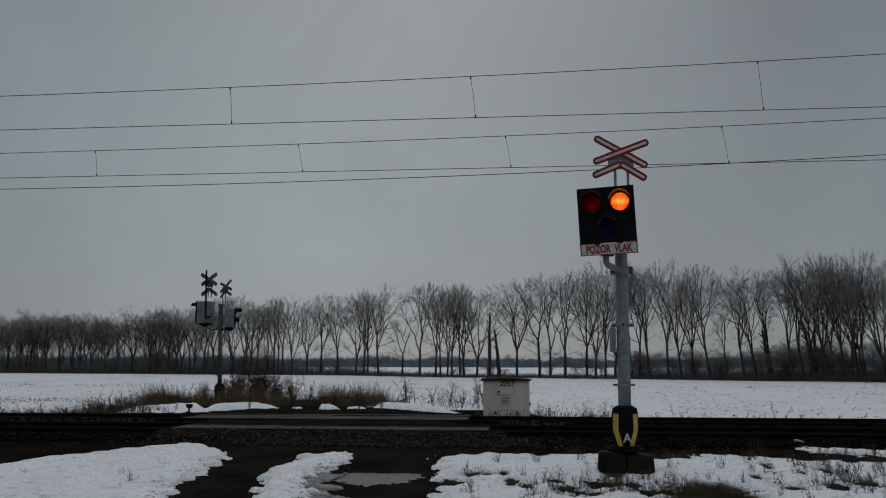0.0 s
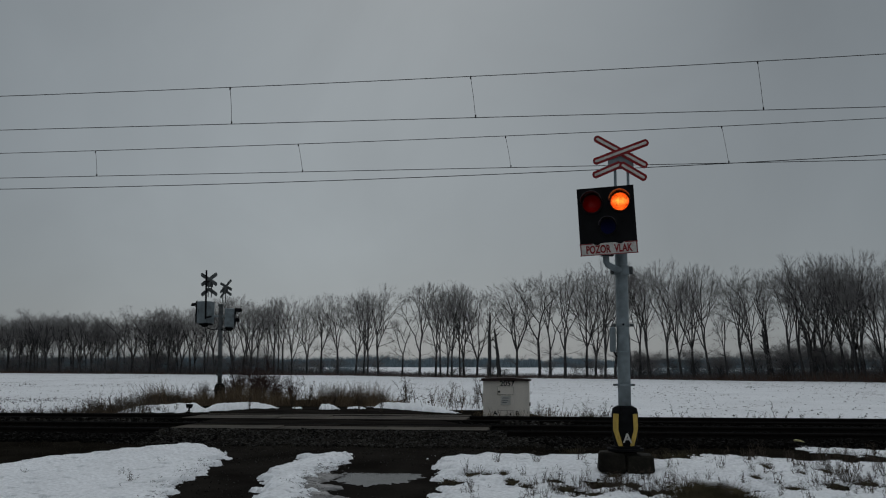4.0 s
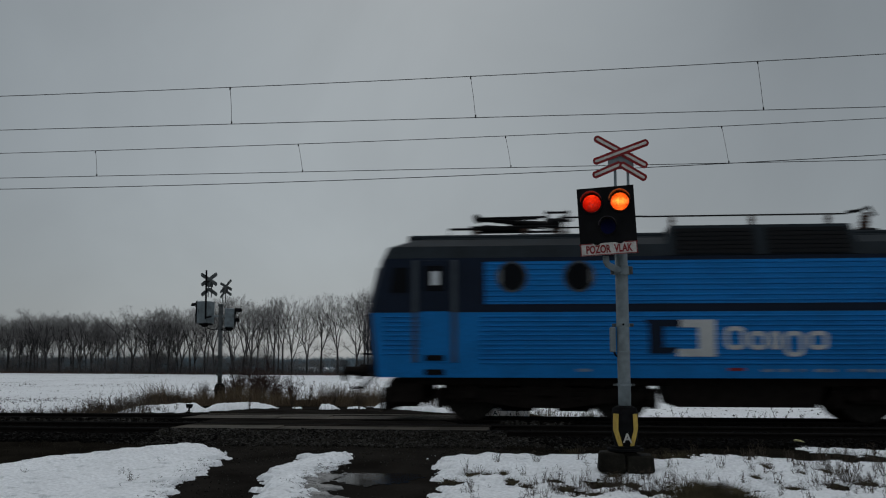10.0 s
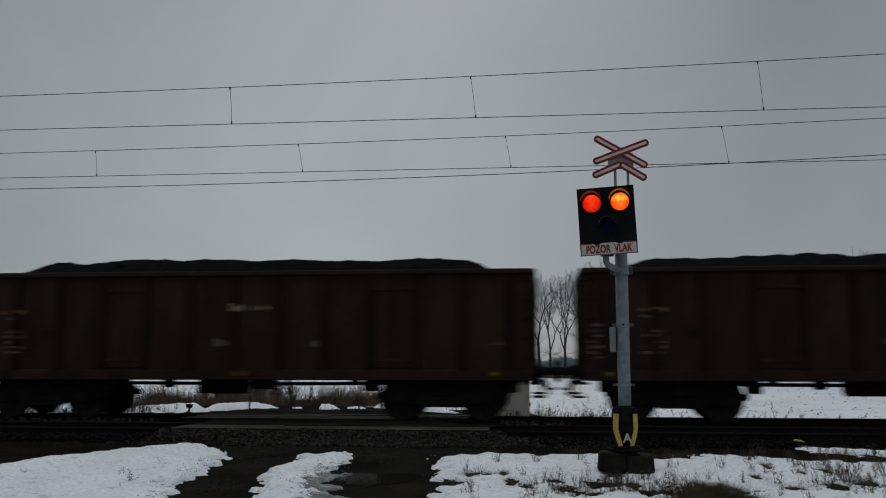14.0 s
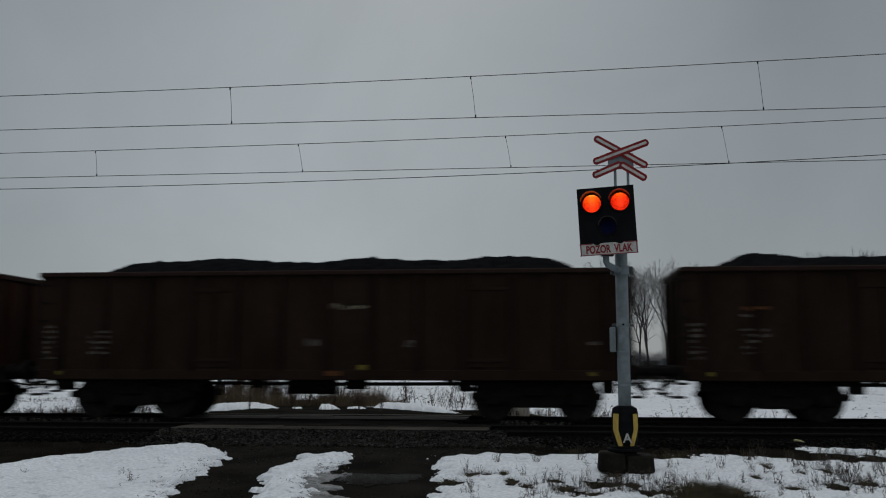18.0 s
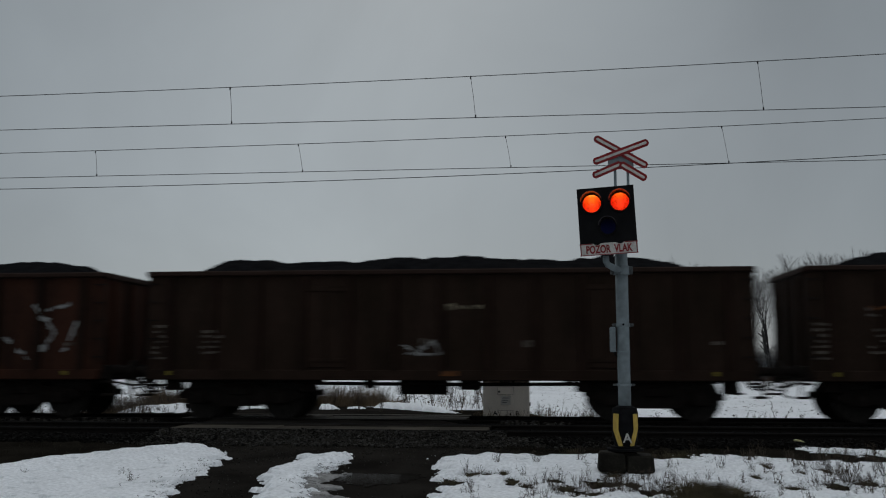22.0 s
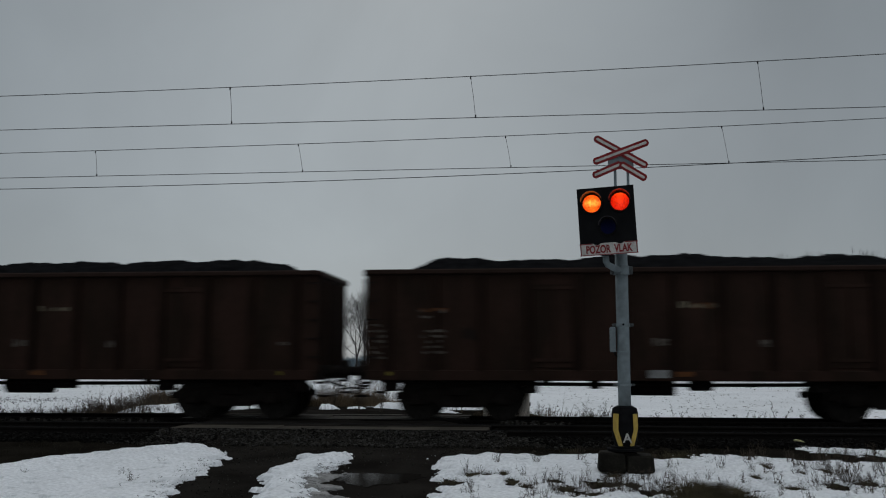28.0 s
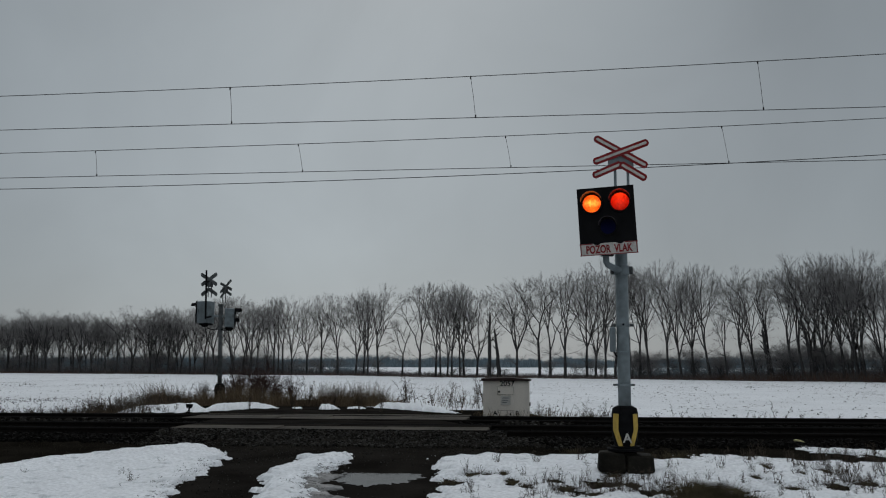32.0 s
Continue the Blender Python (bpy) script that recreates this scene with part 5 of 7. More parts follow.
def tufts(r, n):
    """Grass in the thawed spots and in one broad clump."""
    k = r.integers(0, len(THAW), n)
    t = np.array(THAW)[k]
    x, y = t[:, 0] + t[:, 2] * r.normal(0, 0.45, n), t[:, 1] + t[:, 3] * r.normal(0, 0.45, n)
    big = r.random(n) < 0.62
    return np.where(big, 1.86 + np.clip(r.normal(0, 0.21, n), -0.55, 0.55), x), np.where(big, 10.95 + r.normal(0, 0.36, n), y)


spikes("withered_grass", "clump of withered olive-brown grass pushing through the snow", GREENISH, 26000, tufts, lambda r, x, n: r.uniform(0.03, 0.13, n) * np.where(np.abs(x - 1.86) < 0.6, 1.2, 0.9), 0.0036, 53, 0.6, "grass")
spikes("withered_grass", "short rotted grass beside the road", DARK_GRASS, 7000,
       lambda r, n: (r.uniform(-8.5, 6, n), r.normal(14.4, 0.55, n)), lambda r, x, n: r.uniform(0.03, 0.13, n), 0.0035, 54, 0.6, "grass")
spikes("stubble", "dark line of stubble along a furrow in the snowy field", BRUSH, 2600, lambda r, n: (r.uniform(-62, -20, n), 57 + r.normal(0, 2.6, n)), lambda r, x, n: r.uniform(0.02, 0.16, n), 0.06, 56, 0.5, "soil")
spikes("clods", "dark soil clods standing out of the snowy field", BRUSH, 6500, lambda r, n: (r.uniform(-70, 45, n), 33 + 85 * r.random(n) ** 1.4), lambda r, x, n: r.uniform(0.03, 0.11, n) * r.uniform(0.4, 1.4, n), 0.11, 55, 0.5, "soil")


def weed_mesh(seed, high, bushy, rad):
    """A dead weed: a few stems with side shoots."""
    r = random.Random(seed)
    g = Geo()
    for s in range(bushy):
        d = spread(Vector((0, 0, 1)), r.uniform(0.05, 0.55), r.uniform(0, 6.28))
        p = Vector((r.uniform(-0.04, 0.04), r.uniform(-0.04, 0.04), -0.03))
        pts = [p]
        h = high * r.uniform(0.6, 1.0)
        for k in range(4):
            d = (d + Vector((r.gauss(0, 0.12), r.gauss(0, 0.12), 0.06))).normalized()
            pts.append(pts[-1] + d * h / 4)
        g.tube(pts, [rad, rad * 0.9, rad * 0.75, rad * 0.6, rad * 0.4], 3, False)
        for k in range(7):
            u = r.uniform(0.8, 3.95)
            q = pts[int(u)].lerp(pts[int(u) + 1], u - int(u))
            e = spread(d, r.uniform(0.4, 1.0), r.uniform(0, 6.28))
            tip = q + e * h * r.uniform(0.10, 0.24)
            g.tube([q, tip], [rad * 0.6, rad * 0.35], 3, False)
            for j in range(2):
                g.tube([q.lerp(tip, 0.6), q.lerp(tip, 0.6) + spread(e, 0.7, r.uniform(0, 6.28)) * h * 0.08], [rad * 0.45, rad * 0.3], 3, False)
            if r.random() < 0.25:
                g.box(tip, (rad * 2.2, rad * 2.2, rad * 4))
    return g.mesh("weed", STALK)


def weeds():
    r = random.Random(9)
    tall = [weed_mesh(60 + k, 1.0, 6, 0.008) for k in range(4)]
    low = [weed_mesh(70 + k, 0.30, 7, 0.0024) for k in range(4)]
    shrub = weed_mesh(80, 1.0, 34, 0.0060)
    shrub.materials[0] = BUSH

    loose = Geo()

    def strew(me, x, y, s):
        m = pose(x, y, float(gz(x, y)), 0, r.uniform(-8, 8), r.uniform(0, 360)) @ Matrix.Diagonal((s, s, s, 1))
        loose.add([v.co for v in me.vertices], [tuple(p.vertices) for p in me.polygons], m)

    def put(me, x, y, s, label, group):
        ob = new("weed", me)
        ob.matrix_basis = pose(x, y, float(gz(x, y)), 0, r.uniform(-8, 8), r.uniform(0, 360)) @ Matrix.Diagonal((s, s, s, 1))
        tagged(ob, label, "weed", group)

    far = ((-17.6, 31, 0.9), (-16.2, 30, 1.0), (-14.8, 31, 1.1), (-13.6, 30, 0.8), (-4.2, 31, 0.95), (-3.3, 31, 1.1), (-2.6, 30.5, 0.7), (-2.05, 30, 1.2), (1.4, 30.5, 1.0), (1.9, 31, 0.8), (2.5, 30.5, 0.75),
           (7.4, 30.5, 1.1), (8.6, 31, 0.7), (4.6, 30, 0.6), (-19, 31, 1.0), (-20.5, 30, 0.8), (10.2, 31, 0.6), (-6.8, 30.5, 0.7), (-7.9, 31, 0.9), (0.6, 31, 0.5))
    for k, (x, y, s) in enumerate(far):
        for j in range(2):
            put(tall[(k + j) % 4], x + r.uniform(-0.35, 0.35), y + r.uniform(-0.6, 0.6), s * r.uniform(0.7, 1.15), "tall dead weed with seed heads on the bank", "weeds on the bank")
    for k in range(330):
        strew(tall[k % 4], r.uniform(-26, -12) if k % 5 else r.uniform(-9, 11), r.uniform(27, 34), r.uniform(0.3, 0.85))
    for k in range(420):
        strew(tall[k % 4], r.uniform(-19, -11.7), r.uniform(24.6, 30.5), r.uniform(0.15, 0.55))
    for k in range(260):
        strew(tall[k % 4], r.uniform(-17.5, -10.6), 24.3 + 2.2 * r.random() ** 1.5, r.uniform(0.12, 0.38))
    for k in range(120):
        strew(tall[k % 4], r.uniform(-0.2, 12), 24.4 + 3.0 * r.random() ** 1.5, r.uniform(0.12, 0.42))
    thing("weed_thicket", "tangle of dead brown weeds strewn over the snowy bank", "weeds", kind="stuff", geo=loose, mat=STALK)
    for k in range(70):
        x, y = r.uniform(-1.0, 4.8), r.uniform(9.9, 13.6)
        put(low[k % 4], x, y, r.uniform(0.4, 1.0), "small dead weed poking through the snow", "weeds in the snow")
    for k in range(34):
        put(low[k % 4], r.uniform(3.3, 5.6), r.uniform(11.2, 13.4), r.uniform(0.8, 1.5), "dead branching weed standing in the snow", "weeds in the snow")
    for k in range(120):
        x, y = (r.gauss(0.75, 0.55), r.gauss(11.25, 0.38)) if k % 3 else (r.gauss(3.75, 0.38), r.gauss(11.75, 0.4))
        put(low[k % 4], x, y, r.uniform(0.35, 0.85), "tangle of dead weed stems lying in the snow", "weeds in the snow")
    for k in range(7):
        put(low[k % 4], r.uniform(-7.6, -4.6), r.uniform(10.2, 13.6), r.uniform(0.4, 0.9), "small dead weed poking through the snow", "weeds in the snow")
    for k in range(26):
        put(low[k % 4], r.uniform(2.2, 6.2), r.uniform(13.6, 14.6), r.uniform(0.5, 1.0), "dead stalk at the edge of the ballast", "weeds in the snow")
    for x, y, s in ((-10.9, 33, 1.1), (-10.3, 33.5, 1.2), (-9.6, 33, 1.0), (-10.6, 34.2, 1.0), (-11.4, 34.5, 0.8), (-9.1, 33.6, 0.8), (-12.2, 33.0, 0.6), (-10.0, 32.4, 0.9), (-10.9, 32.2, 0.75), (-9.3, 32.5, 0.7)):
        ob = new("bare_bush", shrub)
        ob.matrix_basis = pose(x, y, float(gz(x, y)), 0, 0, r.uniform(0, 360)) @ Matrix.Diagonal((s * 1.5, s * 1.5, s * 1.32, 1))
        tagged(ob, "leafless dark bush beside the signal post", "bush", "bushes")


weeds()


# ---- the freight train: local x runs back from the front buffers, z up from the rail heads ----
def wheel_mesh(r):
    g = Geo()
    for sy in (-1, 1):
        y = sy * 0.75
        g.disc((0, y, 0), r, 0.11, "y", 30).disc((0, y - sy * 0.075, 0), r + 0.028, 0.03, "y", 30).disc((0, y + sy * 0.05, 0), r * 0.78, 0.04, "y", 24).disc((0, y + sy * 0.07, 0), 0.13, 0.12, "y", 16)
    g.disc((0, 0, 0), 0.085, 1.7, "y", 12)
    for sy in (-1, 1):
        for k in range(3):
            a = 2.094 * k
            g.disc((0.07 * math.cos(a), sy * 0.895, 0.07 * math.sin(a)), 0.02, 0.03, "y", 6)
    return g.mesh("wheelset", WHEEL, False)


WAGON_WHEEL, LOCO_WHEEL = wheel_mesh(0.46), wheel_mesh(0.60)


def bogie_frame_mesh(base, r):
    """One cast side frame with axle boxes, springs and brake hangers."""
    g = Geo()
    h = base / 2
    g.prism([(-h - 0.42, 0.50), (-h - 0.30, 0.40), (-h + 0.28, 0.40), (-0.45, 0.28), (0.45, 0.28), (h - 0.28, 0.40), (h + 0.30, 0.40), (h + 0.42, 0.50), (h + 0.36, 0.66), (0.5, 0.70), (0.4, 0.80), (-0.4, 0.80), (-0.5, 0.70), (-h - 0.36, 0.66)], -0.06, 0.06)
    for s in (-1, 1):
        g.box((s * h, -0.03, r), (0.30, 0.22, 0.28), 0.03).disc((s * h, -0.15, r), 0.11, 0.06, "y", 14)
        for k in (-0.20, 0.20):
            g.tube([(s * h + k, -0.02, 0.46), (s * h + k, -0.02, 0.62)], 0.07, 10)
        g.box((s * (h + 0.44), 0.02, 0.52), (0.16, 0.10, 0.14), 0.02)
    g.box((0, -0.08, 0.62), (0.5, 0.12, 0.18), 0.02)
    return g


WAGON_FRAME = bogie_frame_mesh(1.8, 0.46).mesh("side_frame", RUNNING)


def make_bogie(root, u, wheel, frame, base, r, half):
    b = part("bogie", Geo().box((0, 0, 0.62), (0.5, 1.9, 0.26), 0.03).box((0, 0, 0.82), (0.36, 0.36, 0.2)), RUNNING, root, "black greasy two-axle bogie", pose(u, 0, 0))
    for sy in (-1, 1):
        part("side_frame", frame, None, b, m=pose(0, sy * half, 0) if sy < 0 else pose(0, half, 0, 0, 0, 180))
    for s in (-1, 1):
        part("wheelset", wheel, None, b, m=pose(s * base / 2, 0, r))
    return b


def buffers(root, length, z, reach):
    for u, s in ((0.0, 1), (length, -1)):
        for sy in (-1, 1):
            g = Geo().disc((u + s * 0.03, sy * 0.875, z), 0.23, 0.05, "x", 22)
            g.tube([(u + s * 0.05, sy * 0.875, z), (u + s * (reach - 0.18), sy * 0.875, z)], 0.085, 14).tube([(u + s * (reach - 0.24), sy * 0.875, z), (u + s * reach, sy * 0.875, z)], 0.13, 14)
            part("buffer", g, RUNNING, root)
        g = Geo().tube([(u + s * reach, 0, z), (u + s * 0.12, 0, z + 0.03), (u - s * 0.02, 0, z - 0.02), (u + s * 0.06, 0, z - 0.1)], [0.05, 0.05, 0.045, 0.03], 8)
        part("coupling", g, RUNNING, root)
        for sy in (-0.35, 0.35):
            g = Geo().tube([(u + s * reach, sy, z - 0.08), (u + s * 0.22, sy, z - 0.42), (u + s * 0.05, sy * 0.9, z - 0.38)], 0.022, 6)
            part("brake_hose", g, BLACK_MATT, root)


WL, BODY0, BODY1 = 14.04, 0.52, 13.52
RIBS = [BODY0 + 0.5 + k * (12.0 / 12) for k in range(13)]
SIDE_Y, RIB_OUT = 1.39, 0.095


def surface_y(u):
    """How far the near side stands out at u: the ribs are proud of the panels."""
    d = np.min(np.abs(np.asarray(u)[..., None] - np.array(RIBS)), -1)
    return np.where(d < 0.075, SIDE_Y + RIB_OUT, np.where(d < 0.10, SIDE_Y + RIB_OUT * 0.5, SIDE_Y))


COAL_SHAPES = {}


def coal_mesh(seed):
    if seed not in COAL_SHAPES:
        r = np.random.default_rng(seed)
        nu, nv = 130, 17
        U, V = np.meshgrid(np.linspace(0.75, 13.3, nu), np.linspace(-1.32, 1.32, nv))
        crown = np.zeros_like(U)
        humps = [(2.6 + 1.65 * k + r.uniform(-0.4, 0.4), r.uniform(0.75, 1.35), r.uniform(0.05, 0.18)) for k in range(6)]
        for c, w, h in humps:
            crown = np.maximum(crown, h * np.exp(-((U - c) / w) ** 2) + 0.10 * np.exp(-((U - c) / (w * 1.7)) ** 4))
        ends = np.clip((U - 0.75) / r.uniform(0.9, 1.7), 0, 1) ** 0.6 * (1 - step(11.9 + r.uniform(-0.3, 0.5), 13.3, U) ** 1.3)
        fall = (1 - np.abs(V / 1.32) ** 2.4)
        Z = 2.92 + (0.49 + 0.8 * crown) * ends * (0.25 + 0.75 * fall) + 0.03 * ends * bumps(U, V, 0.45, seed + 300) * fall - 0.2 * (1 - step(0.7, 1.25, U)) - 0.2 * step(12.9, 13.3, U)
        f = [(j * nu + i, j * nu + i + 1, (j + 1) * nu + i + 1, (j + 1) * nu + i) for j in range(nv - 1) for i in range(nu - 1)]
        me = bpy.data.meshes.new("coal_load")
        me.from_pydata(np.stack([U, V, Z], -1).reshape(-1, 3).tolist(), [], f)
        me.materials.append(COAL)
        me.shade_smooth()
        COAL_SHAPES[seed] = me
    return COAL_SHAPES[seed]


def side_marks(root, marks):
    """Stencilled plates and lines on the near side: (u, z, width, height, material)."""
    for u, z, w, h, mat in marks:
        y = -float(surface_y(np.array([u]))[0]) - 0.003
        g = Geo()
        n = max(2, round(w / 0.11))
        k = random.Random(round(u * 91 + z * 57))
        for i in range(n):
            if k.random() < 0.85:
                hh = h * k.uniform(0.55, 1.0)
                g.box((u - w / 2 + w * (i + 0.5) / n, y, z + (hh - h) * k.choice((-0.5, 0.0, 0.5))), (w / n * k.uniform(0.55, 0.95), 0.004, hh))
        if not g.v:
            g.box((u, y, z), (w, 0.004, h))
        part("stencil", g, mat, root)


def build_wagon(paint, coal, style):
    root = thing("coal_wagon", "", "wagon", "coal wagons of the train")
    for sy in (-1, 1):
        g = Geo().box(((BODY0 + BODY1) / 2, sy * (SIDE_Y - 0.02), 2.06), (BODY1 - BODY0, 0.04, 2.10))
        part("side_wall", g, paint, root)
        part("top_rail", Geo().box(((BODY0 + BODY1) / 2, sy * 1.43, 3.165), (BODY1 - BODY0 + 0.06, 0.15, 0.11), 0.022), RIM, root, "rubbed rusty top rail")
        part("side_sill", Geo().box(((BODY0 + BODY1) / 2, sy * 1.40, 0.965), (BODY1 - BODY0 - 0.1, 0.14, 0.22), 0.015), paint, root)
        col = Geo().add([(a, s * (SIDE_Y + q), z) for z in (1.06, 3.09) for a, q in ((-0.085, 0), (-0.060, RIB_OUT), (0.060, RIB_OUT), (0.085, 0)) for s in (sy,)],
                        [(0, 1, 5, 4), (1, 2, 6, 5), (2, 3, 7, 6), (0, 3, 2, 1), (4, 5, 6, 7)])
        me = col.mesh("rib", RIB)
        for u in RIBS:
            part("rib", me, None, root, m=pose(u, 0, 0))
        for u in (RIBS[3] + 0.5, RIBS[9] + 0.5):
            d = part("side_door", Geo().box((u, sy * (SIDE_Y + 0.012), 2.0), (0.84, 0.024, 1.75), 0.008), paint, root)
            g = Geo()
            for z in (1.28, 2.80):
                g.box((u, sy * (SIDE_Y + 0.035), z), (0.9, 0.03, 0.07), 0.006)
            g.tube([(u, sy * (SIDE_Y + 0.045), 1.2), (u, sy * (SIDE_Y + 0.045), 2.88)], 0.018, 6)
            part("locking_bar", g, paint, d)
    for u, s in ((BODY0, -1), (BODY1, 1)):
        part("end_wall", Geo().box((u - s * 0.03, 0, 2.06), (0.05, 2.78, 2.10)), paint, root)
        part("end_rail", Geo().box((u, 0, 3.155), (0.13, 2.72, 0.128), 0.018), RIM, root)
        for y in (-0.85, 0, 0.85):
            part("end_rib", Geo().box((u + s * 0.035, y, 2.05), (0.09, 0.13, 2.0), 0.015), paint, root)
        part("headstock", Geo().box((u - s * 0.02, 0, 1.02), (0.16, 2.7, 0.30), 0.02), RUNNING, root)
        for y in (-1.2, 1.2):
            g = Geo().tube([(u + s * 0.10, y, 0.95), (u + s * 0.16, y, 0.55), (u + s * 0.04, y, 0.5)], 0.018, 6)
            g.box((u + s * 0.10, y, 0.52), (0.30, 0.16, 0.05), 0.01).box((u + s * 0.02, y, 0.80), (0.26, 0.14, 0.05), 0.01)
            part("step_iron", g, RUNNING, root)
        g = Geo()
        for k in range(5):
            g.box((u - s * 0.10, -1.41, 1.35 + 0.4 * k), (0.26, 0.03, 0.03))
        g.box((u + s * 0.03, -1.41, 2.15), (0.03, 0.03, 1.75))
        part("end_ladder", g, RUNNING, root)
        g = Geo().tube([(u + s * 0.05, -1.28, 0.92), (u + s * 0.28, -1.28, 0.80), (u + s * 0.30, -0.6, 0.72), (u + s * 0.22, 0.2, 0.70)], 0.028, 6)
        g.tube([(u + s * 0.2, -0.5, 0.98), (u + s * 0.34, -0.52, 0.55), (u + s * 0.18, -0.5, 0.50)], 0.03, 6)
        part("shunter_handle", g, RUNNING, root)
    part("floor", Geo().box((7.02, 0, 1.05), (12.9, 2.7, 0.08)), RUNNING, root)
    part("centre_beam", Geo().box((7.02, 0, 0.98), (12.6, 0.42, 0.12), 0.02), RUNNING, root)
    part("coal_load", coal_mesh(coal), None, root, "heap of black coal above the rim")
    part("air_tank", Geo().tube([(6.0, -0.55, 0.72), (7.1, -0.55, 0.72)], 0.19, 16), RUNNING, root)
    part("brake_cylinder", Geo().box((7.6, -0.9, 0.76), (0.5, 0.22, 0.22), 0.03), RUNNING, root)
    part("valve_box", Geo().box((5.4, -0.9, 0.80), (0.25, 0.2, 0.24), 0.03), RUNNING, root)
    g = Geo()
    for y, z in ((-1.15, 0.80), (-0.62, 0.76)):
        g.tube([(1.2, y, z + 0.02), (3.6, y, z), (7.4, y, z - 0.02), (10.5, y, z), (12.8, y, z + 0.02)], 0.026, 6)
    part("brake_rod", g, RUNNING, root)
    for u in (4.35, 9.7):
        part("bracket", Geo().box((u, -1.28, 0.86), (0.22, 0.10, 0.16), 0.02), RUNNING, root)
    for u in (2.52, 11.52):
        part("underframe_plate", Geo().box((u, 0, 0.90), (3.1, 2.3, 0.16), 0.02).box((u - 1.5, -1.05, 0.74), (0.35, 0.3, 0.24), 0.03).box((u + 1.52, -1.0, 0.72), (0.3, 0.3, 0.26), 0.03), RUNNING, root)
    make_bogie(root, 2.52, WAGON_WHEEL, WAGON_FRAME, 1.8, 0.46, 1.0)
    make_bogie(root, 11.52, WAGON_WHEEL, WAGON_FRAME, 1.8, 0.46, 1.0)
    buffers(root, WL, 1.05, 0.55)
    r = random.Random(style)
    logo = r.uniform(-0.15, 0.15)
    marks = [(7.20 + logo, 2.42, 0.34, 0.17, MARK_PALE), (7.67 + logo, 2.41, 0.55, 0.09, MARK_PALE), (8.9, 1.66, 0.34, 0.20, MARK), (7.2, 1.0, 0.36, 0.10, MARK_ORANGE), (6.72, 1.66, 0.34, 0.18, MARK),
             (1.05, 1.0, 0.10, 0.08, MARK_YELLOW), (12.7, 1.0, 0.12, 0.08, MARK_YELLOW), (12.75, 1.65, 0.26, 0.10, MARK)]
    for u, z, w, rows in ((0.83, 2.02, 0.46, 7), (1.97, 1.90, 0.58, 5)):
        marks += [(u + r.uniform(-0.04, 0.04), z - 0.115 * k, w * r.uniform(0.6, 1.0), 0.065, MARK) for k in range(rows)]
    if style in (0, 3):
        marks = marks[2:]
    if style % 4 == 1:
        marks += [(1.95, 2.32, 0.6, 0.10, MARK), (2.75, 1.85, 0.3, 0.3, RUNNING)]
    if style % 2:
        marks += [(2.0, 2.34, 0.6, 0.09, MARK_ORANGE), (1.85, 2.2, 0.3, 0.06, MARK), (7.62, 2.41, 0.4, 0.13, MARK_ORANGE)]
    side_marks(root, [(u, z if z > 1.1 else 0.99, w, h, m) for u, z, w, h, m in marks if z > 1.1])
    for u, z, w, h, m in marks:
        if z <= 1.1:
            part("stencil", Geo().box((u, -1.473, z), (w, 0.004, h)), m, root)
    return root


def sprayed(root, strokes, mat, halo, halo_mat, lift=0.0):
    """Paint sprayed over ribs and panels alike: strokes are lines (u0, z0, u1, z1, half width); a wider halo lies under them."""
    cell = 0.03
    us, zs = np.arange(1.0, 13.2, cell), np.arange(1.1, 3.05, cell)
    U, Z = np.meshgrid(us, zs)
    d = np.full(U.shape, 9.0)
    for a, b, c, e, w in strokes:
        dx, dz = c - a, e - b
        t = np.clip(((U - a) * dx + (Z - b) * dz) / (dx * dx + dz * dz + 1e-9), 0, 1)
        d = np.minimum(d, np.hypot(U - a - t * dx, Z - b - t * dz) - w)
    d = d + bumps(U, Z, 0.35, 77) * 0.03 + bumps(U, Z, 0.1, 78) * 0.02
    w = len(us)
    for lo, hi, off, mm, nm in ((-9, 0.0, 0.007 + lift, mat, "spray_paint"), (-9, halo, 0.004, halo_mat, "spray_shadow")):
        if hi <= 0 and nm == "spray_shadow":
            continue
        ok = (d < hi)
        cellok = ok[:-1, :-1] & ok[1:, :-1] & ok[:-1, 1:] & ok[1:, 1:]
        jj, ii = np.nonzero(cellok)
        a = jj * w + ii
        q = np.stack([a, a + 1, a + w + 1, a + w], 1)
        used, inv = np.unique(q, return_inverse=True)
        v = np.stack([U, -surface_y(U) - off, Z], -1).reshape(-1, 3)[used]
        me = bpy.data.meshes.new(nm)
        me.from_pydata(v.tolist(), [], inv.reshape(-1, 4).tolist())
        me.materials.append(mm)
        part(nm, me, None, root, "sprayed paint shapes across the wagon side")


LABELS = ("coal wagon in dull brown paint, heaped with coal", "rusty red-brown coal wagon heaped with coal", "grey-brown coal wagon with a heaped load", "dark umber coal wagon heaped with coal", "deep red-brown coal wagon heaped with coal")
ORDER = (1, 0, 0, 0, 0, 0, 3, 0, 0, 4, 3, 3, 0, 3, 3, 4, 3, 3, 0, 3, 2, 4, 2, 3, 0, 0, 4, 4, 4, 3)


# painted plates and patches that only some wagons carry: place along the side, height, width, height, yellow or white
PLATES = {2: (7.8, 1.00, 0.36, 0.10, True), 10: (7.9, 1.12, 0.34, 0.12, True), 11: (7.6, 1.45, 0.42, 0.20, True), 12: (7.78, 1.00, 0.42, 0.16, False), 13: (5.35, 1.46, 0.38, 0.18, True),
          14: (5.9, 1.45, 0.30, 0.14, False), 25: (6.67, 1.00, 0.42, 0.16, False), 29: (5.6, 1.00, 0.42, 0.16, False)}


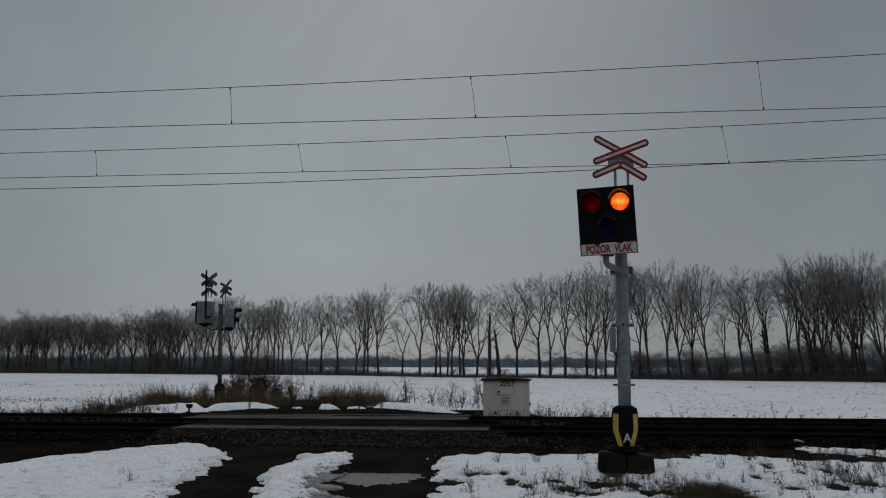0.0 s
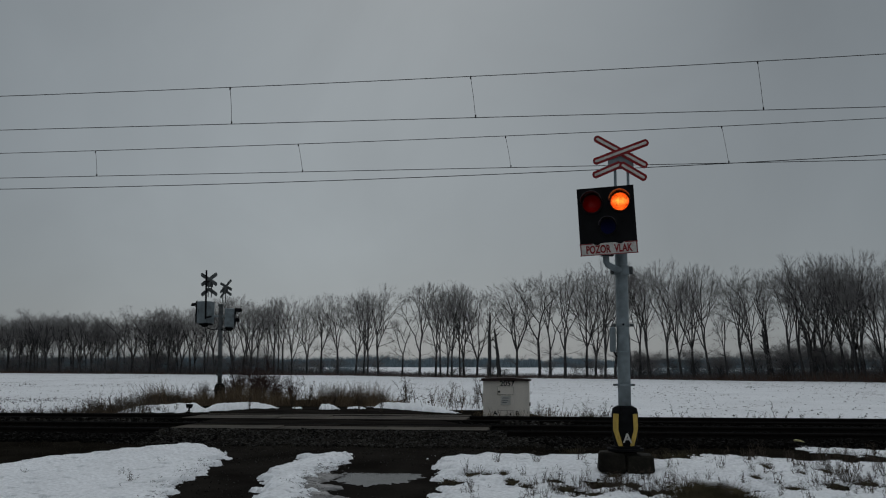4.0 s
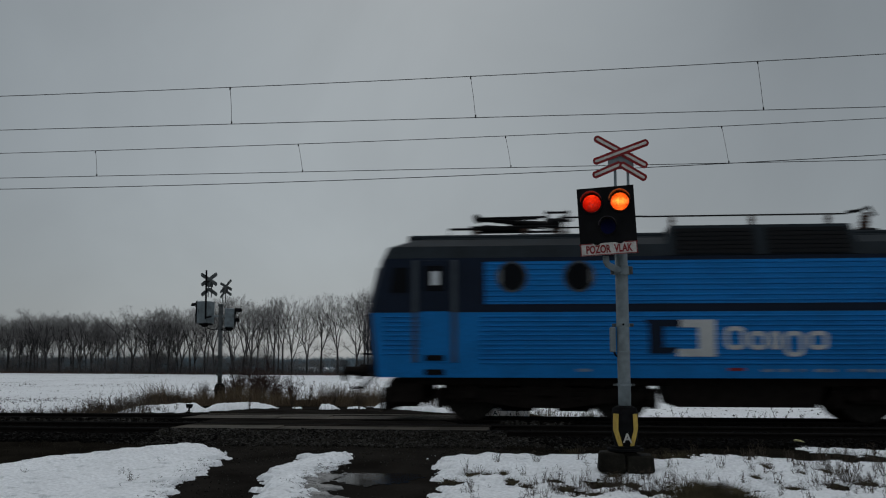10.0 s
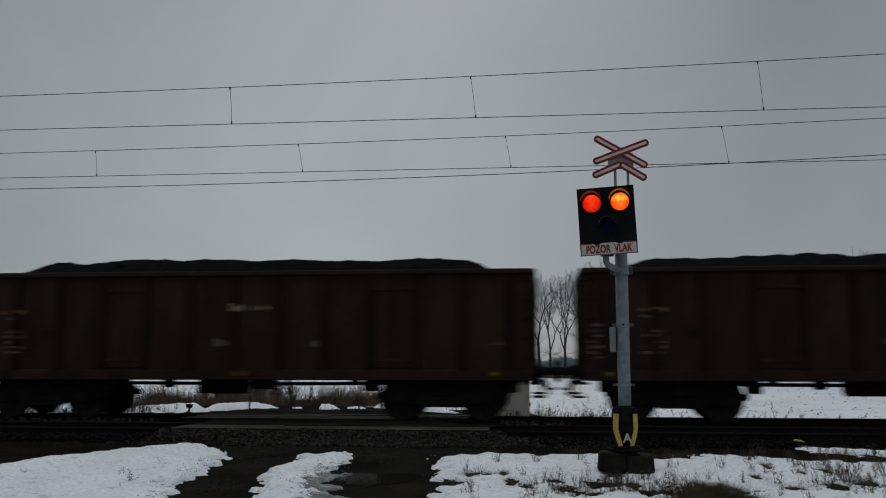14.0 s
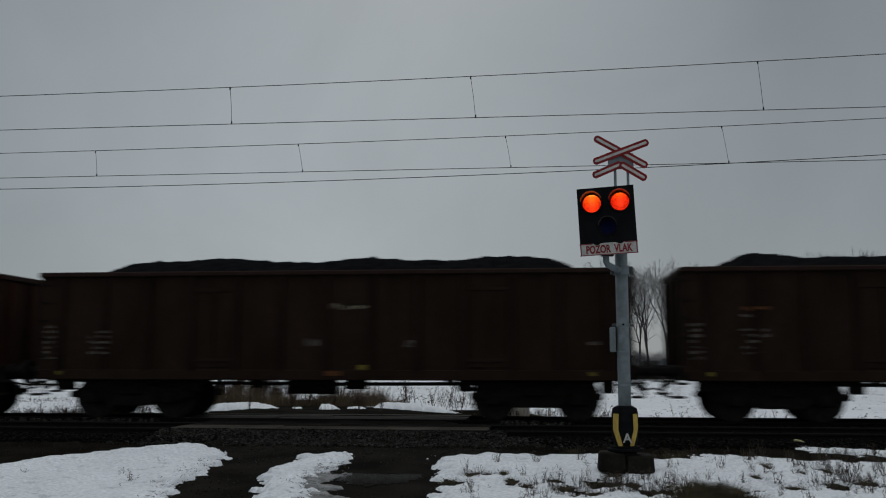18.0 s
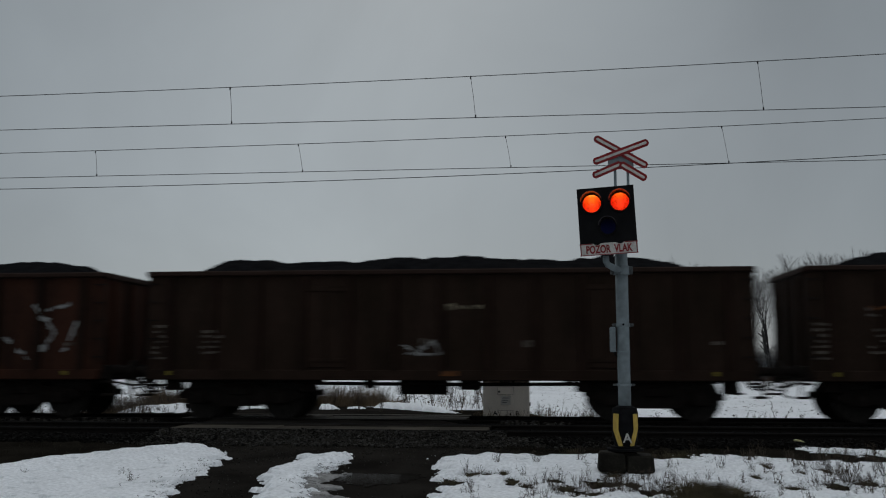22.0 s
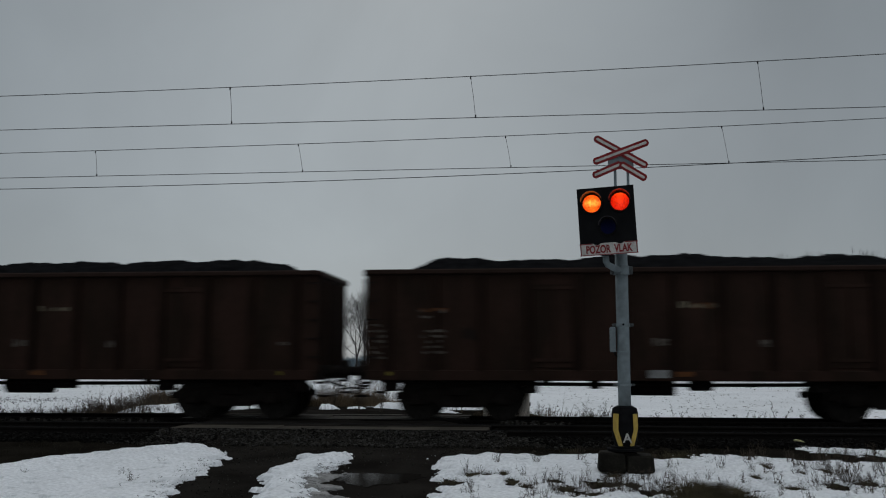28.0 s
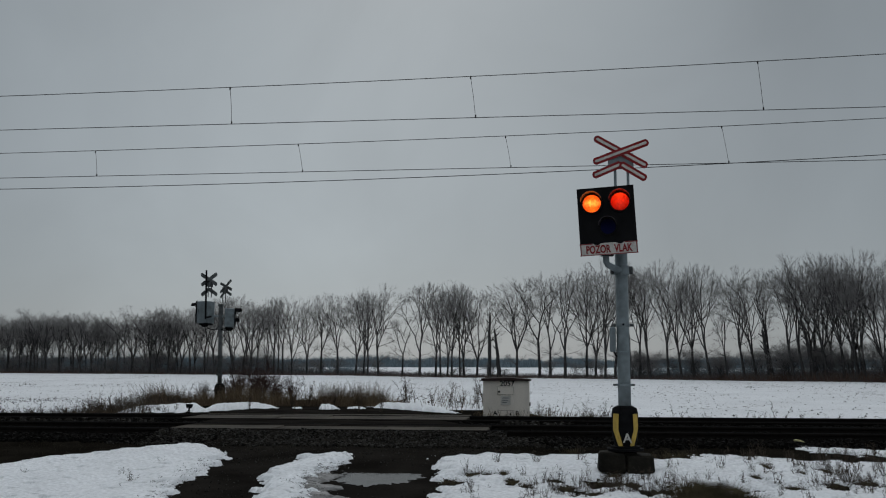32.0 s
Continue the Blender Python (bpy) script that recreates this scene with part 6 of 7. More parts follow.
def build_wagons():
    made, out = {}, []
    for k, p in enumerate(ORDER):
        key = (p, k % 3)
        special = k in (0, 3, 15, 16) or k in PLATES
        if key in made and not special:
            ob = copy_thing(made[key], pose(0, 0, 0))
            for c in ob.children:
                if c.name.startswith("coal_load"):
                    c.data = coal_mesh(500 + k % 9)
        else:
            ob = build_wagon(RUSTS[p], 500 + k % 9, k)
            if not special:
                made[key] = ob
        ob["label"] = LABELS[p]
        if k in (19, 20):
            for c in ob.children:
                if c.name.startswith("coal_load"):
                    c.matrix_basis = pose(0, 0, -0.22 if k == 20 else -0.10)
        if k == 20:
            ob["label"] = "grey-brown coal wagon filled just above its rim"
        if k == 0:
            ob["label"] = "rusty red coal wagon with silver-white sprayed shapes, heaped with coal"
            dark = [(3.19, 1.62, 4.13, 1.86, 0.42), (4.13, 1.86, 5.75, 1.86, 0.42), (5.75, 1.86, 7.46, 1.8, 0.42), (7.46, 1.8, 8.79, 1.85, 0.42), (8.79, 1.85, 9.62, 1.55, 0.42)]
            sprayed(ob, dark, SPRAY_BLACK, 0.0, SPRAY_BLACK, -0.003)
            s = [(3.41, 1.99, 3.69, 1.37, 0.12), (3.41, 2.02, 3.88, 1.99, 0.1), (3.88, 1.99, 4.26, 1.56, 0.1), (4.26, 1.56, 4.76, 1.62, 0.1), (4.76, 1.62, 5.26, 1.41, 0.1), (5.62, 2.23, 5.75, 1.62, 0.13), (5.75, 1.62, 5.44, 1.31, 0.13), (4.76, 1.31, 5.44, 1.29, 0.08), (5.87, 2.04, 6.73, 1.29, 0.11), (6.73, 1.98, 5.87, 1.29, 0.11), (7.35, 2.22, 7.16, 1.74, 0.13), (7.16, 1.74, 7.4, 1.25, 0.13), (7.4, 1.22, 8.24, 1.24, 0.1), (8.25, 1.92, 8.8, 2.19, 0.11)]
            s += [(8.8, 2.19, 9.19, 2.13, 0.11), (9.19, 2.13, 9.18, 1.85, 0.11), (9.18, 1.85, 8.55, 1.55, 0.11), (8.55, 1.55, 9.35, 1.36, 0.11), (3.19, 1.24, 4.01, 1.24, 0.06), (4.39, 1.18, 5.26, 1.15, 0.05), (7.22, 1.11, 8.3, 1.15, 0.06), (9.52, 1.61, 9.85, 1.37, 0.12)]
            sprayed(ob, s, SILVER, 0.0, SILVER)
            sprayed(ob, [(12.43, 1.97, 12.82, 1.9, 0.06), (12.42, 1.71, 13.14, 1.63, 0.06), (13.03, 2.17, 13.1, 1.78, 0.07), (12.64, 1.52, 13.07, 1.49, 0.06)], SILVER, 0.0, SILVER)
        if k == 3:
            ob["label"] = "brown coal wagon with white and blue sprayed shapes, heaped with coal"
            s = [(4.7, 2.65, 5.1, 1.7, 0.20), (4.75, 2.25, 5.35, 2.6, 0.14), (5.1, 1.55, 5.3, 1.5, 0.12), (5.95, 2.65, 6.0, 1.95, 0.15), (6.0, 2.2, 6.6, 2.6, 0.13), (6.3, 2.2, 6.65, 1.65, 0.15),
                 (7.1, 2.6, 7.05, 1.75, 0.15), (7.1, 2.55, 7.6, 2.45, 0.13), (7.6, 2.5, 7.5, 1.8, 0.13), (7.1, 2.0, 7.6, 1.75, 0.10), (8.2, 2.6, 8.1, 1.9, 0.16), (8.2, 2.65, 8.75, 2.3, 0.14), (8.75, 2.3, 8.5, 1.75, 0.14), (8.15, 2.1, 8.6, 1.75, 0.12)]
            sprayed(ob, s, SPRAY_BLACK, 0.12, SPRAY_WHITE)
            s = [(4.85, 2.15, 5.12, 1.6, 0.13), (5.1, 2.3, 5.25, 2.5, 0.07), (5.95, 2.3, 6.0, 1.95, 0.10), (6.35, 2.1, 6.62, 1.68, 0.13), (7.05, 2.1, 7.07, 1.78, 0.13), (7.56, 2.3, 7.48, 1.82, 0.11), (8.15, 2.25, 8.1, 1.92, 0.13), (8.66, 2.2, 8.52, 1.78, 0.12),
                 (8.3, 1.95, 8.6, 1.75, 0.09)]
            sprayed(ob, s, SPRAY_BLUE, 0.0, SPRAY_BLUE, 0.005)
        if k == 15:
            ob["label"] = "deep red-brown coal wagon with faint white scrawls along its side"
            s = [(9.2, 1.5, 9.6, 1.7, 0.04), (9.6, 1.7, 9.9, 1.35, 0.04), (10.2, 1.7, 10.8, 1.4, 0.05), (11.2, 1.8, 11.8, 1.3, 0.04), (11.9, 2.5, 12.4, 1.9, 0.06), (12.4, 1.9, 12.1, 1.5, 0.06), (12.2, 2.4, 12.7, 2.5, 0.05), (12.6, 1.4, 12.9, 2.1, 0.05)]
            sprayed(ob, s, SPRAY_WHITE, 0.0, SPRAY_WHITE)
        if k == 16:
            ob["label"] = "dark umber coal wagon with a small white scrawl, heaped with coal"
            sprayed(ob, [(6.2, 1.62, 6.5, 1.45, 0.05), (6.5, 1.45, 6.75, 1.65, 0.05), (6.85, 1.66, 7.0, 1.42, 0.05), (6.25, 1.42, 7.05, 1.40, 0.03)], SILVER, 0.0, SILVER)
        if k in PLATES:
            u, z, w, h, yellow = PLATES[k]
            y = -1.476 if z < 1.06 else -float(surface_y(np.array([u]))[0]) - 0.006
            part("painted_plate", Geo().box((u, y, z), (w, 0.008, h), 0.002), MARK_YELLOW if yellow else SPRAY_WHITE, ob, "yellow painted plate" if yellow else "white painted plate")
        out.append(ob)
    return out


WAGONS = build_wagons()

# ---- locomotive ----
LOCO_LEN = 17.06
LH = 1.46


def loco_slab(z0, z1, a0, a1, nose=0.22, y_in0=0.0, y_in1=0.0, u0=None, u1=None):
    """A length of the body between two heights; a0 and a1 are how far the nose is set back below and above. The nose is rounded in plan."""
    g = Geo()
    v, f = [], []
    cols = []
    for z, a, yi in ((z0, a0, y_in0), (z1, a1, y_in1)):
        h = LH - yi
        plan = [(a + nose, -h), (a + nose * 0.35, -h + 0.12), (a, -h + 0.42), (a - 0.03, 0), (a, h - 0.42), (a + nose * 0.35, h - 0.12), (a + nose, h)]
        rear = [(LOCO_LEN - u, y) for u, y in plan][::-1]
        if u0 is not None:
            plan, rear = [(u0, -h), (u0, h)], [(u1, h), (u1, -h)]
        cols.append([(u, y, z) for u, y in plan + rear])
    k = len(cols[0])
    v = cols[0] + cols[1]
    f = [(i, i + k, (i + 1) % k + k, (i + 1) % k) for i in range(k)] + [tuple(range(k)), tuple(range(2 * k - 1, k - 1, -1))]
    return g.add(v, f)


def build_loco():
    root = thing("electric_locomotive", "blue electric freight locomotive with navy cabs and grey roof", "locomotive")
    part("lower_body", loco_slab(0.92, 2.29, 0.72, 0.57, 0.14), LOCO_NAVY, root, "navy lower body and noses")
    for sy in (-1, 1):
        g = Geo().add([(u, sy * (LH + o), z) for o in (-0.01, 0.004) for z, e in ((0.92, 0.87), (2.29, 0.72)) for u in (e, LOCO_LEN - e)], [(4, 5, 7, 6), (0, 1, 5, 4), (2, 6, 7, 3), (0, 4, 6, 2), (1, 3, 7, 5)])
        part("side_skin", g, LOCO_BLUE, root, "bright blue lower side")
    part("cab_body", loco_slab(2.292, 3.46, 0.57, 0.86, 0.14, 0.0, 0.05), LOCO_NAVY, root, "navy upper body and cabs")
    for sy in (-1, 1):
        g = Geo().add([(u, sy * (LH + o - i), z) for o in (0.0, 0.012) for z, i in ((2.46, 0.01), (3.37, 0.045)) for u in (3.15, 13.9)],
                      [(4, 5, 7, 6), (0, 1, 5, 4), (2, 6, 7, 3), (0, 4, 6, 2), (1, 3, 7, 5)])
        part("side_panel", g, LOCO_BLUE, root, "blue ribbed upper side panel")
        rib = Geo().add([(u, sy * q, z) for u in (0, 1) for q, z in ((0, -0.022), (0.02, -0.008), (0.02, 0.008), (0, 0.022))], [(0, 1, 5, 4), (1, 2, 6, 5), (2, 3, 7, 6), (0, 3, 2, 1), (4, 5, 6, 7)]).mesh("rib", LOCO_BLUE)
        for k in range(8):
            z = 2.53 + k * 0.112
            part("rib", rib, None, root, m=pose(3.15, sy * (LH + 0.008 - (z - 2.292) * 0.05 / 1.168), z) @ Matrix.Diagonal((10.75, 1, 1, 1)))
        for k in range(11):
            z = 1.22 + k * 0.098
            part("rib", rib, None, root, m=pose(3.05, sy * (LH + 0.003), z) @ Matrix.Diagonal((10.95, 1, 1, 1)))
            if 1.4 < z < 2.25:
                for u in (1.0, 15.25):
                    part("rib", rib, None, root, m=pose(u, sy * (LH + 0.003), z) @ Matrix.Diagonal((0.78, 1, 1, 1)))
        for u in (3.73, 5.14, 12.0, 13.4):
            if u > 13.3:
                u = 13.41
            y = sy * (LH - 0.005)
            w = part("round_window", Geo().disc((u, y, 3.04), 0.30, 0.04, "y", 32), GLASS, root, "round engine-room window in a metal ring")
            # each round window's bright sliver is put in as a metal slice
            pane = [(u + q * 0.28 * math.cos(t), y + sy * 0.0225, 3.04 + 0.28 * math.sin(t)) for q in ((-1 if u in (3.73, 13.41) else 1),) for t in [radians(-40 + 80 * k / 12) for k in range(13)]]
            part("pane", Geo().add([p for p in pane] + [(p[0], p[1] - sy * 0.004, p[2]) for p in pane], [tuple(range(13)), tuple(range(25, 12, -1))]), GLINT_METAL, w, "reflective slice added as the bright sliver in the window")
            g = Geo()
            ring(g, (u, y, 3.04), 0.285, 0.33, -0.035, 0.035)
            part("window_ring", g, GREY_BAR, w)
        for end in (0, 1):
            def at(u):
                return LOCO_LEN - u if end else u
            yy = sy * (LH - 0.018)
            door = part("cab_door", Geo().box((at(2.08), sy * LH, 2.0), (0.62, 0.03, 1.55), 0.006).box((at(2.08), yy, 3.08), (0.62, 0.04, 0.60), 0.006), LOCO_BLUE, root, "blue cab door with a window")
            part("door_upper", Geo().box((at(2.08), sy * (LH - 0.012), 2.86), (0.63, 0.06, 1.10), 0.006), LOCO_NAVY, door)
            part("door_window", Geo().box((at(2.08), sy * (LH + 0.008), 3.02), (0.46, 0.04, 0.56), 0.02), GLASS, door)
            if not end:
                # added mirror plate: the solid cab has no opening to see sky through
                part("sliding_pane", Geo().box((2.09 if not end else LOCO_LEN - 2.05, sy * (LH + 0.031), 3.02), (0.17, 0.006, 0.30), 0.002), CAB_SKY_MIRROR, door, "added mirror plate standing in for sky seen through the cab")
            for u in (1.66, 2.50):
                part("handrail", Geo().box((at(u), sy * (LH + 0.012), 2.32), (0.11, 0.03, 2.18), 0.012), GREY_BAR, root, "grey handrail strip beside the cab door")
            part("cab_window", Geo().add([(at(u), sy * (LH - 0.022 + o), z) for o in (0.0, 0.03) for u, z in ((1.12, 2.72), (1.5, 2.72), (1.5, 3.26), (1.2, 3.26))], [(0, 1, 2, 3), (4, 5, 6, 7), (0, 1, 5, 4), (1, 2, 6, 5), (2, 3, 7, 6), (3, 0, 4, 7)]), GLASS, root, "cab side window")
            # raised black plates put the shade of the footstep recesses into colour
            for z in (1.33, 1.03):
                part("step_recess", Geo().box((at(2.08), sy * (LH + 0.008), z), (0.42, 0.03, 0.12), 0.004), BLACK_MATT, root, "flat black plate standing in for a shaded footstep recess")
        for u, w in ((5.2, 0.3), (8.9, 0.22), (9.25, 0.3), (9.6, 0.16), (10.05, 0.42), (10.6, 0.22), (10.95, 0.3), (11.4, 0.5), (12.1, 0.3), (13.0, 0.18), (13.6, 0.3), (14.1, 0.4)):
            part("stencil", Geo().box((u, sy * (LH + 0.008), 1.08), (w, 0.004, 0.06)), LOCO_MARK, root)
    # lettering on the side becomes plain shapes
    y = -(LH + 0.024)
    g = Geo().prism([(6.45, 2.12), (6.55, 2.02), (6.55, 1.42), (7.05, 1.42), (7.15, 1.55), (6.85, 1.55), (6.85, 1.98), (7.2, 1.98), (7.2, 2.12)][::-1], y, y + 0.02)
    part("side_emblem", g, LOCO_NAVY, root, "angular navy emblem")
    g = Geo().prism([(7.2, 2.12), (7.9, 2.12), (7.9, 1.36), (7.12, 1.36), (7.12, 1.52), (7.55, 1.52), (7.55, 1.96), (7.2, 1.96)][::-1], y, y + 0.02)
    part("side_emblem", g, LOCO_WHITE, root, "angular white emblem")
    for u, w, z0, z1 in ((8.08, 0.42, 1.50, 1.98), (8.56, 0.36, 1.50, 1.88), (8.98, 0.22, 1.50, 1.88), (9.26, 0.40, 1.36, 1.88), (9.73, 0.40, 1.50, 1.88)):
        g = Geo()
        c, n = (u + w / 2, y + 0.01, (z0 + z1) / 2), 26
        v, f = [], []
        for k in range(n):
            a = 2 * math.pi * k / n
            e = 0.62
            for q, yy in ((1.0, y), (0.46, y), (0.46, y + 0.02), (1.0, y + 0.02)):
                cx, cz = math.copysign(abs(math.cos(a)) ** e, math.cos(a)), math.copysign(abs(math.sin(a)) ** e, math.sin(a))
                v.append((c[0] + (w / 2 - (1 - q) * 0.16) * cx, yy, c[2] + ((z1 - z0) / 2 - (1 - q) * 0.16) * cz))
        for k in range(n):
            j = (k + 1) % n
            for q in range(4):
                f.append((4 * k + q, 4 * k + (q + 1) % 4, 4 * j + (q + 1) % 4, 4 * j + q))
        part("side_lettering", g.add(v, f), LOCO_WHITE, root, "plain white shapes in place of lettering")
    part("side_mark", Geo().box((8.3, -(LH + 0.009), 1.10), (0.32, 0.006, 0.06)), RED, root)
    # roof
    part("cant_rail", loco_slab(3.462, 3.73, 0.86, 0.97, 0.16, 0.05, 0.20), LOCO_ROOF, root, "dark grey sloping roof edge")
    part("roof", loco_slab(3.732, 3.92, 0.97, 1.42, 0.2, 0.20, 0.55), LOCO_ROOF, root, "dark grey roof")
    part("roof_deck", Geo().box((LOCO_LEN / 2, 0, 3.93), (LOCO_LEN - 3.5, 1.7, 0.06), 0.02), LOCO_ROOF, root)
    part("roof_cap", Geo().box((LOCO_LEN / 2, 0, 3.965), (LOCO_LEN - 2.8, 1.5, 0.17), 0.04), LOCO_ROOF, root, "flat raised roof centre")
    hut = part("vent_housing", Geo().add([(u, sy * w, z) for z, w, e in ((3.47, 1.43, 0.0), (4.14, 1.12, 0.18)) for u in (6.9 + e, 10.95 - e) for sy in (-1, 1)],
                                        [(0, 2, 3, 1), (4, 5, 7, 6), (0, 4, 6, 2), (1, 3, 7, 5), (0, 1, 5, 4), (2, 6, 7, 3)]), LOCO_ROOF, root, "raised roof housing with louvres")
    for sy in (-1, 1):
        for u0, u1 in ((7.15, 8.78), (9.05, 10.7)):
            for k in range(6):
                q = 0.10 + k * 0.145
                z = 3.47 + 0.67 * q
                yy = sy * (1.43 - 0.31 * q)
                part("louvre", Geo().add([(u, yy + sy * o, z + dz) for u in (u0, u1) for o, dz in ((0.0, -0.03), (0.05, -0.035), (0.015, 0.045), (-0.02, 0.045))], [(0, 1, 5, 4), (1, 2, 6, 5), (2, 3, 7, 6), (0, 3, 2, 1), (4, 5, 6, 7), (0, 4, 7, 3)]), BLACK, hut)
    for sy in (-0.62,):
        bar = part("bus_bar", Geo().tube([(6.6, sy, 4.42), (10.9, sy, 4.42)], 0.018, 6).tube([(4.6, sy, 4.20), (6.3, sy, 4.20)], 0.018, 6), BLACK, root, "roof-top conductor bar on insulators")
        for u in (7.2, 8.9, 10.5, 4.9, 6.0):
            z = 4.14 if u > 6.5 else 3.92
            g = Geo()
            for k in range(4):
                g.disc((u, sy, z + 0.05 + k * 0.06), 0.07 - 0.02 * (k % 2), 0.05, "z", 12)
            part("insulator", g, INSULATOR, bar)
    sw = part("main_switch", Geo().box((11.3, -0.4, 4.02), (0.5, 0.5, 0.16), 0.04), BLACK_MATT, root, "roof switch on a ribbed insulator")
    g = Geo()
    for k in range(6):
        g.disc((11.3 + 0.012 * k, -0.4, 4.12 + 0.065 * k), 0.13 - 0.02 * (k % 2) - 0.006 * k, 0.05, "z", 14)
    part("insulator", g, INSULATOR, sw)
    part("contact_arm", Geo().tube([(10.9, -0.62, 4.45), (11.25, -0.4, 4.52), (11.42, -0.4, 4.60), (11.55, -0.4, 4.40)], 0.035, 8), BLACK, sw)
    for u in (2.2, LOCO_LEN - 2.2):
        part("horn", Geo().box((u, 0.3, 3.98), (0.2, 0.25, 0.10), 0.02).tube([(u + 0.5, 0.2, 3.9), (u + 0.5, 0.2, 4.12)], 0.03, 8), BLACK_MATT, root)

    def pantograph(u, s, raised):
        """A single-arm pantograph: u is its pivot, s the way its knee points."""
        def at(d, z, y=0.0):
            return Vector((u + s * d, y, z))
        g = Geo()
        for y in (-0.42, 0.42):
            g.tube([at(-0.1, 4.26, y), at(1.95, 4.26, y)], 0.028, 6)
        for d in (0.0, 0.7, 1.9):
            g.tube([at(d, 4.26, -0.45), at(d, 4.26, 0.45)], 0.026, 6)
        g.tube([at(0.6, 4.28, 0.0), at(1.75, 4.26, 0.0)], 0.075, 10).tube([at(1.6, 4.28, -0.2), at(1.95, 4.24, -0.2)], 0.05, 8)
        p = part("pantograph", g, BLACK, root, "single-arm pantograph, raised to the wire" if raised else "folded pantograph lying on the roof")
        for d in (0.0, 0.75, 1.85):
            for y in (-0.42, 0.42):
                g = Geo()
                for k in range(5):
                    g.disc(at(d, 3.97 + k * 0.055, y), 0.075 - 0.02 * (k % 2), 0.045, "z", 10)
                part("insulator", g, INSULATOR, p)
        g = Geo().box(at(0.02, 4.34), (0.26, 0.5, 0.16), 0.03).tube([at(0.05, 4.34, -0.12), at(-0.16, 4.53, -0.12)], 0.055, 8).tube([at(0.05, 4.34, 0.12), at(-0.16, 4.53, 0.12)], 0.055, 8)
        part("spring_gear", g, BLACK, p)
        if raised:
            foot, kink, knee, tops = at(0.02, 4.32), at(0.98, 4.74), at(1.62, 5.09), ((0.02, 5.86), (0.05, 5.58))
        else:
            foot, kink, knee, tops = at(0.02, 4.34), at(0.98, 4.42), at(1.82, 4.52), ((0.0, 4.58), (0.2, 4.45))
        g = Geo().tube([foot, kink, knee], [0.075, 0.06, 0.045], 10)
        g.box(kink, (0.22, 0.2, 0.13), 0.03).disc(knee, 0.085, 0.34, "y", 12)
        part("lower_arm", g, BLACK, p)
        part("guide_rod", Geo().tube([at(0.25, 4.28, 0.1), knee + Vector((-s * 0.1, 0.1, -0.14))], 0.014, 6), BLACK, p)
        g = Geo()
        for y in (-0.06, 0.06):
            g.tube([knee + Vector((0, y, 0)), at(tops[0][0] + 0.2, tops[0][1] - 0.10, y * 7)], 0.026, 8)
            g.tube([knee + Vector((0, y, -0.05)), at(tops[1][0] + 0.2, tops[1][1] + 0.02, y * 4)], 0.022, 8)
        part("upper_arm", g, BLACK, p)
        g = Geo()
        x, z = at(tops[0][0], 0).x, tops[0][1]
        for e in (-0.22, 0.22):
            g.tube([(x + e, -0.98, z - 0.26), (x + e, -0.80, z - 0.10), (x + e, -0.62, z), (x + e, 0.62, z), (x + e, 0.80, z - 0.10), (x + e, 0.98, z - 0.26)], 0.022, 6)
        for y in (-0.5, 0.5):
            g.tube([(x - 0.27, y, z - 0.02), (x + 0.27, y, z - 0.02)], 0.026, 6)
        g.tube([(x - 0.2, -0.98, z - 0.28), (x + 0.3, -0.98, z - 0.28)], 0.03, 6)
        part("collector_head", g, BLACK, p)

    pantograph(4.72, -1, False)
    pantograph(13.10, 1, True)
    part("roof_cable", Geo().tube([(2.3, -0.5, 4.0), (2.3, -0.5, 4.21), (2.9, -0.5, 4.21)], 0.028, 6).tube([(4.8, -0.6, 4.43), (6.6, -0.6, 4.43)], 0.02, 6), BLACK, root)
    # fronts
    for end in (0, 1):
        def m(u):
            return LOCO_LEN - u if end else u
        s = -1 if end else 1
        for y0, y1 in ((-1.05, -0.03), (0.03, 1.05)):
            v = [(m(a), y, z) for z, a in ((2.52, 0.58), (3.30, 0.775)) for y in (y0, y1)]
            v += [(p + s * 0.05, y, z) for p, y, z in v]
            g = Geo().add(v, [(0, 1, 3, 2), (4, 6, 7, 5), (0, 4, 5, 1), (2, 3, 7, 6), (0, 2, 6, 4), (1, 5, 7, 3)])
            part("windscreen", g, WINDSCREEN, root, "sloping cab windscreen")
        part("nose_panel", Geo().add([(m(q), y, z) for z, q in ((1.0, 0.665), (2.27, 0.535)) for y in (-1.2, 1.2) for q in (q, q + 0.1)], [(0, 1, 3, 2), (4, 6, 7, 5), (0, 4, 5, 1), (2, 3, 7, 6), (0, 2, 6, 4), (1, 5, 7, 3)]), LOCO_NAVY, root, "dark navy nose below the windscreen")
        for sy in (-0.75, 0.75):
            lamp = part("headlamp", Geo().disc((m(0.56), sy, 1.62), 0.14, 0.10, "x", 18), BLACK_MATT, root)
            part("lamp_glass", Geo().disc((m(0.50), sy, 1.62), 0.11, 0.02, "x", 18), HEADLAMP, lamp)
        part("front_step", Geo().box((m(0.52), 0, 1.42), (0.18, 2.3, 0.04), 0.01), BLACK_MATT, root)
        part("snow_plough", Geo().box((m(0.98), 0, 0.45), (0.14, 2.3, 0.50), 0.03), RUNNING, root)
        if end:
            for sy in (-1.2, 1.2):
                part("yellow_step", Geo().box((m(1.2), sy, 0.44), (0.12, 0.08, 0.07), 0.01), YELLOW, root, "yellow-edged footstep")
    part("underframe", Geo().box((LOCO_LEN / 2, 0, 0.84), (LOCO_LEN - 2.4, 2.3, 0.18), 0.02), RUNNING, root)
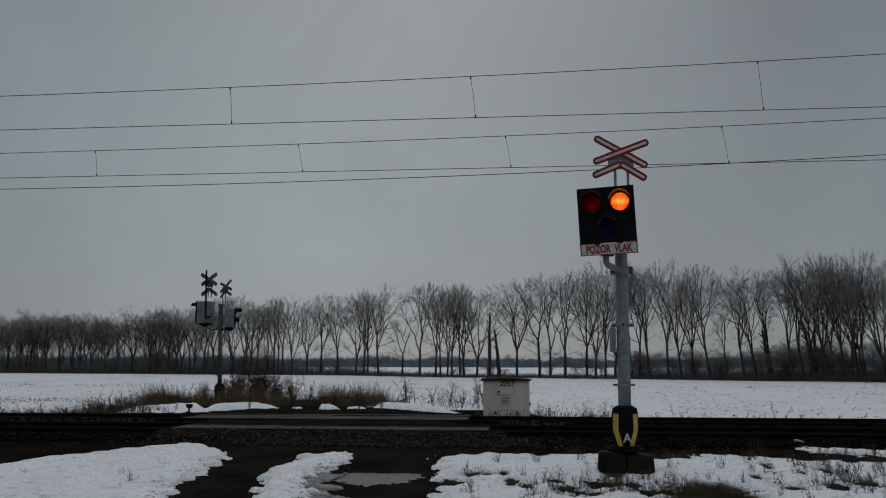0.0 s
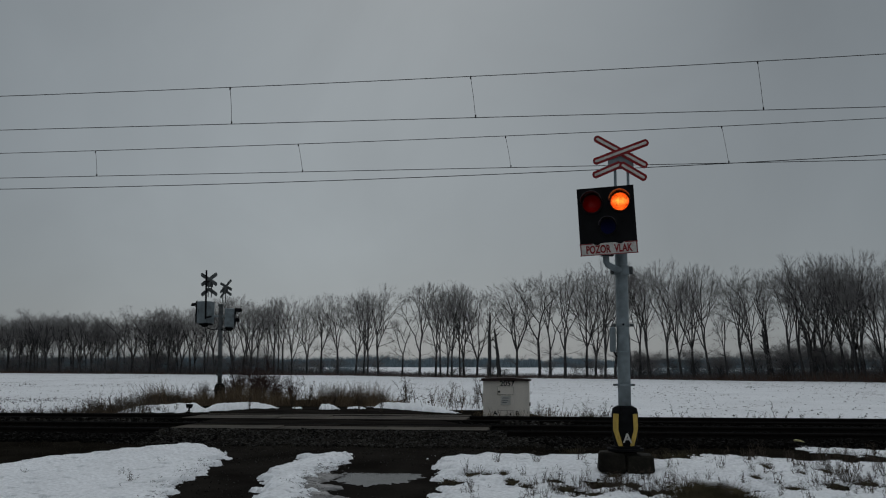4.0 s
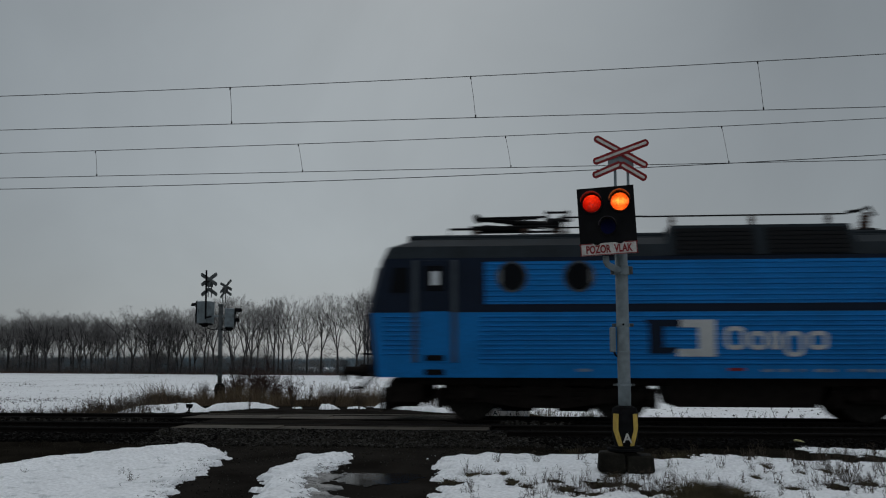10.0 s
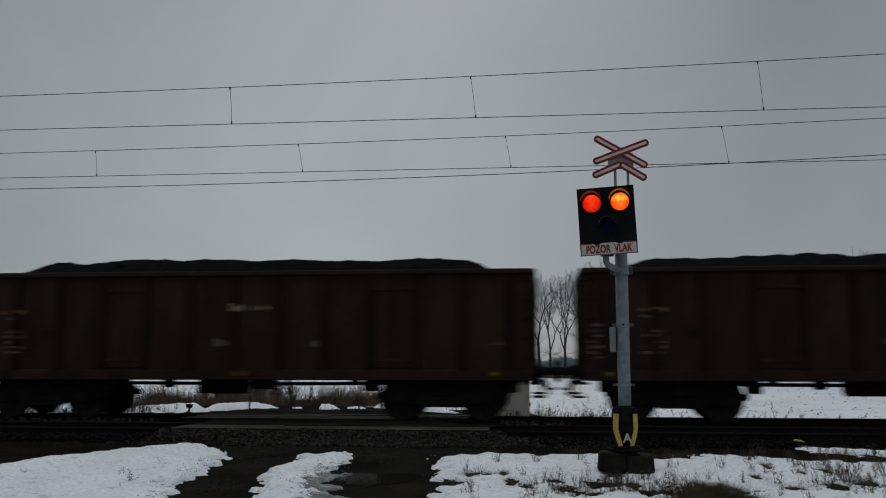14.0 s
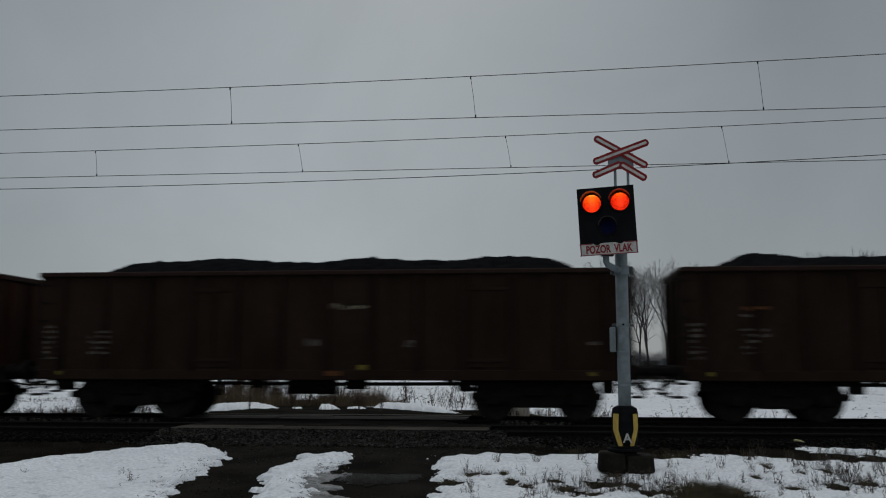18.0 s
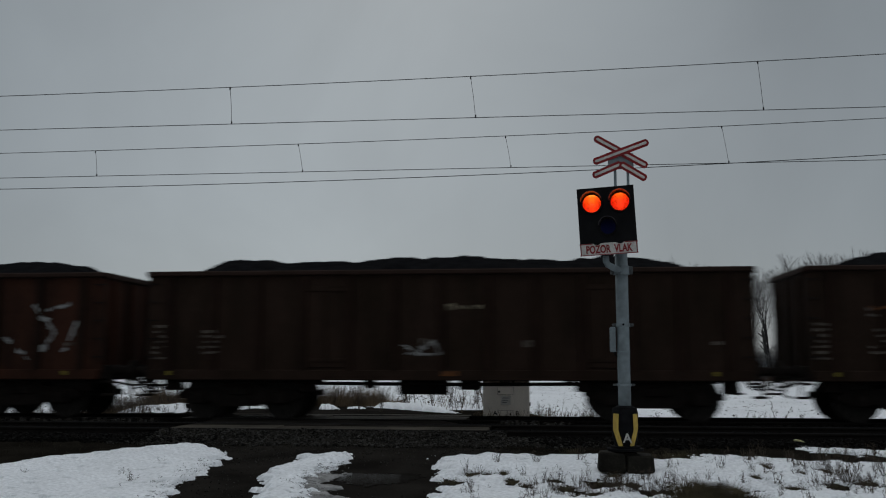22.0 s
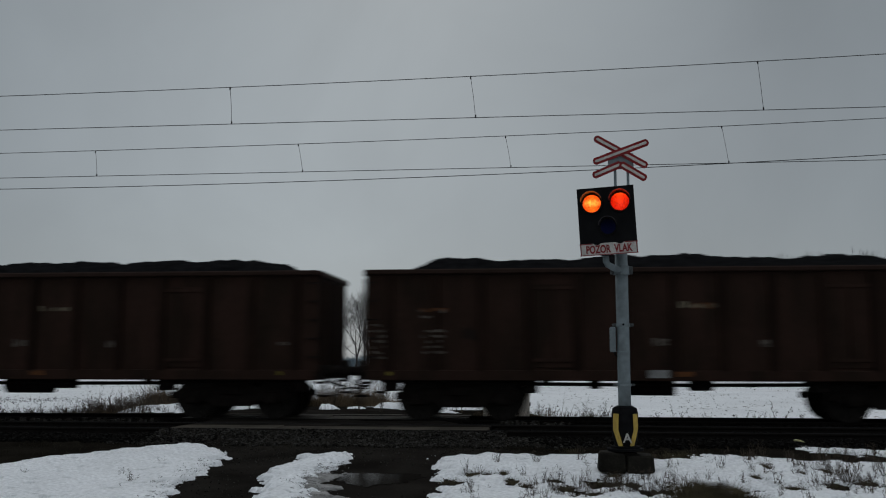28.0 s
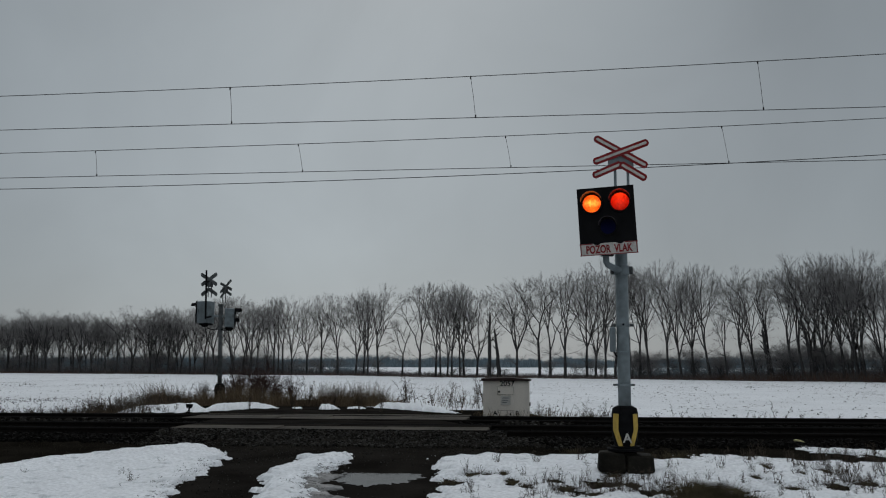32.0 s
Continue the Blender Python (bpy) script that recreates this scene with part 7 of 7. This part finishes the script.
    part("equipment_box", Geo().add([(u, y, z) for z, a in ((0.92, 6.9), (0.32, 7.1)) for u in (a, LOCO_LEN - a) for y in (-1.15, 1.15)], [(0, 1, 3, 2), (4, 6, 7, 5), (0, 4, 5, 1), (2, 3, 7, 6), (0, 2, 6, 4), (1, 5, 7, 3)]), RUNNING, root, "black equipment box under the floor")
    frame_mesh = bogie_frame_mesh(3.2, 0.6).mesh("side_frame", RUNNING)
    for u in (4.4, LOCO_LEN - 4.4):
        b = make_bogie(root, u, LOCO_WHEEL, frame_mesh, 3.2, 0.60, 1.08)
        for k in (-0.62, 0.62):
            part("traction_motor", Geo().box((k, 0, 0.50), (0.95, 1.5, 0.62), 0.12), RUNNING, b)
        for k in (-2.25, 2.25):
            part("brake_gear", Geo().box((k, -0.9, 0.48), (0.22, 0.3, 0.42), 0.04).tube([(k, -1.0, 0.7), (k - 0.3, -1.0, 0.3)], 0.04, 6), RUNNING, b)
        for k in (-0.75, 0.75):
            for sy in (-1, 1):
                g = Geo()
                for q in range(4):
                    g.disc((k, sy * 1.12, 0.48 + q * 0.1), 0.13, 0.06, "z", 12)
                part("coil_spring", g, RUNNING, b)
    for u in (1.42, LOCO_LEN - 1.42):
        for sy in (-1, 1):
            part("sand_box", Geo().box((u, sy * 1.05, 0.60), (0.78, 0.35, 0.60), 0.10), RUNNING, root)
    buffers(root, LOCO_LEN, 1.06, 0.60)
    return root


LOCO = build_loco()


# ---- what moves ----
def train_x(t):
    """Where the first wagon's front buffers are."""
    k = t - 20
    return -192.964 - 20.43289 * k + 0.0162535 * k * k + 0.000252985 * k ** 3


def spin(vehicle, offset, radius):
    """Turn the wheels while the vehicle is by the crossing."""
    start = None
    for i in range(0, 961):
        x = train_x(i / 30) + offset
        if start is None and x < 17:
            start = i
        if x < -33:
            stop = i
            break
    else:
        stop = 960
    if start is None:
        return
    x0 = train_x(start / 30)
    for b in vehicle.children:
        if not b.name.startswith("bogie"):
            continue
        for w in b.children:
            if w.name.startswith("wheelset"):
                at = w.matrix_basis.translation.copy()
                rows = [(0.0, Matrix.Translation(at))] if start > 0 else []
                for i in range(start, stop + 1):
                    a = (train_x(i / 30) - x0) / radius
                    rows.append((i / 30, Matrix.Translation(at) @ Matrix.Rotation(a, 4, "Y")))
                if stop < 960:
                    rows.append((32.0, rows[-1][1]))
                walk(w, rows)


def beat(k):
    """When the k-th flash passes from the one lamp to the other."""
    return k + 0.27 - float(np.interp(k, [0, 3, 6, 9, 13, 17, 24, 32], [0, 0.04, 0.19, 0.20, 0.235, 0.285, 0.31, 0.35]))


def lamp_rows(second):
    """The drum's turns, in place of dimming: each lamp is lit for about half of a beat, fading in and out."""
    rows = []
    for k in range(-2, 35):
        up, down = (beat(k) + 0.465, beat(k + 1)) if second else (beat(k), beat(k) + 0.465)
        for t0, keys in ((up, ((-0.155, -235), (-0.085, -150), (-0.03, -90), (0.02, -45), (0.07, 0))), (down, ((-0.06, 0), (0.0, -45), (0.05, -85), (0.13, -150), (0.22, -235)))):
            rows += [(t0 + d, a) for d, a in keys]
    rows.sort()
    ts, angles = [q[0] for q in rows], [q[1] for q in rows]
    out = [(0.0, float(np.interp(0.0, ts, angles)))] + [q for q in rows if 0.04 < q[0] < 31.96]
    out.append((32.0, float(np.interp(32.0, ts, angles))))
    return out


def motions():
    times = [0, 3, 6, 8, 9, 10, 11, 12, 14, 16, 18, 20, 22, 24, 26, 28, 30, 31, 32]
    walk(LOCO, [(t, pose(train_x(t) - LOCO_LEN, FAR_Y, 0)) for t in times])
    spin(LOCO, -LOCO_LEN, 0.60)
    for k, w in enumerate(WAGONS):
        walk(w, [(t, pose(train_x(t) + k * WL, FAR_Y, 0)) for t in times])
        spin(w, k * WL, 0.46)
    for ob, second in zip(LAMP_DRUMS, (False, True)):
        at = ob.matrix_basis.copy()
        walk(ob, [(t, at @ pose(0, 0, 0, a)) for t, a in lamp_rows(second)])


motions()
